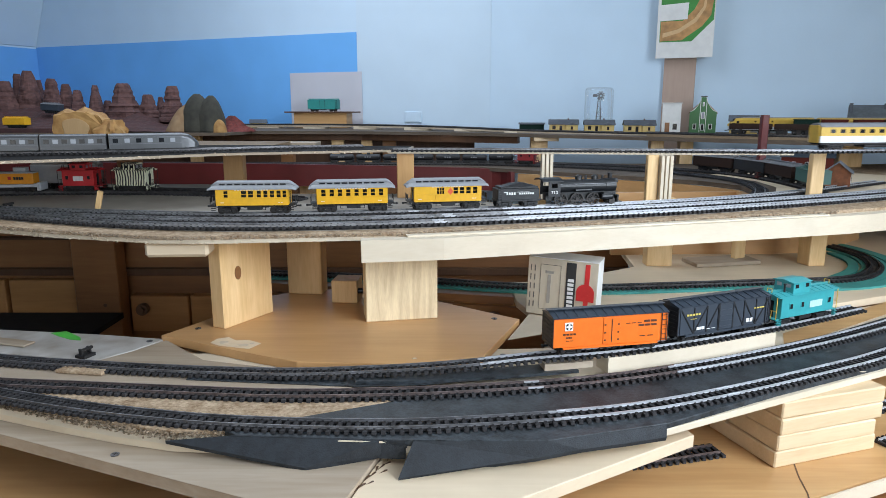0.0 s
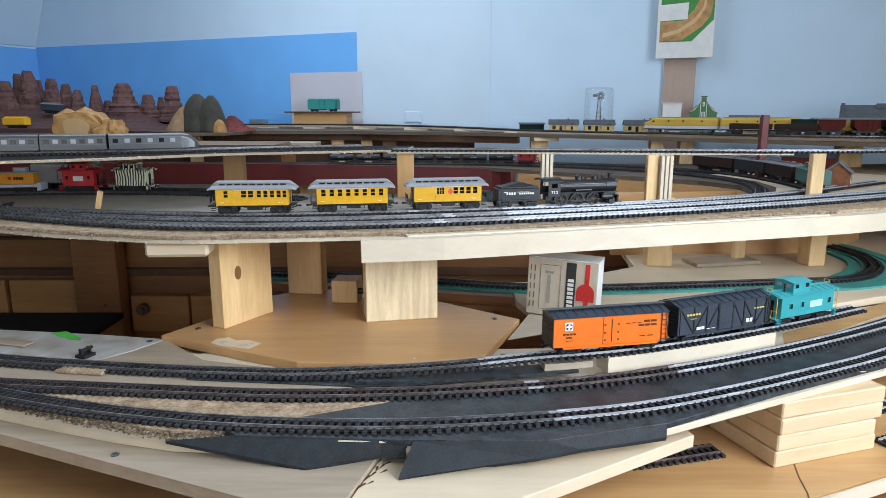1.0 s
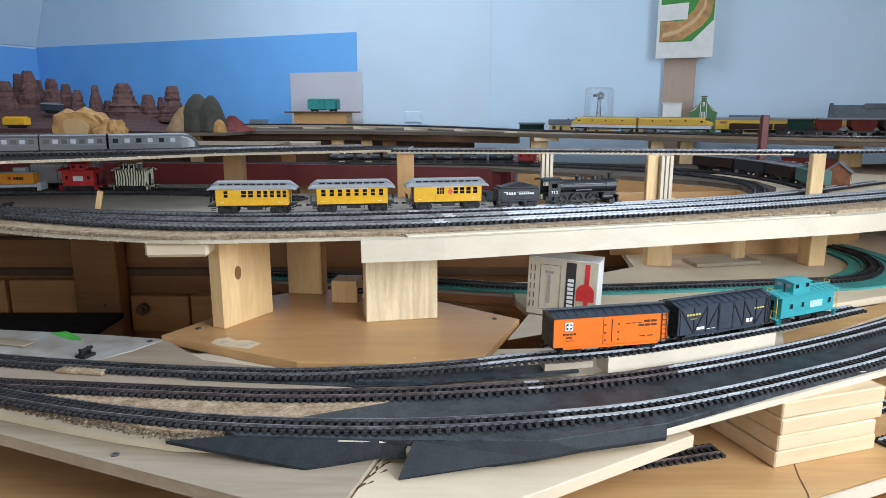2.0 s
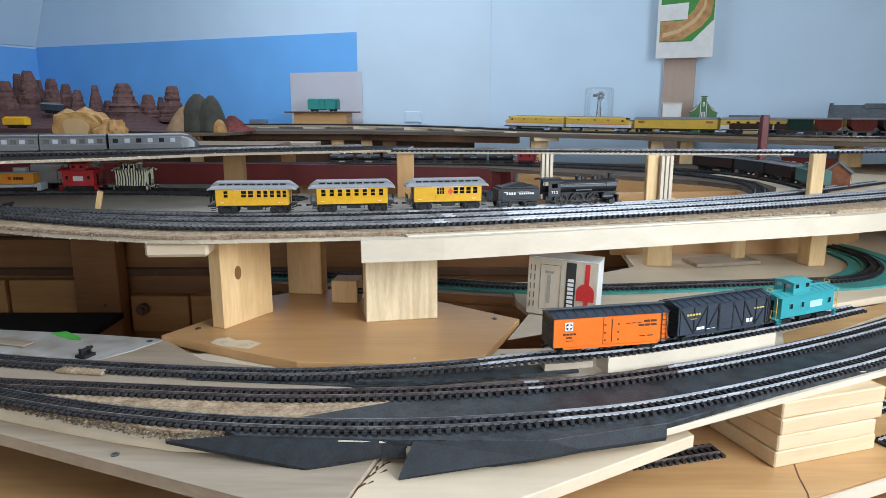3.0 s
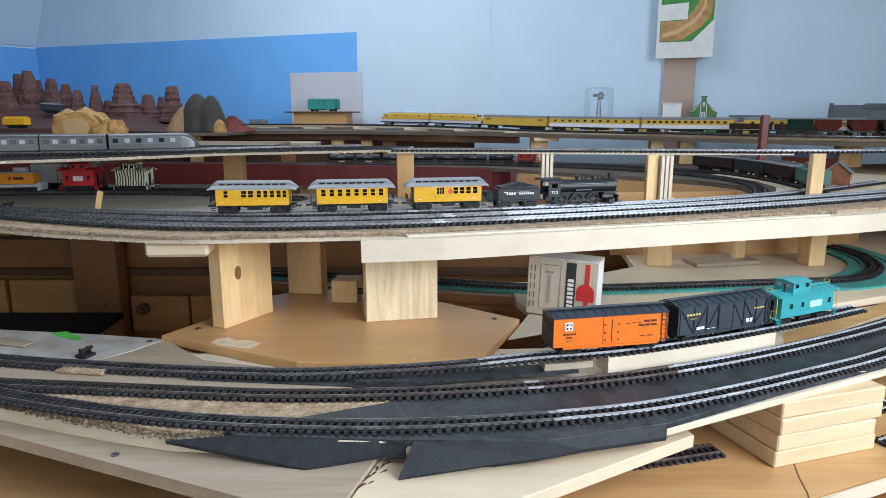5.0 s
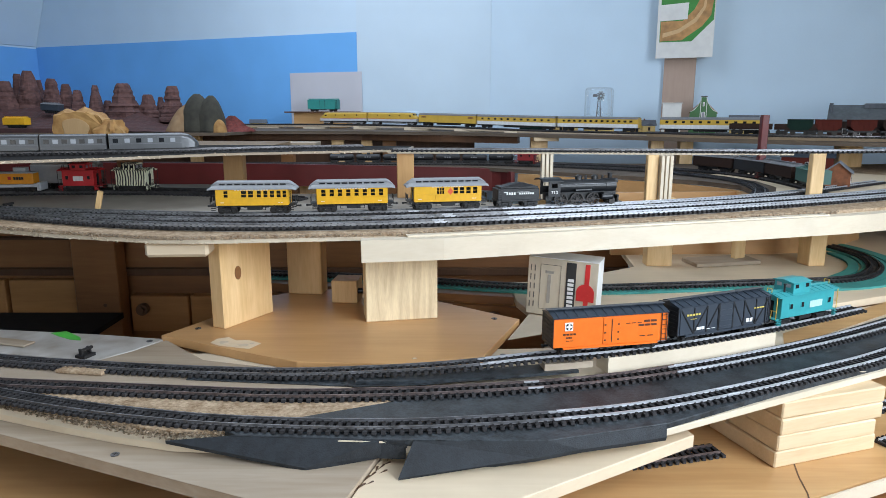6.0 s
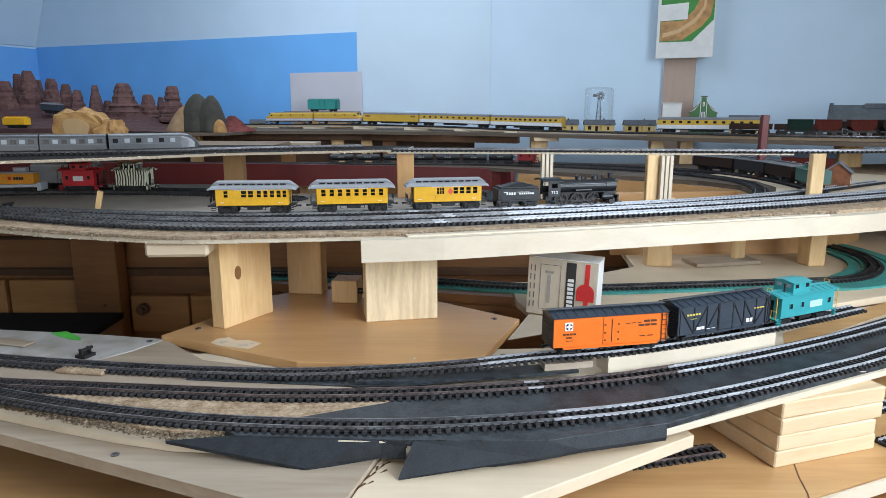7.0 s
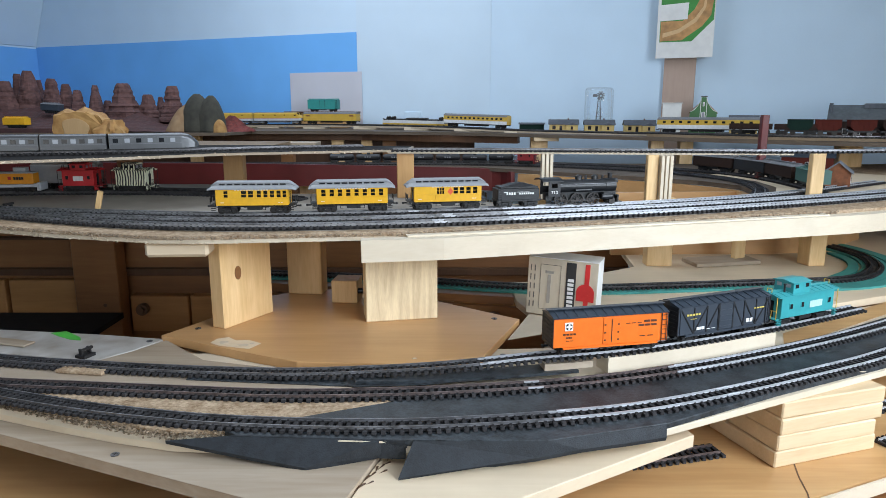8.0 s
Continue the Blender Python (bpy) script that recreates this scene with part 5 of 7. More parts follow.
    # roof: curved lower roof with drooping ends, and the clerestory
    bm = bmesh.new()
    prof = [(-0.0185, 0.0), (-0.0185, 0.001), (-0.0165, 0.0032), (-0.012, 0.0048), (0.012, 0.0048), (0.0165, 0.0032), (0.0185, 0.001), (0.0185, 0.0)]
    rings = []
    for x, dz, k in ((-L / 2 - 0.001, -0.0012, 0.55), (-L / 2 + 0.004, 0.0, 0.85), (-L / 2 + 0.009, 0.0, 1.0), (L / 2 - 0.009, 0.0, 1.0), (L / 2 - 0.004, 0.0, 0.85), (L / 2 + 0.001, -0.0012, 0.55)):
        rings.append([bm.verts.new((x, y, H + dz + z * k)) for y, z in prof])
    for a, b in zip(rings, rings[1:]):
        for i in range(len(prof)):
            bm.faces.new((a[i], a[(i + 1) % len(prof)], b[(i + 1) % len(prof)], b[i]))
    bm.faces.new(rings[0][::-1])
    bm.faces.new(rings[-1])
    roof = part("roof", bm, SILVER_ROOF, c, "pale grey clerestory roof")
    bm = bmesh.new()
    pr2 = [(-0.0088, 0.0), (-0.0088, 0.0042), (-0.0105, 0.0046), (-0.0085, 0.0062), (0, 0.0074), (0.0085, 0.0062), (0.0105, 0.0046), (0.0088, 0.0042), (0.0088, 0.0)]
    rings = []
    for x, k in ((-L / 2 + 0.001, 0.05), (-L / 2 + 0.006, 0.62), (-L / 2 + 0.011, 1.0), (L / 2 - 0.011, 1.0), (L / 2 - 0.006, 0.62), (L / 2 - 0.001, 0.05)):
        rings.append([bm.verts.new((x, y * (0.7 + 0.3 * k), H + 0.0035 + z * k)) for y, z in pr2])
    for a, b in zip(rings, rings[1:]):
        for i in range(len(pr2)):
            bm.faces.new((a[i], a[(i + 1) % len(pr2)], b[(i + 1) % len(pr2)], b[i]))
    bm.faces.new(rings[0][::-1])
    bm.faces.new(rings[-1])
    cl = part("clerestory", bm, SILVER_ROOF, roof)
    for s in (-1, 1):
        for i in range(9):
            x = -0.044 + 0.011 * i
            part("vent_pane", box_bm(x - 0.0042, x + 0.0042, s * 0.0089 - 0.0003, s * 0.0089 + 0.0003, H + 0.0052, H + 0.0072), GLASS_DARK, roof)
    part("underframe", box_bm(-B, B, -0.007, 0.007, 0.0085, z0), TRUCK_BLACK, c)
    bm = bmesh.new()
    for k in (-1, 1):
        box(bm, -0.018, 0.018, k * 0.0125 - 0.0003, k * 0.0125 + 0.0003, 0.0052, 0.0058)
        for x in (-0.018, 0.018, -0.008, 0.008):
            box(bm, x - 0.0005, x + 0.0005, k * 0.0125 - 0.0004, k * 0.0125 + 0.0004, 0.0052, z0)
    part("truss_rod", bm, TRUCK_BLACK, c)
    part("battery_box", box_bm(-0.008, 0.012, -0.0115, -0.002, 0.005, 0.011, bevel=0.0005), TRUCK_BLACK, c)
    for x in (-1, 1):
        truck(c, x * 0.038, 0.0185, 0.0048)
    return c


Z_DR = Z_DECK + 0.0024 + 0.0062
TALL = Matrix.Diagonal((1, 1, 1.09, 1))
sc = near_s(DC, -0.343)
P = 0.1445
c1 = old_coach("old_time_coach", "yellow combine coach with wide door window, behind two coaches", path_pose(DC, sc + 0.063, Z_DR) @ TALL, [(-0.038, 0.006), (-0.012, 0.0075), (-0.002, 0.0075), (0.010, 0.006), (0.0195, 0.006), (0.029, 0.006), (0.0385, 0.006), (0.047, 0.0055)])
c2 = old_coach("old_time_coach", "yellow coach with eight windows and grey roof", path_pose(DC, sc + 0.063 + P, Z_DR) @ TALL, [(-0.0425 + 0.0122 * i, 0.0062) for i in range(8)])
c3 = old_coach("old_time_coach", "yellow baggage coach with red diamond on its side", path_pose(DC, sc + 0.063 + 2 * P, Z_DR) @ TALL, [(-0.0155, 0.0032), (-0.0115, 0.0032), (-0.0075, 0.0032), (0.012, 0.007), (0.022, 0.007), (0.032, 0.007), (0.0425, 0.007)])
bd = part("baggage_door", box_bm(-0.0195, -0.0035, -0.0172, -0.0164, 0.0132, 0.0228, bevel=0.0002), YELLOW, c3)
part("door_rib", box_bm(-0.0118, -0.0110, -0.0175, -0.0170, 0.0132, 0.0228), YELLOW, bd)
bm = bmesh.new()
box(bm, -0.0034, 0.0034, -0.0003, 0.0003, -0.0034, 0.0034)
dia = part("diamond_emblem", bm, paint("diamond_orange", (0.7, 0.10, 0.03)), c3, "orange-red diamond emblem")
dia.matrix_basis = pose(0.0035, -0.0169, 0.0262, 0, 45, 0)


def steam_loco(m, m_tender):
    c = thing("steam_locomotive", "black steam locomotive with white cab number", "locomotive", m)
    zb = 0.0275
    bm = bmesh.new()
    cyl(bm, (0.018, 0, zb), 0.0098, 0.070, "x", 28)
    for x in (-0.008, 0.006, 0.020, 0.034):
        cyl(bm, (x, 0, zb), 0.0101, 0.0009, "x", 28)
    part("boiler", bm, LOCO_BLACK, c, smooth=False)
    bm = bmesh.new()
    cyl(bm, (0.054, 0, zb), 0.0104, 0.014, "x", 28)
    cyl(bm, (0.0615, 0, zb), 0.0075, 0.002, "x", 24)
    part("smokebox", bm, LOCO_BLACK, c)
    bm = bmesh.new()
    cyl(bm, (0.0555, 0, zb + 0.013), 0.0027, 0.009, "z", 16, 0.0032)
    cyl(bm, (0.0555, 0, zb + 0.0177), 0.0036, 0.001, "z", 16)
    part("smokestack", bm, LOCO_BLACK, c)
    for x, r in ((0.034, 0.0042), (0.012, 0.0046)):
        bm = bmesh.new()
        cyl(bm, (x, 0, zb + 0.0115), r, 0.006, "z", 18, r * 0.95)
        cyl(bm, (x, 0, zb + 0.0155), r * 0.95, 0.002, "z", 18, r * 0.45)
        part("dome", bm, LOCO_BLACK, c)
    for x in (0.022, 0.045):
        bm = bmesh.new()
        cyl(bm, (x, 0, zb + 0.0115), 0.0015, 0.006, "z", 10)
        cyl(bm, (x, 0, zb + 0.0145), 0.002, 0.002, "z", 10, 0.0008)
        part("bell" if x > 0.03 else "whistle", bm, LOCO_BLACK, c)
    bm = bmesh.new()
    box(bm, 0.0620, 0.0665, -0.0026, 0.0026, zb + 0.004, zb + 0.0095, 0.0005)
    part("headlight", bm, LOCO_BLACK, c)
    cabm = bmesh.new()
    for s in (-1, 1):
        y = s * 0.0155
        box(cabm, -0.034, -0.018, y - 0.0005, y + 0.0005, 0.0145, 0.027)
        box(cabm, -0.034, -0.030, y - 0.0005, y + 0.0005, 0.027, 0.0355)
        box(cabm, -0.022, -0.018, y - 0.0005, y + 0.0005, 0.027, 0.0355)
        box(cabm, -0.034, -0.018, y - 0.0005, y + 0.0005, 0.0335, 0.0365)
    box(cabm, -0.019, -0.018, -0.0155, 0.0155, 0.0145, 0.0365)
    cb = part("cab", cabm, LOCO_BLACK, c)
    bm = bmesh.new()
    extrude_profile(bm, [(-0.018, 0.0362), (-0.018, 0.0372), (-0.010, 0.0400), (0, 0.0410), (0.010, 0.0400), (0.018, 0.0372), (0.018, 0.0362), (0, 0.0398)], -0.042, -0.015)
    part("cab_roof", bm, LOCO_BLACK, cb)
    cu = bpy.data.curves.new("cab_number", "FONT")
    cu.body, cu.size, cu.align_x, cu.extrude = "713", 0.0062, "CENTER", 0.0002
    num = new("cab_number", cu)
    num.data.materials.append(WHITE)
    num.parent = cb
    num.matrix_basis = pose(-0.026, -0.0163, 0.0185, 90, 0, 0)
    for s in (-1, 1):
        y = s * 0.0135
        part("running_board", box_bm(-0.018, 0.060, y - 0.004, y + 0.004, 0.0195, 0.0203), LOCO_BLACK, c)
        bm = bmesh.new()
        cyl(bm, (0.046, y, 0.0125), 0.0046, 0.015, "x", 16)
        box(bm, 0.040, 0.052, y - 0.0035, y + 0.0035, 0.015, 0.0195, 0.0006)
        part("cylinder", bm, LOCO_BLACK, c)
        bm = bmesh.new()
        box(bm, -0.016, 0.030, s * 0.0128 - 0.0004, s * 0.0128 + 0.0004, 0.0068, 0.0082)
        box(bm, 0.004, 0.041, s * 0.0136 - 0.0004, s * 0.0136 + 0.0004, 0.0088, 0.0100)
        part("side_rod", bm, WHEEL, c)
        bm = bmesh.new()
        cyl(bm, (0.014, s * 0.0125, 0.0225), 0.0022, 0.022, "x", 12)
        part("air_tank", bm, LOCO_BLACK, c)
        bm = bmesh.new()
        cyl(bm, (0.02, s * 0.0108, zb + 0.004), 0.0003, 0.076, "x", 6)
        part("handrail", bm, SILVER_TRUCK, c)
    for x in (-0.015, 0.007, 0.029):
        for s in (-1, 1):
            bm = bmesh.new()
            secs = [(0.0092, -0.0013), (0.0092, 0.0013), (0.0076, 0.0013), (0.0076, -0.0013)]
            rings = [[bm.verts.new((r * math.cos(k * math.pi / 14), w, r * math.sin(k * math.pi / 14))) for r, w in secs] for k in range(28)]
            for k in range(28):
                for q in range(4):
                    bm.faces.new((rings[k][q], rings[k][(q + 1) % 4], rings[(k + 1) % 28][(q + 1) % 4], rings[(k + 1) % 28][q]))
            o = part("driving_wheel", bm, WHEEL, c)
            o.matrix_basis = pose(x, s * 0.0092, 0.0092)
            bm = bmesh.new()
            cyl(bm, (0, 0, 0), 0.0020, 0.003, "y", 12)
            part("hub", bm, WHEEL, o)
            for k in range(5):
                sp = part("spoke", box_bm(-0.0078, 0.0078, -0.0006, 0.0006, -0.0005, 0.0005), WHEEL, o)
                sp.matrix_basis = pose(0, 0, 0, 0, 36 * k, 0)
    wheelset(c, 0.056, 0.0048)
    part("frame", box_bm(-0.034, 0.062, -0.006, 0.006, 0.008, 0.0185), LOCO_BLACK, c)
    bm = bmesh.new()
    for k in range(9):
        y = -0.012 + 0.003 * k
        v = box(bm, 0.062, 0.071, y * 0.55 - 0.0006, y * 0.55 + 0.0006, 0.0025, 0.0035)
        v = box(bm, 0.0615, 0.0635, y - 0.0007, y + 0.0007, 0.003, 0.0115)
    box(bm, 0.0605, 0.0630, -0.0145, 0.0145, 0.0115, 0.0145, 0.0004)
    part("pilot", bm, LOCO_BLACK, c)
    t = thing("tender", "black coal tender with white lettering", "tender", m_tender)
    L = 0.068
    part("tank", box_bm(-L / 2, L / 2, -0.0155, 0.0155, 0.012, 0.0300, bevel=0.0008), LOCO_BLACK, t)
    bm = bmesh.new()
    box(bm, -L / 2 + 0.004, L / 2 - 0.002, -0.0145, 0.0145, 0.0300, 0.0330, 0.0006)
    part("collar", bm, LOCO_BLACK, t)
    bm = bmesh.new()
    bmesh.ops.create_grid(bm, x_segments=14, y_segments=8, size=1)
    for v in bm.verts:
        v.co = Vector((v.co.x * 0.026 + 0.002, v.co.y * 0.013, 0.0325 + 0.006 * (1 - v.co.x ** 2) * (1 - v.co.y ** 2) ** 0.6 + 0.0012 * noise.noise(v.co * 9)))
    part("coal_load", bm, BLACK, t)
    part("underframe", box_bm(-L / 2 - 0.001, L / 2 + 0.001, -0.015, 0.015, 0.0098, 0.0122), LOCO_BLACK, t)
    bars(t, -0.020, -0.004, 0.0205, 0.0242, -0.0158, WHITE, 4, 0.35)
    bars(t, 0.001, 0.026, 0.0207, 0.0235, -0.0158, WHITE, 7, 0.38)
    bars(t, -0.024, -0.018, 0.0240, 0.0252, -0.0158, WHITE, 1, 0)
    bars(t, -0.004, 0.018, 0.0243, 0.0248, -0.0158, WHITE, 1, 0)
    part("deck_plate", box_bm(L / 2, L / 2 + 0.006, -0.010, 0.010, 0.0105, 0.0118), LOCO_BLACK, t)
    ladder(t, -L / 2 + 0.004, -0.0160, 0.010, 0.030, LOCO_BLACK)
    for x in (-1, 1):
        truck(t, x * 0.021, 0.0165, 0.0048, LOCO_BLACK)
    coupler(t, -L / 2, -1)
    return c, t


sl = sc + 0.063 + 2 * P + 0.063 + 0.016
steam_loco(path_pose(DC, sl + 0.070 + 0.010 + 0.045, Z_DR) @ Matrix.Diagonal((1.27, 1.12, 1.09, 1)), path_pose(DC, sl + 0.034, Z_DR))


# screw carton behind the siding
CARD = material("grey_carton", (0.54, 0.47, 0.36), 0.7, vary=0.06, scale=60, bump=0.1)
CARD_WHITE = material("white_carton", (0.78, 0.78, 0.76), 0.6, vary=0.05, scale=60)
carton = thing("screw_carton", "grey-beige screw carton with red emblem and dark stripe", "cardboard box", pose(0.184, 1.0, Z_LOW + 0.0005, 0, 2.0, -22))
part("carton_body", box_bm(-0.052, 0.052, -0.025, 0.025, 0.0005, 0.089, bevel=0.0008), CARD, carton)
part("side_label", box_bm(0.0521, 0.0526, -0.0245, 0.0245, 0.001, 0.0885), CARD_WHITE, carton)
part("top_flap", box_bm(-0.050, 0.053, -0.026, 0.022, 0.0892, 0.0902), CARD_WHITE, carton, "white worn top flap")
yc = -0.0253
part("dark_stripe", box_bm(0.006, 0.0205, yc - 0.0003, yc + 0.0003, 0.002, 0.086), paint("print_black", (0.03, 0.03, 0.03)), carton)
PRINT_RED = paint("print_red", (0.62, 0.03, 0.03))
part("red_stripe", box_bm(0.0335, 0.0405, yc - 0.0003, yc + 0.0003, 0.002, 0.086), PRINT_RED, carton)
bm = bmesh.new()
cyl(bm, (0.0355, yc - 0.0005, 0.043), 0.0132, 0.0005, "y", 24)
box(bm, 0.0225, 0.0487, yc - 0.0008, yc - 0.0003, 0.030, 0.040)
part("red_emblem", bm, PRINT_RED, carton)
for i in range(7):
    part("lettering", box_bm(0.0090, 0.0178, yc - 0.0007, yc - 0.0002, 0.018 + i * 0.0065, 0.0225 + i * 0.0065), CARD_WHITE, carton)
for k in range(2):
    for i in range(5):
        part("lettering", box_bm(-0.048 + 0.006 * k, -0.0465 + 0.006 * k, yc - 0.0003, yc + 0.0002, 0.012 + i * 0.014, 0.021 + i * 0.014), paint("print_grey", (0.12, 0.11, 0.10)) if i == 0 and k == 0 else bpy.data.materials["print_grey"], carton)
bm = bmesh.new()
for x0, x1, z0, z1 in ((-0.033, -0.002, 0.010, 0.0106), (-0.033, -0.002, 0.079, 0.0796), (-0.033, -0.0325, 0.010, 0.079), (-0.0025, -0.002, 0.010, 0.079)):
    box(bm, x0, x1, yc - 0.0003, yc + 0.0002, z0, z1)
part("printed_frame", bm, bpy.data.materials["print_grey"], carton)
bm = bmesh.new()
box(bm, -0.0215, -0.0165, yc - 0.0003, yc + 0.0002, 0.020, 0.064)
box(bm, -0.0255, -0.0125, yc - 0.0003, yc + 0.0002, 0.066, 0.070)
part("printed_screw", bm, paint("print_light", (0.34, 0.31, 0.27)), carton)

board("card_flap", [(0.0882, 0.8759), (0.1321, 0.9941), (0.1512, 0.9770), (0.1368, 0.8993)], Z_LOW + 0.0004, Z_LOW + 0.0016, CARD, "grey-beige card flap lying before the carton", "card", 0.0)

# ---- yard behind the deck ----
Z_YR = Z_DECK + 0.007
caboose("caboose", "short red caboose with white number bars in the yard", path_pose(LR, near_s(LR, -0.685), Z_YR), RED, L=0.076, rail_mat=BLACK, windows=(-0.020, 0.020), cupola=(-0.014, 0.014), letter=(-0.009, 0.010, WHITE, 3), H=0.040)
ZEBRA = bpy.data.materials.new("zebra_paint")
ZEBRA.use_nodes = True
zn, zl = ZEBRA.node_tree.nodes, ZEBRA.node_tree.links
wv = zn.new("ShaderNodeTexWave")
wv.inputs["Scale"].default_value, wv.inputs["Distortion"].default_value, wv.inputs["Detail Scale"].default_value = 62.0, 5.0, 0.8
zc = zn.new("ShaderNodeTexCoord")
zr = zn.new("ShaderNodeValToRGB")
zr.color_ramp.interpolation = "CONSTANT"
zr.color_ramp.elements[0].color, zr.color_ramp.elements[1].color = (0.02, 0.02, 0.02, 1), (0.75, 0.74, 0.55, 1)
zr.color_ramp.elements[1].position = 0.45
zl.new(zc.outputs["Object"], wv.inputs["Vector"])
zl.new(wv.outputs["Fac"], zr.inputs["Fac"])
zl.new(zr.outputs["Color"], zn["Principled BSDF"].inputs["Base Color"])
zcar = caboose("caboose", "caboose painted in black and cream zebra stripes", path_pose(LR, near_s(LR, -0.583), Z_YR), ZEBRA, L=0.076, rail_mat=BLACK, windows=(), cupola=(-0.014, 0.010), H=0.040)


def loft(bm, sections):
    """Skin through cross-sections given as lists of points, closed at both ends."""
    rings = [[bm.verts.new(p) for p in sec] for sec in sections]
    n = len(rings[0])
    for a, b in zip(rings, rings[1:]):
        for i in range(n):
            bm.faces.new((a[i], a[(i + 1) % n], b[(i + 1) % n], b[i]))
    bm.faces.new(rings[0][::-1])
    bm.faces.new(rings[-1])


def hull(x, w, z0, z1, r):
    """Rounded-roof cross-section at x."""
    pts = [(x, -w, z0), (x, -w, z1 - r)]
    for k in range(1, 6):
        a = math.pi / 2 * k / 6
        pts.append((x, -w + w * 0.75 * (1 - math.cos(a)), z1 - r + r * math.sin(a)))
    left = [(px, -py, pz) for px, py, pz in pts[::-1]]
    return pts + [(x, -w * 0.25, z1)] + [(x, w * 0.25, z1)] + left


DIESEL_SILVER = paint("light_grey_cab", (0.5, 0.52, 0.55))
d = thing("diesel_engine", "orange-yellow diesel engine with grey sill in the yard", "locomotive", path_pose(LR, near_s(LR, -0.83), Z_YR))
part("hood", box_bm(-0.09, 0.064, -0.013, 0.013, 0.0155, 0.035, bevel=0.001), paint("diesel_orange", (0.85, 0.32, 0.01)), d)
part("hood_top", box_bm(-0.09, 0.066, -0.0135, 0.0135, 0.035, 0.0375, bevel=0.0008), DIESEL_SILVER, d)
part("walkway", box_bm(-0.095, 0.074, -0.017, 0.017, 0.0095, 0.0150, bevel=0.0006), DIESEL_SILVER, d)
part("exhaust_box", box_bm(0.028, 0.05, -0.008, 0.008, 0.0375, 0.046, bevel=0.001), DIESEL_SILVER, d)
part("end_steps", box_bm(0.070, 0.077, -0.016, 0.016, 0.003, 0.018, bevel=0.0008), DIESEL_SILVER, d)
bars(d, 0.020, 0.026, 0.0235, 0.0295, -0.0132, RED, 1, 0.1)
bars(d, 0.030, 0.048, 0.0235, 0.0285, -0.0132, BLACK, 4, 0.2)
for x in (-0.06, 0.045):
    truck(d, x, 0.026, 0.0055)
wagon = boxcar("box_car", "pale grey wagon on the second yard track", path_pose([(x, y + 0.05) for x, y in LR[:-1]], near_s(LR, -0.735), Z_YR), DIESEL_SILVER, DIESEL_SILVER, CARD_WHITE, L=0.12, simple=True)
solid("wood_sliver", box_bm(-0.004, 0.004, -0.003, 0.003, 0, 0.03, bevel=0.0006), PINE_Z, "thin sliver of wood stuck upright on the deck", "wood chip", m=pose(-0.565, 1.10, Z_DECK + 0.0002, 0, 14, 0))


def buffer_stop(m):
    b = thing("buffer_stop", "small black buffer stop at a track's end", "buffer stop", m)
    bm = bmesh.new()
    box(bm, -0.008, 0.008, -0.009, 0.009, 0, 0.004, 0.0006)
    part("base", bm, TRUCK_BLACK, b)
    bm = bmesh.new()
    for y in (-0.006, 0.006):
        box(bm, -0.003, 0.003, y - 0.0015, y + 0.0015, 0.004, 0.012, 0.0005)
    box(bm, -0.0045, -0.001, -0.009, 0.009, 0.009, 0.0125, 0.0005)
    part("beam", bm, TRUCK_BLACK, b)


buffer_stop(pose(-0.452, 0.812, 0.9912, 0, 0, 160))
buffer_stop(pose(-0.70, 1.082, Z_DECK + 0.0003, 0, 0, 170))

# silver streamliner on the shelf
Z_SS = Z_SHELF + 0.0066
BAND_GREY = paint("window_band_grey", (0.10, 0.105, 0.11), 0.35)
s_n = near_s(SL, -0.436)
for i, (a, b) in enumerate(((0.0, 0.144), (0.146, 0.245), (0.247, 0.345), (0.347, 0.445))):
    mid = s_n - (a + b) / 2
    half = (b - a) / 2
    car = thing("streamliner_car", "silver streamliner car with rounded nose" if i == 0 else "silver streamliner coach with square windows", "railcar", path_pose(SL, mid, Z_SS), "silver streamliner")
    bm = bmesh.new()
    w, z0, z1 = 0.0135, 0.0022, 0.0275
    secs = [hull(-half, w, z0, z1, 0.007)]
    if i == 0:
        secs += [hull(half - 0.030, w, z0, z1, 0.007), hull(half - 0.018, w * 0.97, z0, z1 - 0.002, 0.008), hull(half - 0.008, w * 0.84, z0 + 0.0005, z1 - 0.0085, 0.009), hull(half - 0.002, w * 0.6, z0 + 0.002, z1 - 0.015, 0.007), hull(half, w * 0.3, z0 + 0.004, z1 - 0.019, 0.003)]
    else:
        secs += [hull(half, w, z0, z1, 0.007)]
    loft(bm, secs)
    part("body", bm, SILVER, car)
    for s in (-1, 1):
        yy = s * (w + 0.0001)
        part("belt_line", box_bm(-half + 0.001, half - (0.03 if i == 0 else 0.001), yy - 0.0003, yy + 0.0003, 0.0103, 0.0108), GREY_ROOF, car)
        part("belt_line", box_bm(-half + 0.001, half - (0.03 if i == 0 else 0.001), yy - 0.0003, yy + 0.0003, 0.0215, 0.0220), GREY_ROOF, car)
        part("window_band", box_bm(-half + 0.001, half - (0.034 if i == 0 else 0.001), yy - 0.0002, yy + 0.0002, 0.0112, 0.0208), BAND_GREY, car)
        n = 7 if i else 6
        for k in range(n):
            x = -half + 0.010 + k * (2 * half - (0.052 if i == 0 else 0.018)) / (n - 1) * 0.98
            part("window_pane", box_bm(x - 0.0040, x + 0.0040, yy - 0.0004, yy + 0.0004, 0.0125, 0.0195), GLASS_DARK if k % 2 == 0 else PALE_PANE, car)
    part("bogie_skirt", box_bm(-half + 0.004, half - (0.024 if i == 0 else 0.004), -0.010, 0.010, 0.0, 0.0024), TRUCK_BLACK, car)

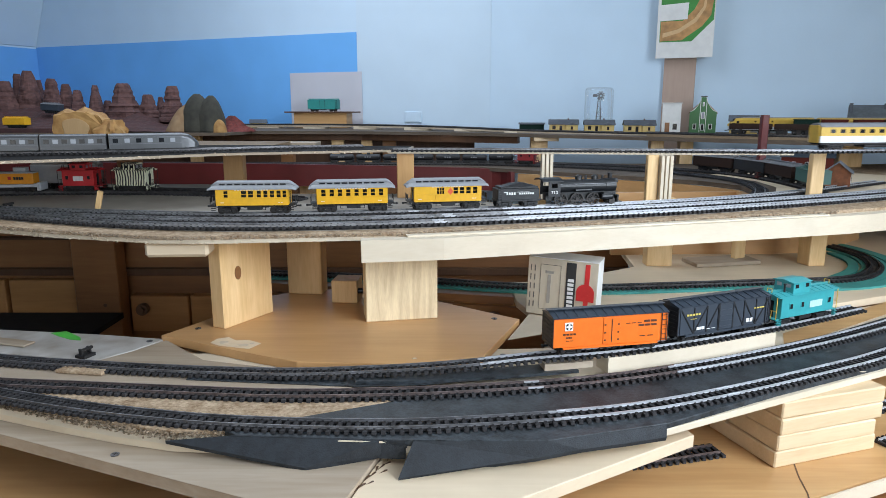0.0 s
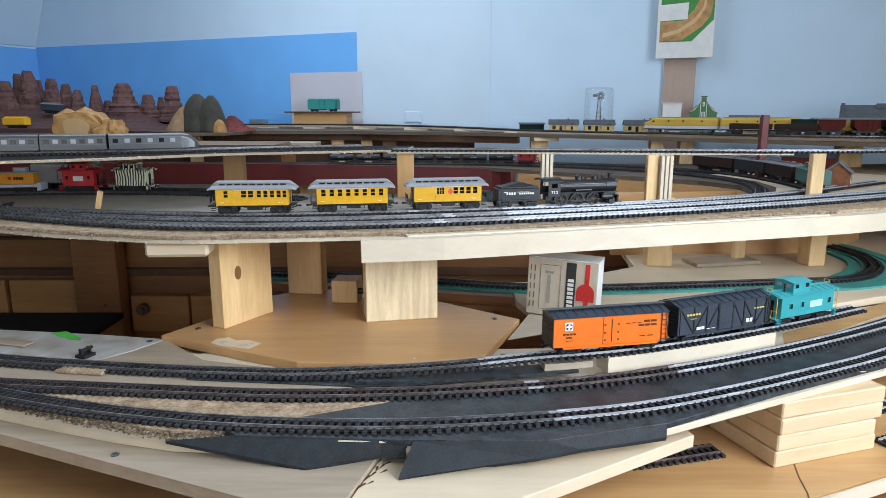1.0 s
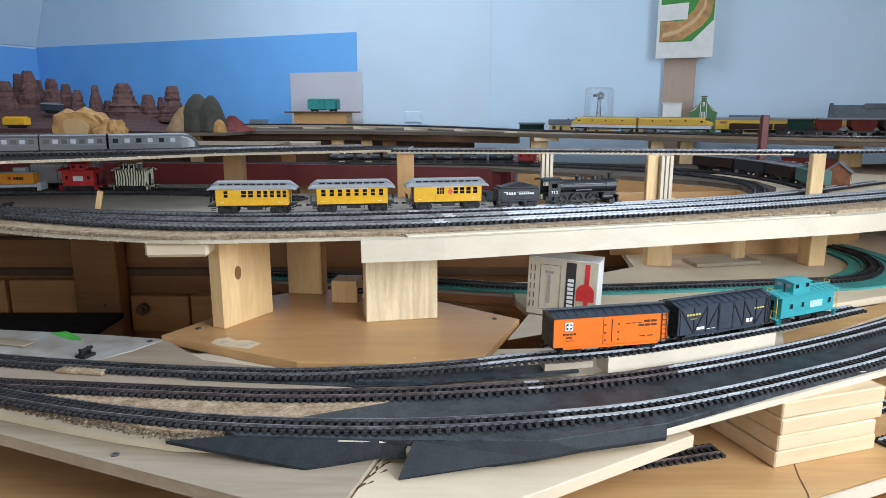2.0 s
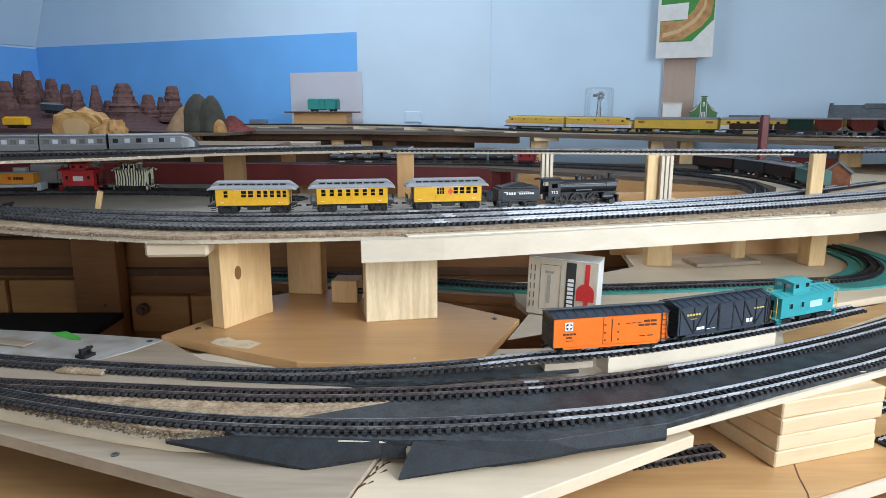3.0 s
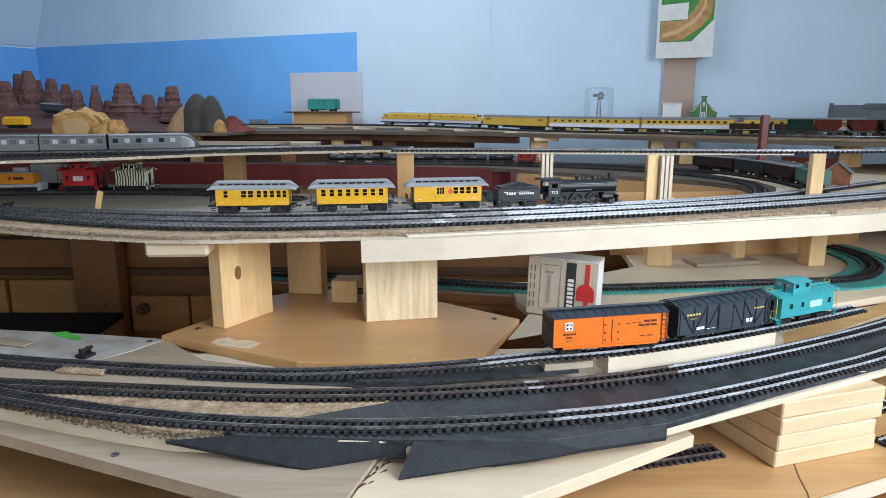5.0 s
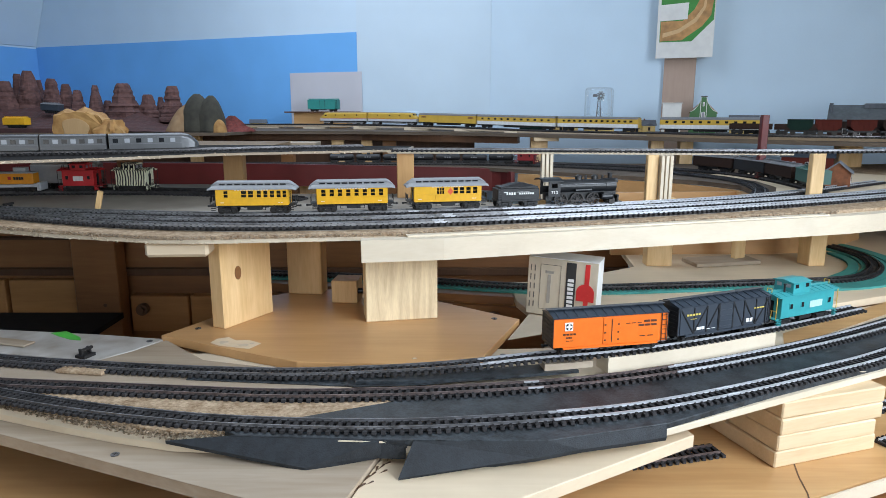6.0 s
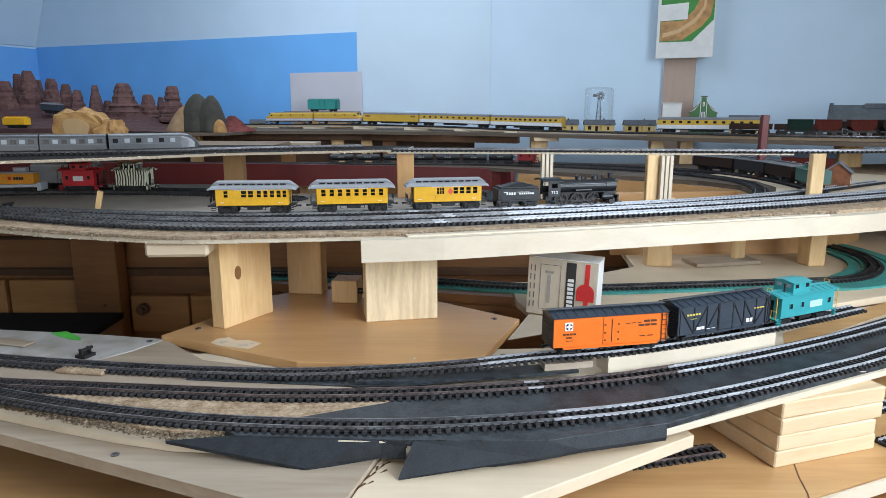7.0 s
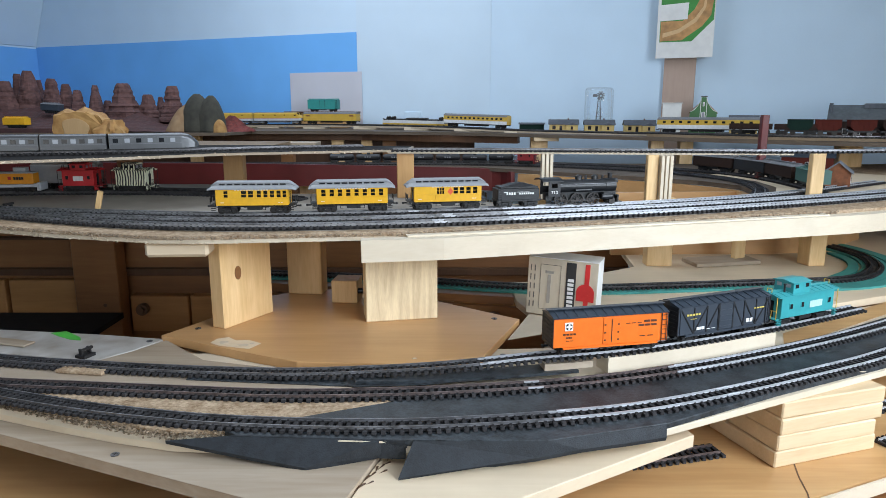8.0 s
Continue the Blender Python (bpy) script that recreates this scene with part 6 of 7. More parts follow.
# ---- rear deck stock ----
RT1 = [(-1.2, 1.99), (-0.219, 1.969), (0.10, 1.955), (0.335, 1.87), (0.52, 1.75), (0.615, 1.62), (0.655, 1.50), (0.635, 1.36), (0.58, 1.24)]
RT2 = [(-0.1, 2.03), (0.12, 2.01), (0.36, 1.955), (0.53, 1.86), (0.649, 1.747), (0.69, 1.69), (0.7235, 1.6031), (0.736, 1.49), (0.735, 1.39), (0.722, 1.30), (0.69, 1.20)]
tank = thing("tank_car", "small black tank car with domed top on the rear track", "tank car", path_pose(RT1, near_s(RT1, 0.166), Z_YR) @ Matrix.Diagonal((1, 1, 0.86, 1)), "tank train")
bm = bmesh.new()
cyl(bm, (0, 0, 0.0205), 0.0115, 0.062, "x", 20)
for x in (-0.0325, 0.0325):
    cyl(bm, (x, 0, 0.0205), 0.009, 0.003, "x", 20)
part("tank", bm, BLACK, tank)
bm = bmesh.new()
cyl(bm, (0, 0, 0.034), 0.005, 0.006, "z", 14)
cyl(bm, (0, 0, 0.038), 0.0035, 0.0025, "z", 14)
part("dome", bm, BLACK, tank)
part("underframe", box_bm(-0.035, 0.035, -0.008, 0.008, 0.007, 0.0100), TRUCK_BLACK, tank)
bars(tank, -0.010, 0.010, 0.020, 0.0235, -0.0116, SILVER_TRUCK, 3)
for x in (-0.022, 0.022):
    truck(tank, x, 0.013, 0.004)
st = near_s(RT1, 0.166)
for k in range(1, 7):
    copy_thing(tank, path_pose(RT1, st - 0.0765 * k, Z_YR) @ Matrix.Diagonal((1, 1, 0.86, 1)))
caboose("caboose", "small red caboose at the end of the tank train", path_pose(RT1, st + 0.074, Z_YR) @ Matrix.Diagonal((1, 1, 0.9, 1)), paint("dull_red", (0.24, 0.016, 0.018), 0.6), L=0.064, rail_mat=BLACK, windows=(-0.012, 0.012), cupola=(-0.008, 0.008), H=0.030)
sr = near_s(RT2, 0.684)
for k, (mt, lab) in enumerate(((BOX_BROWN, "dark brown weathered boxcar on the rear curve"), (BLACK, "black boxcar on the rear curve"), (BOX_BROWN, "dark brown boxcar on the rear curve"), (SEA_GREEN, "faded green boxcar at the end of the curve"))):
    boxcar("box_car", lab, path_pose(RT2, sr + 0.124 * k, Z_YR), mt, mt, GREY_ROOF if k < 3 else mt, L=0.112 if k < 3 else 0.088, H=0.038, simple=True, group="freight cars on the rear curve")


def gable_house(name, label, m, w, d, h, rise, wall, roof, category="model house", windows=(), door=None, chimney=None, porch=False, trim=None):
    """A model building: walls, gabled roof with its ridge along x, windows on the front."""
    c = thing(name, label, category, m)
    bm = bmesh.new()
    extrude_profile(bm, [(-d / 2, 0), (-d / 2, h), (0, h + rise), (d / 2, h), (d / 2, 0)], -w / 2, w / 2)
    part("wall", bm, wall, c)
    for s in (-1, 1):
        bm = bmesh.new()
        o = 0.004
        k = rise / (d / 2)
        extrude_profile(bm, [(s * (d / 2 + o), h - o * k), (s * (d / 2 + o), h - o * k + 0.0016), (0, h + rise + 0.0016), (0, h + rise)], -w / 2 - 0.004, w / 2 + 0.004)
        part("roof", bm, roof, c)
    for x, z, ww, hh in windows:
        f = part("window", box_bm(x - ww / 2, x + ww / 2, -d / 2 - 0.0007, -d / 2 + 0.0003, z, z + hh, bevel=0.0001), trim or CARD_WHITE, c)
        part("pane", box_bm(x - ww / 2 + 0.0007, x + ww / 2 - 0.0007, -d / 2 - 0.0011, -d / 2, z + 0.0007, z + hh - 0.0007), GLASS_DARK, f)
    if door:
        x, ww, hh = door
        part("door", box_bm(x - ww / 2, x + ww / 2, -d / 2 - 0.0008, -d / 2, 0, hh), BROWN_WOOD, c)
    if chimney:
        bm = bmesh.new()
        box(bm, chimney - 0.002, chimney + 0.002, -0.002, 0.002, h + rise - 0.003, h + rise + 0.006, 0.0003)
        part("chimney", bm, BOX_RED, c)
    if porch:
        bm = bmesh.new()
        v = box(bm, 0.008, w / 2 - 0.002, -d / 2 - 0.012, -d / 2, 0, h * 0.92)
        part("bay", bm, wall, c)
        bm = bmesh.new()
        xm = (0.008 + w / 2 - 0.002) / 2
        hw = (w / 2 - 0.010) / 2 + 0.003
        a = [bm.verts.new((xm + q * hw, -d / 2 - 0.015, h * 0.88)) for q in (-1, 1)] + [bm.verts.new((xm, -d / 2 - 0.015, h + 0.006))]
        b = [bm.verts.new((xm + q * hw, 0, h * 0.88 + 0.002)) for q in (-1, 1)] + [bm.verts.new((xm, 0, h + 0.007))]
        bm.faces.new(a)
        bm.faces.new(b[::-1])
        for i in range(3):
            bm.faces.new((a[i], b[i], b[(i + 1) % 3], a[(i + 1) % 3]))
        part("bay_roof", bm, roof, c)
        wd = part("window", box_bm(xm - 0.004, xm + 0.004, -d / 2 - 0.0127, -d / 2 - 0.0118, h * 0.28, h * 0.72), trim or BROWN_WOOD, c)
        part("pane", box_bm(xm - 0.0032, xm + 0.0032, -d / 2 - 0.0131, -d / 2 - 0.0122, h * 0.28 + 0.001, h * 0.72 - 0.001), GLASS_DARK, wd)
    return c


HOUSE_YELLOW = paint("house_yellow", (0.62, 0.45, 0.16), 0.6)
SLATE = paint("slate_roof", (0.10, 0.11, 0.13), 0.7, vary=0.2)
for x, y in ((0.432, 2.47), (0.548, 2.42), (0.672, 2.36)):
    gable_house("small_house", "little yellow cottage with dark slate roof and bay", pose(x, y, Z_TOP + 0.0005, 0, 0, -8), 0.100, 0.047, 0.027, 0.014, HOUSE_YELLOW, SLATE, windows=((-0.034, 0.008, 0.012, 0.013), (-0.010, 0.0, 0.010, 0.021)), chimney=0.016, porch=True, trim=BROWN_WOOD)["group"] = "yellow cottages"
gable_house("shed", "low dark green shed beside the cottages", pose(0.330, 2.56, Z_TOP + 0.0005, 0, 0, -8), 0.09, 0.04, 0.024, 0.004, DARK_GREEN, SLATE)
gable_house("white_building", "white false-front building with two dark openings", pose(0.780, 2.36, Z_TOP + 0.0005, 0, 0, -16), 0.060, 0.04, 0.098, 0.001, CARD_WHITE, CARD_WHITE, windows=((0.012, 0.010, 0.015, 0.021),), door=(-0.013, 0.015, 0.034))
# green gabled facade house
g = thing("gabled_house", "green house with curved white-edged gable", "model house", pose(0.880, 2.34, Z_TOP + 0.0005, 0, 0, -19))
GREEN = paint("house_green", (0.07, 0.19, 0.07), 0.6)
part("wall", box_bm(-0.040, 0.040, 0.002, 0.075, 0.0, 0.070), GREEN, g)


def bell(x):
    """Height of the curved gable at x: eaves, sweeping flanks, a narrow straight tower."""
    k = abs(x) / 0.043
    return 0.118 if k < 0.2 else 0.070 + 0.040 * ((1 - k) / 0.8) ** 2.1


def gable(name, mat, y0, y1, grow):
    xs = [-0.043 + 0.086 * i / 40 for i in range(41)]
    bm = bmesh.new()
    lo = [[bm.verts.new((x, y, 0.0)) for x in xs] for y in (y0, y1)]
    hi = [[bm.verts.new((x, y, bell(x) + grow)) for x in xs] for y in (y0, y1)]
    for i in range(40):
        bm.faces.new((lo[0][i], lo[0][i + 1], hi[0][i + 1], hi[0][i]))
        bm.faces.new((lo[1][i + 1], lo[1][i], hi[1][i], hi[1][i + 1]))
        bm.faces.new((hi[0][i], hi[0][i + 1], hi[1][i + 1], hi[1][i]))
    return part(name, bm, mat, g)


gable("gable_edge", WHITE, -0.001, 0.0012, 0.0028)
gable("gable_front", GREEN, -0.0022, -0.0008, 0.0)
for x, z, w, h in ((-0.025, 0.012, 0.011, 0.018), (0.025, 0.012, 0.011, 0.018), (0.0, 0.046, 0.011, 0.024), (0.0, 0.088, 0.006, 0.014), (0.0, 0.008, 0.011, 0.022)):
    wn = part("window", box_bm(x - w / 2, x + w / 2, -0.0032, -0.0021, z, z + h), WHITE, g)
    part("pane", box_bm(x - w / 2 + 0.0016, x + w / 2 - 0.0016, -0.0037, -0.0026, z + 0.0016, z + h - 0.0016), PALE_PANE if z > 0.03 else GLASS_DARK, wn)
for x in (-0.0095, 0.0095):
    part("corner_board", box_bm(x - 0.0010, x + 0.0010, -0.0030, -0.0021, 0.002, 0.116), WHITE, g)
part("gable_cap", box_bm(-0.011, 0.011, -0.004, 0.004, 0.1185, 0.1220, bevel=0.0006), SLATE, g)
bm = bmesh.new()
extrude_profile(bm, [(0.004, 0.070), (0.004, 0.108), (0.078, 0.108), (0.078, 0.070)], -0.002, 0.002)
for q in (-1, 1):
    a = [bm.verts.new((q * x, y, z)) for x, y, z in ((0.046, 0.003, 0.066), (0.0, 0.003, 0.112), (0.0, 0.080, 0.112), (0.046, 0.080, 0.066))]
    b = [bm.verts.new(v.co - Vector((0, 0, 0.003))) for v in a]
    bm.faces.new(a)
    bm.faces.new(b[::-1])
    for i in range(4):
        bm.faces.new((a[i], b[i], b[(i + 1) % 4], a[(i + 1) % 4]))
part("roof", bm, BROWN_WOOD, g)

# glass dome with a wind pump inside
dome = thing("glass_dome", "clear glass cover over a small wind pump model", "glass cover", pose(0.562, 2.50, Z_TOP + 0.0005) @ Matrix.Diagonal((1.18, 1.18, 1.19, 1)))
bm = bmesh.new()
for r, flip in ((0.043, False),):
    rings = []
    for z, k in ((0.0, 1), (0.11, 1), (0.120, 0.985), (0.126, 0.93), (0.129, 0.82), (0.130, 0.5)):
        rings.append([bm.verts.new((r * k * math.cos(a * math.pi / 16), r * k * math.sin(a * math.pi / 16), z - (0.0015 if flip else 0))) for a in range(32)])
    for a, b in zip(rings, rings[1:]):
        for i in range(32):
            bm.faces.new((a[i], a[(i + 1) % 32], b[(i + 1) % 32], b[i]))
    bm.faces.new(rings[-1])
gl = part("glass", bm, clear("dome_glass"), dome, smooth=True)
gl.visible_shadow = False
pump = thing("wind_pump", "grey lattice wind pump under the glass", "model windmill", pose(0.562, 2.50, Z_TOP + 0.0008) @ Matrix.Scale(1.25, 4))
for k in range(4):
    a = k * math.pi / 2 + 0.5
    bm = bmesh.new()
    p0, p1 = Vector((0.012 * math.cos(a), 0.012 * math.sin(a), 0)), Vector((0.003 * math.cos(a), 0.003 * math.sin(a), 0.095))
    dvec = p1 - p0
    bmesh.ops.create_cone(bm, cap_ends=True, segments=6, radius1=0.0014, radius2=0.001, depth=dvec.length, matrix=Matrix.Translation((p0 + p1) / 2) @ dvec.to_track_quat("Z", "Y").to_matrix().to_4x4())
    part("tower_leg", bm, GREY_ROOF, pump)
for i in range(8):
    z = 0.008 + 0.011 * i
    r = 0.012 - 0.009 * z / 0.095
    bm = bmesh.new()
    v = box(bm, -r, r, -r, r, z - 0.0007, z + 0.0007)
    part("brace", bm, GREY_ROOF, pump)
    bm = bmesh.new()
    v = box(bm, -r * 1.2, r * 1.2, -r - 0.0005, -r + 0.0005, -0.0006, 0.0006)
    bmesh.ops.rotate(bm, cent=(0, 0, 0), matrix=Matrix.Rotation(radians(38 if i % 2 else -38), 3, "Y"), verts=bm.verts)
    bmesh.ops.translate(bm, vec=(0, 0, z + 0.0055), verts=bm.verts)
    part("cross_brace", bm, GREY_ROOF, pump)
for k in range(10):
    bm = bmesh.new()
    box(bm, 0.003, 0.013, -0.0004, 0.0004, -0.0016, 0.0016)
    o = part("blade", bm, GREY_ROOF, pump)
    o.matrix_basis = pose(0.003, -0.006, 0.100) @ pose(0, 0, 0, 0, 36 * k, 12)
part("tail_vane", box_bm(-0.018, -0.006, -0.001, 0.0, 0.097, 0.105), GREY_ROOF, pump)

# standing stock and sheds on the top siding
TS = [(1.62, 1.48), (1.40, 1.70), (1.22, 1.735), (1.04, 1.765), (0.88, 1.850), (0.74, 1.955), (0.61, 2.075)]
Z_TS = Z_TOP + 0.0142


def flat_car(label, s, mat, load):
    c = thing("flat_car", label, "flat car", path_pose(TS, s, Z_TS) @ Matrix.Diagonal((1, 1, 1.3, 1)), "standing freight cars")
    part("floor", box_bm(-0.052, 0.052, -0.015, 0.015, 0.010, 0.0145, bevel=0.0005), mat, c)
    for sgn in (-1, 1):
        part("side_board", box_bm(-0.052, 0.052, sgn * 0.015 - 0.0008, sgn * 0.015 + 0.0008, 0.0145, 0.0215), mat, c)
        for i in range(7):
            x = -0.048 + 0.016 * i
            part("stake", box_bm(x - 0.0008, x + 0.0008, sgn * 0.0162 - 0.0006, sgn * 0.0162 + 0.0006, 0.010, 0.0215), mat, c)
    bm = bmesh.new()
    for i in range(load):
        x = -0.040 + 0.08 * i / max(1, load - 1)
        box(bm, x - 0.006, x + 0.006, -0.010, 0.010, 0.0145, 0.019 + 0.004 * noise.noise(Vector((i * 3.1, s, 0))), 0.001)
    part("load", bm, TRUCK_BLACK, c)
    for x in (-0.034, 0.034):
        truck(c, x, 0.0175, 0.0045)
    return c


def hopper(label, x, mat):
    c = thing("hopper_wagon", label, "hopper wagon", path_pose(TS, near_s(TS, x), Z_TS) @ Matrix.Scale(1.14, 4), "standing freight cars")
    bm = bmesh.new()
    secs = [[(xx, -0.015, zz), (xx, 0.015, zz), (xx, 0.015, 0.034), (xx, -0.015, 0.034)] for xx, zz in ((-0.026, 0.020), (-0.018, 0.0115), (0.018, 0.0115), (0.026, 0.020))]
    loft(bm, secs)
    part("body", bm, mat, c)
    for sgn in (-1, 1):
        for k in range(5):
            xx = -0.022 + 0.011 * k
            part("side_rib", box_bm(xx - 0.0006, xx + 0.0006, sgn * 0.0156 - 0.0006, sgn * 0.0156 + 0.0006, 0.016, 0.034), mat, c)
    part("rim", box_bm(-0.027, 0.027, -0.0165, 0.0165, 0.034, 0.0355), mat, c)
    part("underframe", box_bm(-0.028, 0.028, -0.010, 0.010, 0.007, 0.0114), TRUCK_BLACK, c)
    bars(c, -0.008, 0.008, 0.019, 0.024, -0.0163, WHITE if mat is BOX_RED else mat, 1, 0)
    for xx in (-0.014, 0.014):
        wheelset(c, xx, 0.0048)
    return c


flat_car("dark brown flat car with low side boards", near_s(TS, 0.838), BOX_BROWN, 6)
flat_car("dark brown flat car with a low dark load", near_s(TS, 0.838) - 0.112, BOX_BROWN, 5)
HOPPERS = [hopper("dark green hopper wagon on the top siding", 0.938, DARK_GREEN), hopper("rusty red hopper wagon on the top siding", 0.997, BOX_RED), hopper("red-brown hopper wagon behind another", 1.068, BOX_RED), hopper("dark brown hopper wagon at the end", 1.138, BOX_BROWN)]
shed = gable_house("engine_shed", "long grey-roofed engine shed behind the wagons", pose(1.265, 1.985, Z_TOP + 0.0005, 0, 0, -31), 0.27, 0.12, 0.048, 0.042, BOX_BROWN, paint("shed_slate", (0.11, 0.125, 0.135), 0.7, vary=0.2), "model building", windows=((-0.09, 0.008, 0.014, 0.016), (-0.06, 0.008, 0.014, 0.016), (-0.03, 0.008, 0.014, 0.016)))
part("roof_lantern", box_bm(-0.05, 0.05, -0.017, 0.017, 0.080, 0.096, bevel=0.002), SLATE, shed)
bm = bmesh.new()
cyl(bm, (-0.132, -0.03, 0.075), 0.005, 0.044, "z", 10)
part("chimney", bm, SLATE, shed)
gable_house("low_shed", "low grey-roofed shed behind the flat cars", pose(0.915, 2.10, Z_TOP + 0.0005, 0, 0, -22), 0.078, 0.035, 0.046, 0.014, HOUSE_YELLOW, SLATE, "model building")
BRICK_ORANGE = paint("brick_orange", (0.24, 0.085, 0.035), 0.8, vary=0.3)
gable_house("brick_works", "orange-brown brick factory building on the rear deck", pose(0.815, 1.40, Z_DECK + 0.0008, 0, 0, 58), 0.056, 0.046, 0.033, 0.019, BRICK_ORANGE, GREY_ROOF, "model building", windows=((-0.014, 0.010, 0.009, 0.014), (0.014, 0.010, 0.009, 0.014)))
gable_house("red_shed", "dark red shed with low roof under the top deck", pose(0.945, 1.77, Z_DECK + 0.0012, 0, 0, -28), 0.12, 0.05, 0.038, 0.016, BOX_RED, ROOF_BLUE, "model building", windows=((-0.03, 0.010, 0.009, 0.014), (0.0, 0.010, 0.009, 0.014), (0.03, 0.010, 0.009, 0.014)))
gable_house("small_hut", "tiny brown hut beside the top track", pose(-0.80, 2.99, Z_TOP + 0.0005, 0, 0, 10), 0.066, 0.04, 0.020, 0.012, HOUSE_YELLOW, SLATE)

# wooden block with its shelf and the teal boxcar
wb = thing("display_block", "wooden block with a thin dark board on top", "shelf", pose(-0.517, 2.985, Z_TOP + 0.0005, 0, 0, -10) @ Matrix.Diagonal((1.2, 1.2, 1.38, 1)))
part("block", box_bm(-0.098, 0.098, -0.035, 0.035, 0, 0.0445, bevel=0.001), PLY_BASE, wb)
part("board", box_bm(-0.13, 0.126, -0.045, 0.045, 0.0447, 0.0487, bevel=0.0006), DARK_WOOD, wb)
tb = boxcar("box_car", "teal boxcar on display upon a wooden block", pose(-0.513, 2.985, Z_TOP + 0.0005 + 0.0487 * 1.38 + 0.0004, 0, 0, -10), TEAL_BOX, TEAL_BOX, TEAL_BOX, L=0.132, H=0.0495, door="slide")

# ---- things on the wall ----
paper = on_wall("paper_sheet", 1.655, 2.03, 1.15, 1.452, material("lilac_grey_card", (0.60, 0.60, 0.66), 0.7, vary=0.04, scale=8), "grey-white card leaning against the wall", "card", t=0.002, y=0.006)
sw = thing("light_switch", "flat white double wall socket plate", "wall socket", ROOM)
part("plate", box_bm(2.235, 2.315, -0.008, -0.0025, 1.235, 1.282, bevel=0.002), PAINT_GREY, sw)
part("rocker", box_bm(2.245, 2.305, -0.010, -0.0075, 1.241, 1.276, bevel=0.001), PAINT_GREY, sw)
plank = on_wall("wall_plank", 3.290, 3.398, 1.0, 1.62, wood("pinkish_plank", (0.50, 0.37, 0.30), (0.42, 0.30, 0.24), "z", 0.6, 14, 0.5), "upright pinkish wooden plank fixed to the wall", "plank", t=0.022)
poster = thing("layout_plan", "white sheet with a coloured track plan pinned on a board", "poster", ROOM)
PX0, PX1, PZ0, PZ1, PY = 3.262, 3.452, 1.470, 1.745, -0.060
part("sheet", box_bm(PX0, PX1, PY, PY + 0.002, PZ0, PZ1), CARD_WHITE, poster)
part("backing", box_bm(PX0 + 0.05, PX1 - 0.04, PY + 0.002, -0.022, PZ0 + 0.02, PZ1 - 0.02), PLY_PALE, poster)


def plan_shape(name, poly, mat, lift):
    bm = bmesh.new()
    a = [bm.verts.new((PX0 + x, PY - lift, PZ0 + z)) for x, z in poly]
    b = [bm.verts.new((PX0 + x, PY + 0.0002, PZ0 + z)) for x, z in poly]
    bm.faces.new(a)
    bm.faces.new(b[::-1])
    for i in range(len(poly)):
        j = (i + 1) % len(poly)
        bm.faces.new((a[i], b[i], b[j], a[j]))
    part(name, bm, mat, poster)


PLAN_TAN = paint("plan_tan", (0.55, 0.30, 0.12), 0.7, vary=0.25, scale=60)
PLAN_GREEN = paint("plan_green", (0.06, 0.28, 0.06), 0.7)
plan_shape("plan_ground", [(0.010, 0.055), (0.118, 0.055), (0.186, 0.125), (0.186, 0.26), (0.010, 0.26), (0.010, 0.205), (0.010, 0.20)], PLAN_GREEN, 0.0006)
plan_shape("plan_terrain", [(0.012, 0.058), (0.085, 0.060), (0.150, 0.105), (0.176, 0.140), (0.182, 0.19), (0.180, 0.258), (0.135, 0.258), (0.140, 0.20), (0.120, 0.16), (0.085, 0.125), (0.012, 0.125)], PLAN_TAN, 0.0010)
plan_shape("plan_route", [(0.020, 0.07), (0.075, 0.085), (0.130, 0.12), (0.158, 0.165), (0.165, 0.25), (0.157, 0.25), (0.150, 0.17), (0.122, 0.13), (0.07, 0.097), (0.020, 0.085)], paint("plan_pale", (0.68, 0.46, 0.24), 0.7), 0.0014)
plan_shape("plan_aisle", [(0.0, 0.126), (0.100, 0.130), (0.102, 0.185), (0.0, 0.180)], CARD_WHITE, 0.0018)

# ---- rocks ----
ROCK_RED = material("red_rock", (0.075, 0.030, 0.028), 0.9, vary=0.35, scale=70, bump=0.8, bump_scale=120, second=(0.05, 0.026, 0.026))
ROCK_GREY = material("grey_rock", (0.055, 0.052, 0.040), 0.9, vary=0.3, scale=50, bump=0.6, bump_scale=120)
ROCK_TAN = material("tan_rock", (0.27, 0.18, 0.10), 0.85, vary=0.25, scale=40, bump=0.5, bump_scale=100, second=(0.20, 0.11, 0.05))
ROCK_OCHRE = material("ochre_bark", (0.40, 0.235, 0.085), 0.85, vary=0.3, scale=60, bump=0.9, bump_scale=70, second=(0.24, 0.11, 0.03))


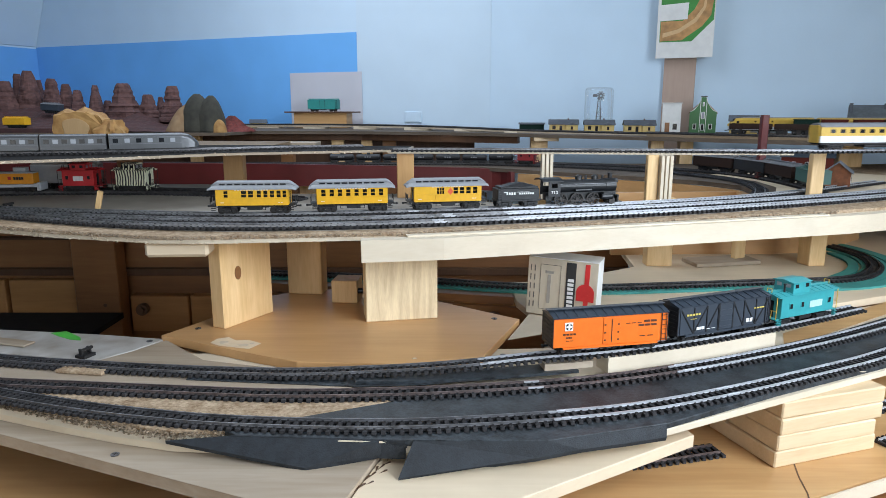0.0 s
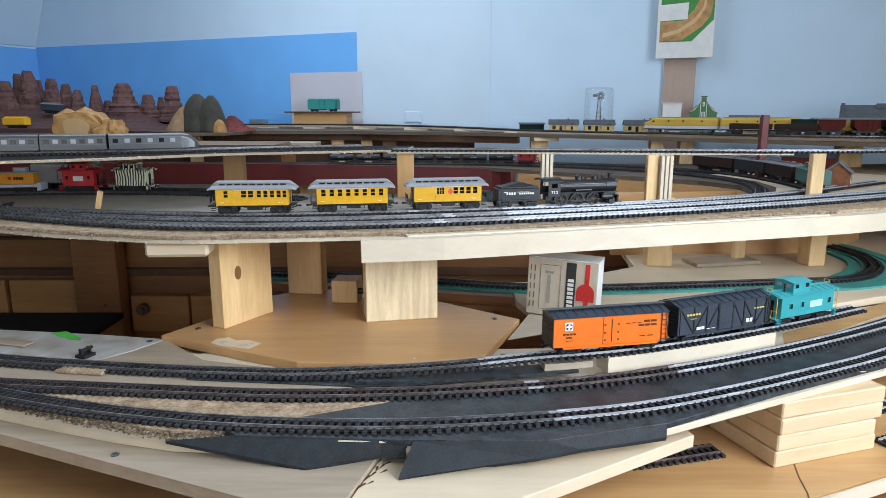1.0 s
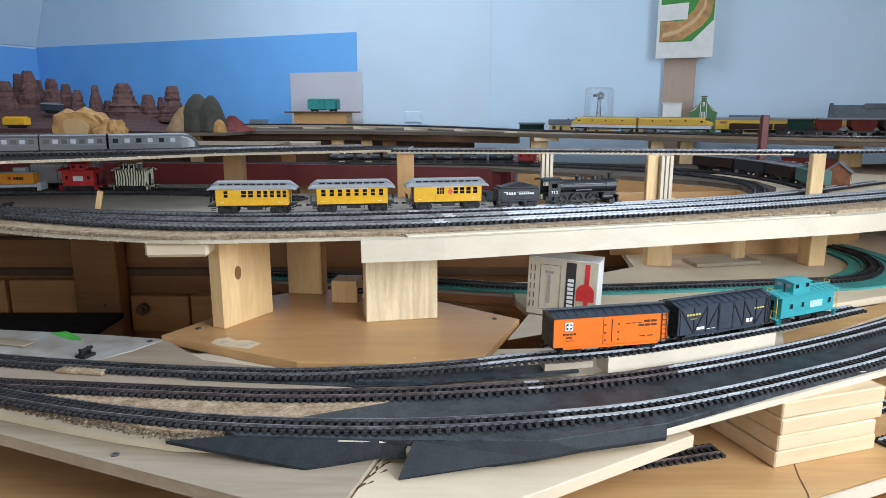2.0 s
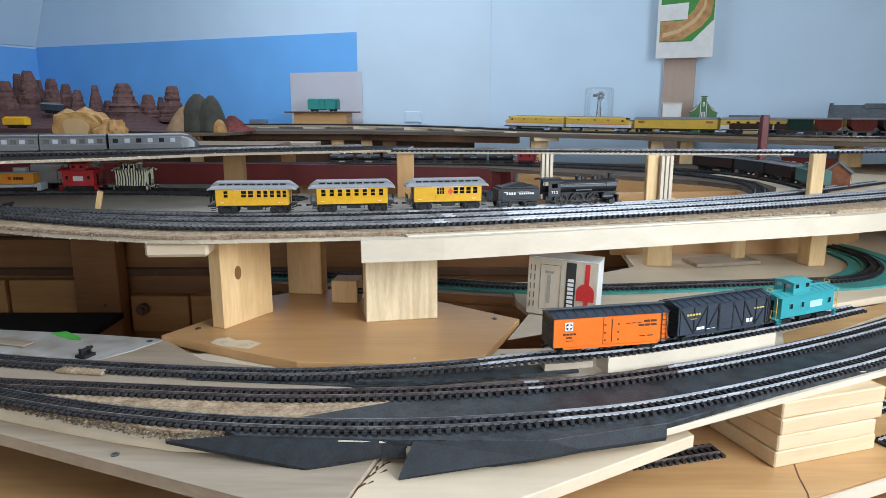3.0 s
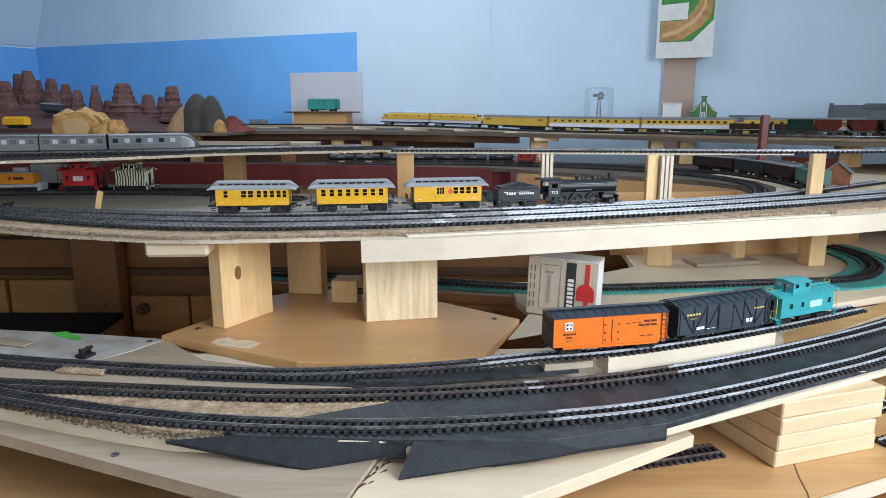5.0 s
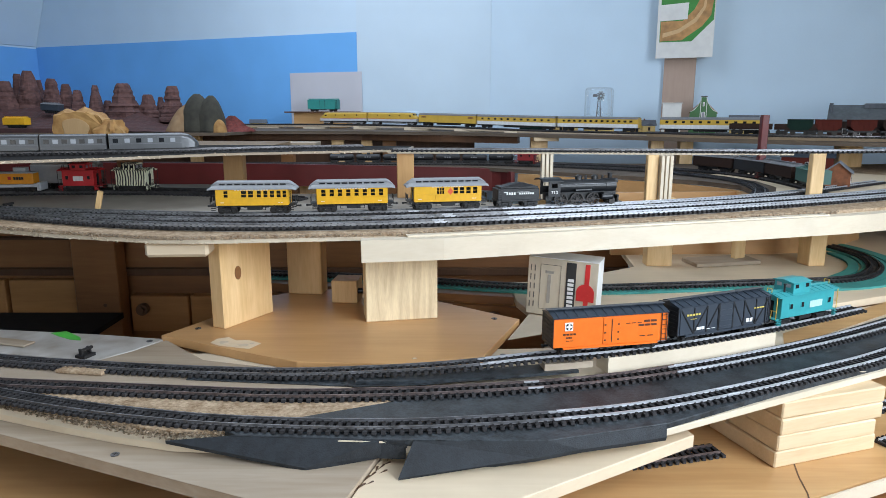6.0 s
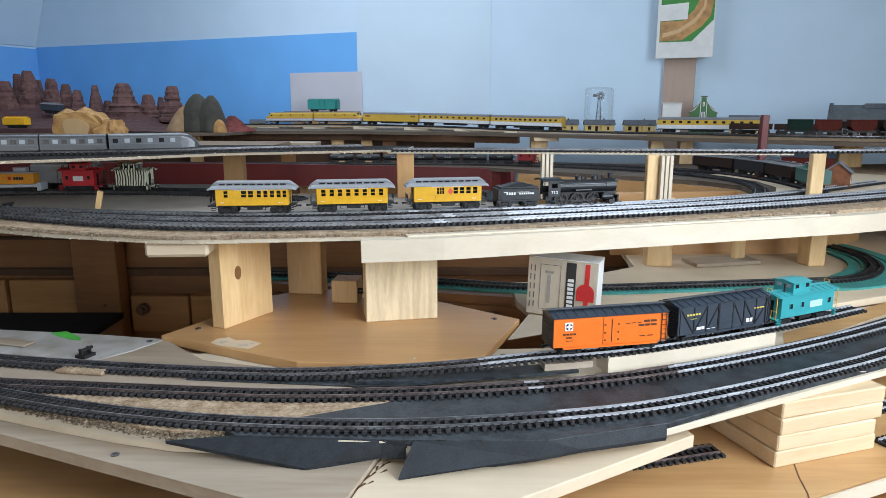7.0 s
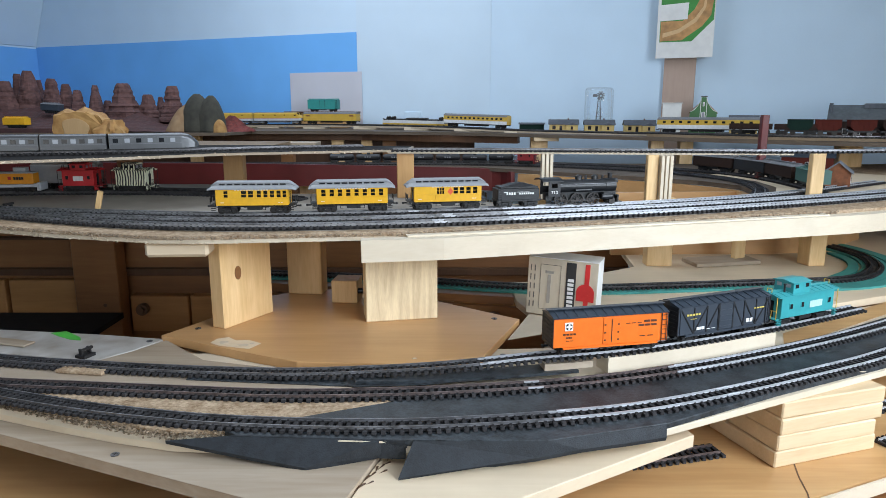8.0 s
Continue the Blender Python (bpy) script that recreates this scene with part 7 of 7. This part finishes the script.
def butte(name, label, x, y, z, r, h, mat, top=0.5, seed=0.0, rough=0.22, category="rock", squash=0.7, skirt=1.9):
    """A weathered rock tower: a scree skirt, steep fluted walls and a flat broken top."""
    bm = bmesh.new()
    seg, lev = 28, 22
    rings = []
    for j in range(lev + 1):
        t = j / lev
        k = skirt + (1.0 - skirt) * min(1, t / 0.35) if t < 0.35 else 1.0 + (top - 1.0) * ((t - 0.35) / 0.65) ** 1.2
        ring = []
        for i in range(seg):
            a = 2 * math.pi * i / seg
            n = noise.noise(Vector((math.cos(a) * 1.9 + seed, math.sin(a) * 1.9, t * 1.3 + seed))) + 0.5 * noise.noise(Vector((math.cos(a) * 5, math.sin(a) * 5 + seed, t * 2.4)))
            rr = r * k * (1 + rough * n) * (1 + 0.018 * math.sin(t * 23 + seed))
            ring.append(bm.verts.new((rr * math.cos(a), rr * squash * math.sin(a), h * t + (0.05 * h * n if j == lev else 0))))
        rings.append(ring)
    for a, b in zip(rings, rings[1:]):
        for i in range(seg):
            bm.faces.new((a[i], a[(i + 1) % seg], b[(i + 1) % seg], b[i]))
    bm.faces.new(rings[-1])
    bm.faces.new(rings[0][::-1])
    return solid(name, bm, mat, label, category, m=pose(x, y, z))


def rock_tower(i, x, y, z1, top, base):
    """A worn sandstone tower: a wide foot, stepped shoulders and a blunt top at height z1."""
    bm = bmesh.new()
    z0 = Z_TOP + 0.03
    h = z1 - z0
    seg, lev = 26, 34
    rings = []
    for j in range(lev + 1):
        t = j / lev
        step = base * 1.35 + (base - base * 1.35) * min(1, t / 0.4) if t < 0.4 else base + (top - base) * ((t - 0.4) / 0.6) ** 0.8
        step *= 1.03 if (t * 5.3 + i * 0.37) % 1.0 < 0.45 else 0.98
        r = step * (1.0 if t < 0.93 else 1 - 2.6 * (t - 0.93))
        ring = []
        for k in range(seg):
            a = 2 * math.pi * k / seg
            q = Vector((math.cos(a), math.sin(a), 0))
            n = noise.noise(q * 1.3 + Vector((i * 3.7, 0, t * 1.6))) * 0.26 + noise.noise(q * 4 + Vector((i, 2.0, t * 5))) * 0.13 + noise.noise(Vector((i * 1.9, 7.0, t * 13))) * 0.09
            ring.append(bm.verts.new((r * (1 + n) * q.x, r * 0.8 * (1 + n) * q.y, h * t + (0.006 * n if j == lev else 0))))
        rings.append(ring)
    for a, b in zip(rings, rings[1:]):
        for k in range(seg):
            bm.faces.new((a[k], a[(k + 1) % seg], b[(k + 1) % seg], b[k]))
    bm.faces.new(rings[-1])
    bm.faces.new(rings[0][::-1])
    solid("rock_tower", bm, ROCK_TOWER, "reddish brown carved rock tower with blunt top", "rock", "rock towers", m=pose(x, y, z0, 0, 0, i * 40))


ROCK_TOWER = material("tower_rock", (0.125, 0.062, 0.055), 0.9, vary=0.4, scale=60, bump=0.9, bump_scale=140, stretch=(1, 1, 2.2), second=(0.06, 0.028, 0.027))
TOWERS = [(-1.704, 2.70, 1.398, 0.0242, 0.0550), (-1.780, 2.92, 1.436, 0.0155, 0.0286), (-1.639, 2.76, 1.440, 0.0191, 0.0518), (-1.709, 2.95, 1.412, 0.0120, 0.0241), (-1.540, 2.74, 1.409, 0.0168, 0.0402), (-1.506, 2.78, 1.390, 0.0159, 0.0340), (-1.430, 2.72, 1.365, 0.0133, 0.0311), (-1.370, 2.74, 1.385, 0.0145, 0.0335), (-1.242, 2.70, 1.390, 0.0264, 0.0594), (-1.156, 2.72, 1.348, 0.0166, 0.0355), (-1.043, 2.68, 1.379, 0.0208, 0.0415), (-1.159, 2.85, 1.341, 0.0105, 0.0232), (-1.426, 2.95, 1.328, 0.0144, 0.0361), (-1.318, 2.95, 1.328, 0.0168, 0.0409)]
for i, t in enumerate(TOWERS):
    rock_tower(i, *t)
bm = bmesh.new()
bmesh.ops.create_grid(bm, x_segments=120, y_segments=44, size=1)
for v in bm.verts:
    x, y = -1.50 + v.co.x * 0.62, 2.70 + v.co.y * 0.34
    n = noise.noise(Vector((x * 9, y * 9, 0.4))) + 0.6 * noise.noise(Vector((x * 24, y * 24, 2))) + 0.35 * noise.noise(Vector((x * 60, y * 60, 5)))
    back = min(1, max(0, (y - 2.37) / 0.30))
    side = min(1, max(0, (-0.93 - x) / 0.25))
    v.co = Vector((x, y, Z_TOP + 0.0005 + side * (0.010 + back * 0.040 + back * max(0, min(0.02, (-1.2 - x) * 0.06)) + (0.4 + 0.6 * back) * 0.017 * n)))
solid("rocky_ground", bm, ROCK_RED, "dark red rocky ground round the rock towers", "rocky ground")
def hump(name, label, x, y, rx, ry, h, mat, seed, category="rock", power=2.3, lean=0.0):
    """A smooth weathered hump with a rounded head."""
    bm = bmesh.new()
    seg, lev = 32, 18
    rings = []
    for j in range(lev):
        t = j / (lev - 0.6)
        k = (1 - t ** power) ** 0.62
        ring = []
        for i in range(seg):
            a = 2 * math.pi * i / seg
            n = 1 + 0.10 * noise.noise(Vector((math.cos(a) * 1.6 + seed, math.sin(a) * 1.6, t * 2))) + 0.04 * noise.noise(Vector((math.cos(a) * 6 + seed, math.sin(a) * 6, t * 7)))
            ring.append(bm.verts.new((rx * k * n * math.cos(a) + lean * t, ry * k * n * math.sin(a), h * t)))
        rings.append(ring)
    for a, b in zip(rings, rings[1:]):
        for i in range(seg):
            bm.faces.new((a[i], a[(i + 1) % seg], b[(i + 1) % seg], b[i]))
    bm.faces.new(rings[-1])
    bm.faces.new(rings[0][::-1])
    return solid(name, bm, mat, label, category, m=pose(x, y, Z_TOP + 0.0002), smooth=True)


hump("twin_rock", "dark grey-green twin-peaked rock", -0.858, 2.42, 0.056, 0.045, 0.134, ROCK_GREY, 4.2)
hump("twin_rock", "dark grey-green rock peak beside another", -0.806, 2.41, 0.047, 0.045, 0.128, ROCK_GREY, 7.9)
hump("tan_rock", "smooth tan sandstone ridge", -0.925, 2.43, 0.055, 0.05, 0.098, ROCK_TAN, 1.5, power=1.4, lean=0.030)
hump("tan_rock", "small ochre foot of the twin rock", -0.772, 2.38, 0.024, 0.02, 0.045, ROCK_OCHRE, 3.5)
butte("red_scree", "small dark red scree heap", -0.765, 2.50, Z_TOP, 0.05, 0.055, paint("scree_red", (0.16, 0.035, 0.03), 0.9, vary=0.4), 0.2, 11.0, 0.4, skirt=1.8)
log = thing("bark_log", "ochre log end with rough bark and a sawn face", "log", pose(-0.797, 1.52, Z_SHELF + 0.037, 0, 0, 12))
bm = bmesh.new()
secs = []
for j in range(13):
    t = j / 12
    y = -0.035 + 0.07 * t
    k = 0.90 + 0.10 * math.sin(math.pi * t)
    secs.append([(0.057 * k * math.cos(a) * (1 + 0.22 * noise.noise(Vector((math.cos(a) * 2.4, math.sin(a) * 2.4, 3 + t)))), y + 0.006 * noise.noise(Vector((a * 2, t * 3, 9))), 0.036 * k * math.copysign(abs(math.sin(a)) ** 0.7, math.sin(a)) * (1 + 0.22 * noise.noise(Vector((math.cos(a) * 3, math.sin(a) * 3, 8 + t * 2))) + 0.12 * noise.noise(Vector((math.cos(a) * 11, math.sin(a) * 11, t * 6))))) for a in [2 * math.pi * i / 40 for i in range(40)]])
loft(bm, secs)
part("bark", bm, ROCK_OCHRE, log)
bm = bmesh.new()
secs = [[(-0.004 + 0.026 * q * math.cos(a) * (1 + 0.15 * math.sin(3 * a + 1)), yy, -0.006 + 0.026 * q * math.sin(a) * (1 + 0.10 * math.cos(2 * a))) for a in [2 * math.pi * i / 24 for i in range(24)]] for q, yy in ((1.0, -0.03), (1.0, -0.0375), (0.93, -0.0382))]
loft(bm, secs)
part("sawn_face", bm, wood("sawn_log_face", (0.44, 0.29, 0.14), (0.34, 0.20, 0.09), "z", 0.7, 30, 0.5), log, "smooth tan sawn face")
butte("bark_lump", "broken piece of ochre bark", -0.728, 1.515, Z_SHELF, 0.044, 0.050, ROCK_OCHRE, 0.45, 5.7, 0.9, skirt=1.0)
butte("grey_stone", "small grey stone beside the bark", -0.672, 1.50, Z_SHELF, 0.022, 0.020, ROCK_GREY, 0.5, 2.9, 0.3, skirt=1.2)
butte("pebble", "small white pebble on the shelf", -0.632, 1.50, Z_SHELF, 0.009, 0.022, CARD_WHITE, 0.6, 8.8, 0.2, skirt=1.1)
board("bark_shelf", [(-1.6, 1.43), (-0.36, 1.455), (-0.36, 1.62), (-1.6, 1.62)], Z_SHELF - 0.0085, Z_SHELF - 0.0002, PLY_DARK, "plywood strip behind the silver train's shelf", "shelf")
post("shelf_post", "pine post under the rear shelf strip", -0.9, 1.56, 0.03, 0.03, 0.0, Z_SHELF - 0.0088)
post("shelf_post", "pine post under the rear shelf strip", -0.48, 1.56, 0.03, 0.03, 0.0, Z_SHELF - 0.0088)
ore = boxcar("ore_car", "small yellow wagon before the rocks", pose(-1.458, 2.36, Z_TOP + 0.016, 0, 0, -4), YELLOW, YELLOW, YELLOW, L=0.075, H=0.035, simple=True)
boxcar("mine_wagon", "dark blue wagon on the rocky slope", pose(-1.445, 2.56, Z_TOP + 0.063, 0, 3, -6), GREY_BLUE, GREY_BLUE, GREY_ROOF, L=0.066, H=0.036, simple=True)
board("wagon_plinth", [(-1.60, 2.33), (-1.25, 2.33), (-1.25, 2.42), (-1.60, 2.42)], Z_TOP + 0.0004, Z_TOP + 0.0158, ROCK_RED, "rocky ledge carrying the small wagon", "ledge")

# ---- screws, knots and crumbs ----
SCREW = material("screw_steel", (0.18, 0.18, 0.19), 0.4, 0.9)
for x, y, z in ((-0.318, 0.603, Z_LEDGE), (-0.395, 0.869, 0.9912), (-0.342, 0.905, Z_PLATE), (0.075, 0.80, Z_PLATE), (0.075, 0.95, Z_PLATE), (0.19, 0.64, Z_LEDGE)):
    sc_ = thing("screw", "dark countersunk screw head in the board", "screw", pose(x, y, z + 0.0002), "screws")
    bm = bmesh.new()
    cyl(bm, (0, 0, 0.0004), 0.0042, 0.0008, "z", 16)
    part("head", bm, SCREW, sc_)
    bm = bmesh.new()
    box(bm, -0.0028, 0.0028, -0.0005, 0.0005, 0.0007, 0.0010)
    box(bm, -0.0005, 0.0005, -0.0028, 0.0028, 0.0007, 0.0010)
    part("slot", bm, TRUCK_BLACK, sc_)
rnd = random.Random(5)


def chips(name, label, mat, line, repeat, low, high, flat, dy, z, dz):
    """Loose torn chips scattered along a line: one joined mesh."""
    verts, faces = [], []
    for p in line * repeat:
        a, b, c = rnd.uniform(low, high) * flat, rnd.uniform(low, high) * 0.7, rnd.uniform(low, high) * 0.5
        m = pose(p.x + rnd.uniform(-0.003, 0.003), p.y + rnd.uniform(*dy), z + rnd.uniform(*dz), rnd.uniform(-25, 25), rnd.uniform(-25, 25), rnd.uniform(0, 180))
        k = len(verts)
        verts += [tuple(m @ Vector((sx * a, sy * b, sz * c))) for sz in (-1, 1) for sx, sy in ((-1, -1), (1, -0.7), (0.8, 1), (-0.9, 0.8))]
        faces += [tuple(k + q for q in f) for f in ((3, 2, 1, 0), (4, 5, 6, 7), (0, 1, 5, 4), (1, 2, 6, 5), (2, 3, 7, 6), (3, 0, 4, 7))]
    me = bpy.data.meshes.new(name)
    me.from_pydata(verts, [], faces)
    me.materials.append(mat)
    return tagged(new(name, me), label, "splinters", kind="stuff")


chips("splinters", "loose wood splinters along the broken chipboard edge", material("dark_chips", (0.27, 0.20, 0.13), 0.9, vary=0.4, scale=300, bump=0.6), along([(-0.60, 0.705), (-0.47, 0.676), (-0.399, 0.650), (-0.33, 0.627), (-0.266, 0.610), (-0.215, 0.612)], 0.002), 4, 0.0005, 0.0016, 1.3, (-0.004, 0.004), Z_FRONT + 0.001, (-0.002, 0.004))
chips("splinters", "torn chips along the deck's chipboard edge", material("torn_chips", (0.44, 0.34, 0.24), 0.85, vary=0.4, scale=300, bump=0.6), along([(-0.8, 1.018), (-0.622, 0.936), (-0.522, 0.900), (-0.368, 0.859), (-0.30, 0.860), (-0.211, 0.870), (-0.064, 0.888), (0.051, 0.913), (0.217, 0.960), (0.35, 0.995), (0.636, 1.08)], 0.0025), 5, 0.0004, 0.0011, 1.6, (-0.001, 0.005), Z_DECK - 0.0018, (-0.0028, 0.0018))
chips("splinters", "white torn fibres along the deck's underlayer", PINE_PALE, along([(-0.8, 1.022), (-0.622, 0.940), (-0.522, 0.904), (-0.368, 0.863), (-0.30, 0.864), (-0.211, 0.874), (-0.10, 0.888)], 0.005), 2, 0.0005, 0.0012, 2.0, (-0.001, 0.001), Z_DECK - 0.0085, (-0.002, 0.001))
chips("splinters", "pale splinters on the silver train shelf edge", PLY_PALE, along([(-0.9, 0.885), (-0.658, 1.012), (-0.523, 1.081), (-0.378, 1.19), (-0.19, 1.252), (-0.069, 1.29)], 0.006), 1, 0.0006, 0.0018, 2.6, (-0.001, 0.004), Z_SHELF - 0.001, (-0.003, 0.0005))
kn = solid("wood_knot", prism_bm([(0.006 * math.cos(a * 0.3927), 0.010 * math.sin(a * 0.3927)) for a in range(16)], 0, 0.0004), BROWN_WOOD, "dark knot in the pine plank", "knot")
kn.matrix_basis = pose(-0.2905, 0.9495, 1.084, 0, 0, 60.5) @ pose(-0.018, -0.0122, -0.012, 90, 0, 0)

# ---- the moving trains ----
def stream_car(name, label, L, kind):
    """A streamlined coach or diesel unit, nose towards +x."""
    c = thing(name, label, "diesel engine" if kind == "diesel" else "passenger coach", None, "yellow passenger train")
    h = L / 2
    w = 0.0165
    z1 = 0.046 if kind != "diesel" else 0.045
    zb = 0.026
    bm = bmesh.new()
    if kind == "diesel":
        secs = [hull(-h, w, zb - 0.004, z1, 0.006), hull(h - 0.034, w, zb - 0.004, z1, 0.006), hull(h - 0.022, w, zb - 0.004, z1 - 0.001, 0.007), hull(h - 0.016, w * 0.97, zb - 0.004, z1 - 0.010, 0.006), hull(h - 0.006, w * 0.85, zb - 0.004, z1 - 0.013, 0.006), hull(h, w * 0.55, zb - 0.003, z1 - 0.017, 0.001)]
        loft(bm, secs)
        body = part("upper_body", bm, YELLOW_S, c)
        part("lower_body", box_bm(-h, h - 0.004, -w, w, 0.0125, zb - 0.004), DIESEL_SILVER, c)
        part("roof_panel", box_bm(-h + 0.003, h - 0.04, -0.008, 0.008, z1, z1 + 0.0015, bevel=0.0005), SILVER_ROOF, c)
        for s in (-1, 1):
            part("windscreen", box_bm(h - 0.0225, h - 0.0165, s * 0.009 - 0.004, s * 0.009 + 0.004, z1 - 0.0085, z1 - 0.0025), GLASS_DARK, c)
            part("side_window", box_bm(h - 0.034, h - 0.027, s * w - 0.0004, s * w + 0.0004, z1 - 0.014, z1 - 0.009), GLASS_DARK, c)
            part("red_line", box_bm(-h, h - 0.012, s * w - 0.0003, s * w + 0.0003, zb - 0.0045, zb - 0.0036), RED, c)
            for x in (-0.3, -0.05, 0.15):
                bm = bmesh.new()
                cyl(bm, (x * L, s * w, zb + 0.009), 0.0026, 0.0006, "y", 14)
                part("porthole", bm, GLASS_DARK, c)
        tm = SILVER_TRUCK
    else:
        secs = [hull(-h, w, zb - 0.002, z1 - 0.0065, 0.001), hull(h, w, zb - 0.002, z1 - 0.0065, 0.001)]
        loft(bm, secs)
        body = part("upper_body", bm, YELLOW_S, c)
        bm = bmesh.new()
        tail = [hull(-h, w * 0.9, z1 - 0.0075, z1 - 0.001, 0.006), hull(-h + 0.006, w + 0.0004, z1 - 0.0075, z1, 0.006)] if kind == "last" else [hull(-h, w + 0.0004, z1 - 0.0075, z1, 0.006)]
        loft(bm, tail + [hull(h, w + 0.0004, z1 - 0.0075, z1, 0.006)])
        part("roof", bm, GREY_ROOF, c)
        part("lower_body", box_bm(-h, h, -w, w, 0.0125, zb - 0.002), LOWER_WHITE if kind != "baggage" else YELLOW_S, c)
        if kind == "last":
            part("tail_panel", box_bm(-h - 0.002, -h, -w + 0.003, w - 0.003, 0.012, z1 - 0.004, bevel=0.0008), YELLOW_S, c)
        n = {"baggage": 2, "coach": 11, "last": 13}[kind]
        for s in (-1, 1):
            for k in range(n):
                x = -h + 0.022 + (L - 0.044) * k / (n - 1)
                ww = 0.010 if kind == "baggage" else 0.0045
                part("window_pane", box_bm(x - ww, x + ww, s * w - 0.0004, s * w + 0.0004, zb + 0.003, zb + 0.009), BROWN_WOOD if kind == "baggage" else GLASS_DARK, c)
        tm = None
    part("belly", box_bm(-h + 0.003, h - 0.003, -w + 0.002, w - 0.002, 0.0095, 0.0124), TRUCK_BLACK, c)
    part("tank_box", box_bm(-0.045, 0.045, -w + 0.003, w - 0.003, 0.0045, 0.0094, bevel=0.001), tm or TRUCK_BLACK, c)
    for s in (-1, 1):
        truck(c, s * (h - 0.032), 0.024, 0.0055, tm)
        coupler(c, s * h, s)
    return c


LENGTHS = (0.218, 0.221, 0.247, 0.302, 0.268)
UNITS = [stream_car("diesel_engine", "yellow streamlined diesel engine leading the train", LENGTHS[0], "diesel"),
         stream_car("diesel_engine", "second yellow diesel engine, coupled backwards", LENGTHS[1], "diesel"),
         stream_car("baggage_car", "yellow baggage car with grey roof", LENGTHS[2], "baggage"),
         stream_car("passenger_coach", "yellow and white coach with a row of windows", LENGTHS[3], "coach"),
         stream_car("passenger_coach", "yellow coach with rounded yellow tail", LENGTHS[4], "last")]
LEFT_CAR = stream_car("passenger_coach", "yellow and white coach standing alone on the main track", 0.29, "coach")
PASSING = stream_car("passenger_coach", "yellow and white coach leaving on the shelf track", 0.26, "last")

TOP_FINE = smooth_line([Vector(p) for p in TOP3], 0.004)
S_ZERO = min(range(len(TOP_FINE)), key=lambda i: (TOP_FINE[i].to_2d() - Vector((0.95, 1.876))).length) * 0.004
HEAD = ((0.0, 0.166), (1.0, 0.410), (2.0, 0.654), (2.8, 0.845), (3.5, 1.024), (4.5, 1.300), (6.0, 1.722), (7.0, 1.975), (7.5, 2.104), (8.0, 2.255))


def interp(rows, t):
    for (t0, a), (t1, b) in zip(rows, rows[1:]):
        if t <= t1:
            return a + (b - a) * (t - t0) / (t1 - t0)
    return rows[-1][1]


def top_pose(s, L):
    """A car whose front end is s metres along the main track, standing on both its trucks."""
    def at(q):
        f = min(max((q + S_ZERO) / 0.004, 0), len(TOP_FINE) - 1.01)
        i = int(f)
        return TOP_FINE[i].lerp(TOP_FINE[i + 1], f - i) + Vector((0, 0, 0.0062))
    a, b = at(s - 0.032), at(s - L + 0.032)
    d = a - b
    mid = b.lerp(a, 0.5)
    return Matrix.Translation(mid) @ Matrix.Rotation(math.atan2(d.y, d.x), 4, "Z") @ Matrix.Rotation(-math.atan2(d.z, d.to_2d().length), 4, "Y")


def motions():
    times = [k * 0.2 for k in range(41)]
    starts = [sum(LENGTHS[:k]) + 0.009 * k for k in range(5)]
    # the fourth vehicle derails and falls over, the fifth runs up against it and stops
    slow = lambda t: t if t <= 7.66 else 7.66 + 0.09 * (1 - math.exp(-(t - 7.66) / 0.06))
    # time, roll, and the body's centre beside and above the track
    tumble = ((0.0, 0, 0.0, 0.024), (7.3, 0, 0.0, 0.024), (7.4, 4, -0.001, 0.0245), (7.5, 13, -0.004, 0.026), (7.6, 28, -0.010, 0.0275), (7.7, 58, -0.024, 0.0255), (7.8, 94, -0.040, 0.0175), (7.9, 142, -0.052, 0.012), (8.0, 176, -0.057, 0.006))
    fall = sorted(times + [7.3, 7.5, 7.7, 7.9])
    for k, unit in enumerate(UNITS):
        rows = []
        for t in (fall if k == 3 else times):
            tt = slow(t) if k >= 3 else t
            m = top_pose(interp(HEAD, tt) - starts[k], LENGTHS[k])
            if k == 1:
                m = m @ Matrix.Rotation(math.pi, 4, "Z")
            if k == 3:
                a, dy, dz = (interp([(r[0], r[q]) for r in tumble], t) for q in (1, 2, 3))
                m = m @ pose(0, dy, dz) @ pose(0, 0, 0, a) @ pose(0, 0, -0.024)
            rows.append((t, m))
        walk(unit, rows)
    rows = []
    for t in times:
        s = interp(HEAD, t) - sum(LENGTHS) - 0.009 * 5 - 0.020
        rows.append((t, top_pose(min(s, 0.350) if t < 6 else 0.368 if t > 6.1 else 0.360, 0.29)))
    walk(LEFT_CAR, rows)
    shelf = [(0.606, 1.190), (0.80, 1.205), (1.1, 1.26), (1.5, 1.38), (1.9, 1.56)]
    rows = []
    for t in times:
        s = min(0.035 + 0.24 * t, 0.80) + 0.13
        rows.append((t, path_pose(shelf, s, Z_SHELF + 0.0059)))
    walk(PASSING, rows)
    # the standing wagons and the shed are nudged along once
    for ob, shift in [(h, 0.016) for h in HOPPERS] + [(shed, 0.058)]:
        base = ob.matrix_basis.copy()
        off = Matrix.Translation((shift, 0.0, 0.0))
        walk(ob, [(0.0, off @ base), (0.75, off @ base), (1.35, base), (8.0, base)])


motions()
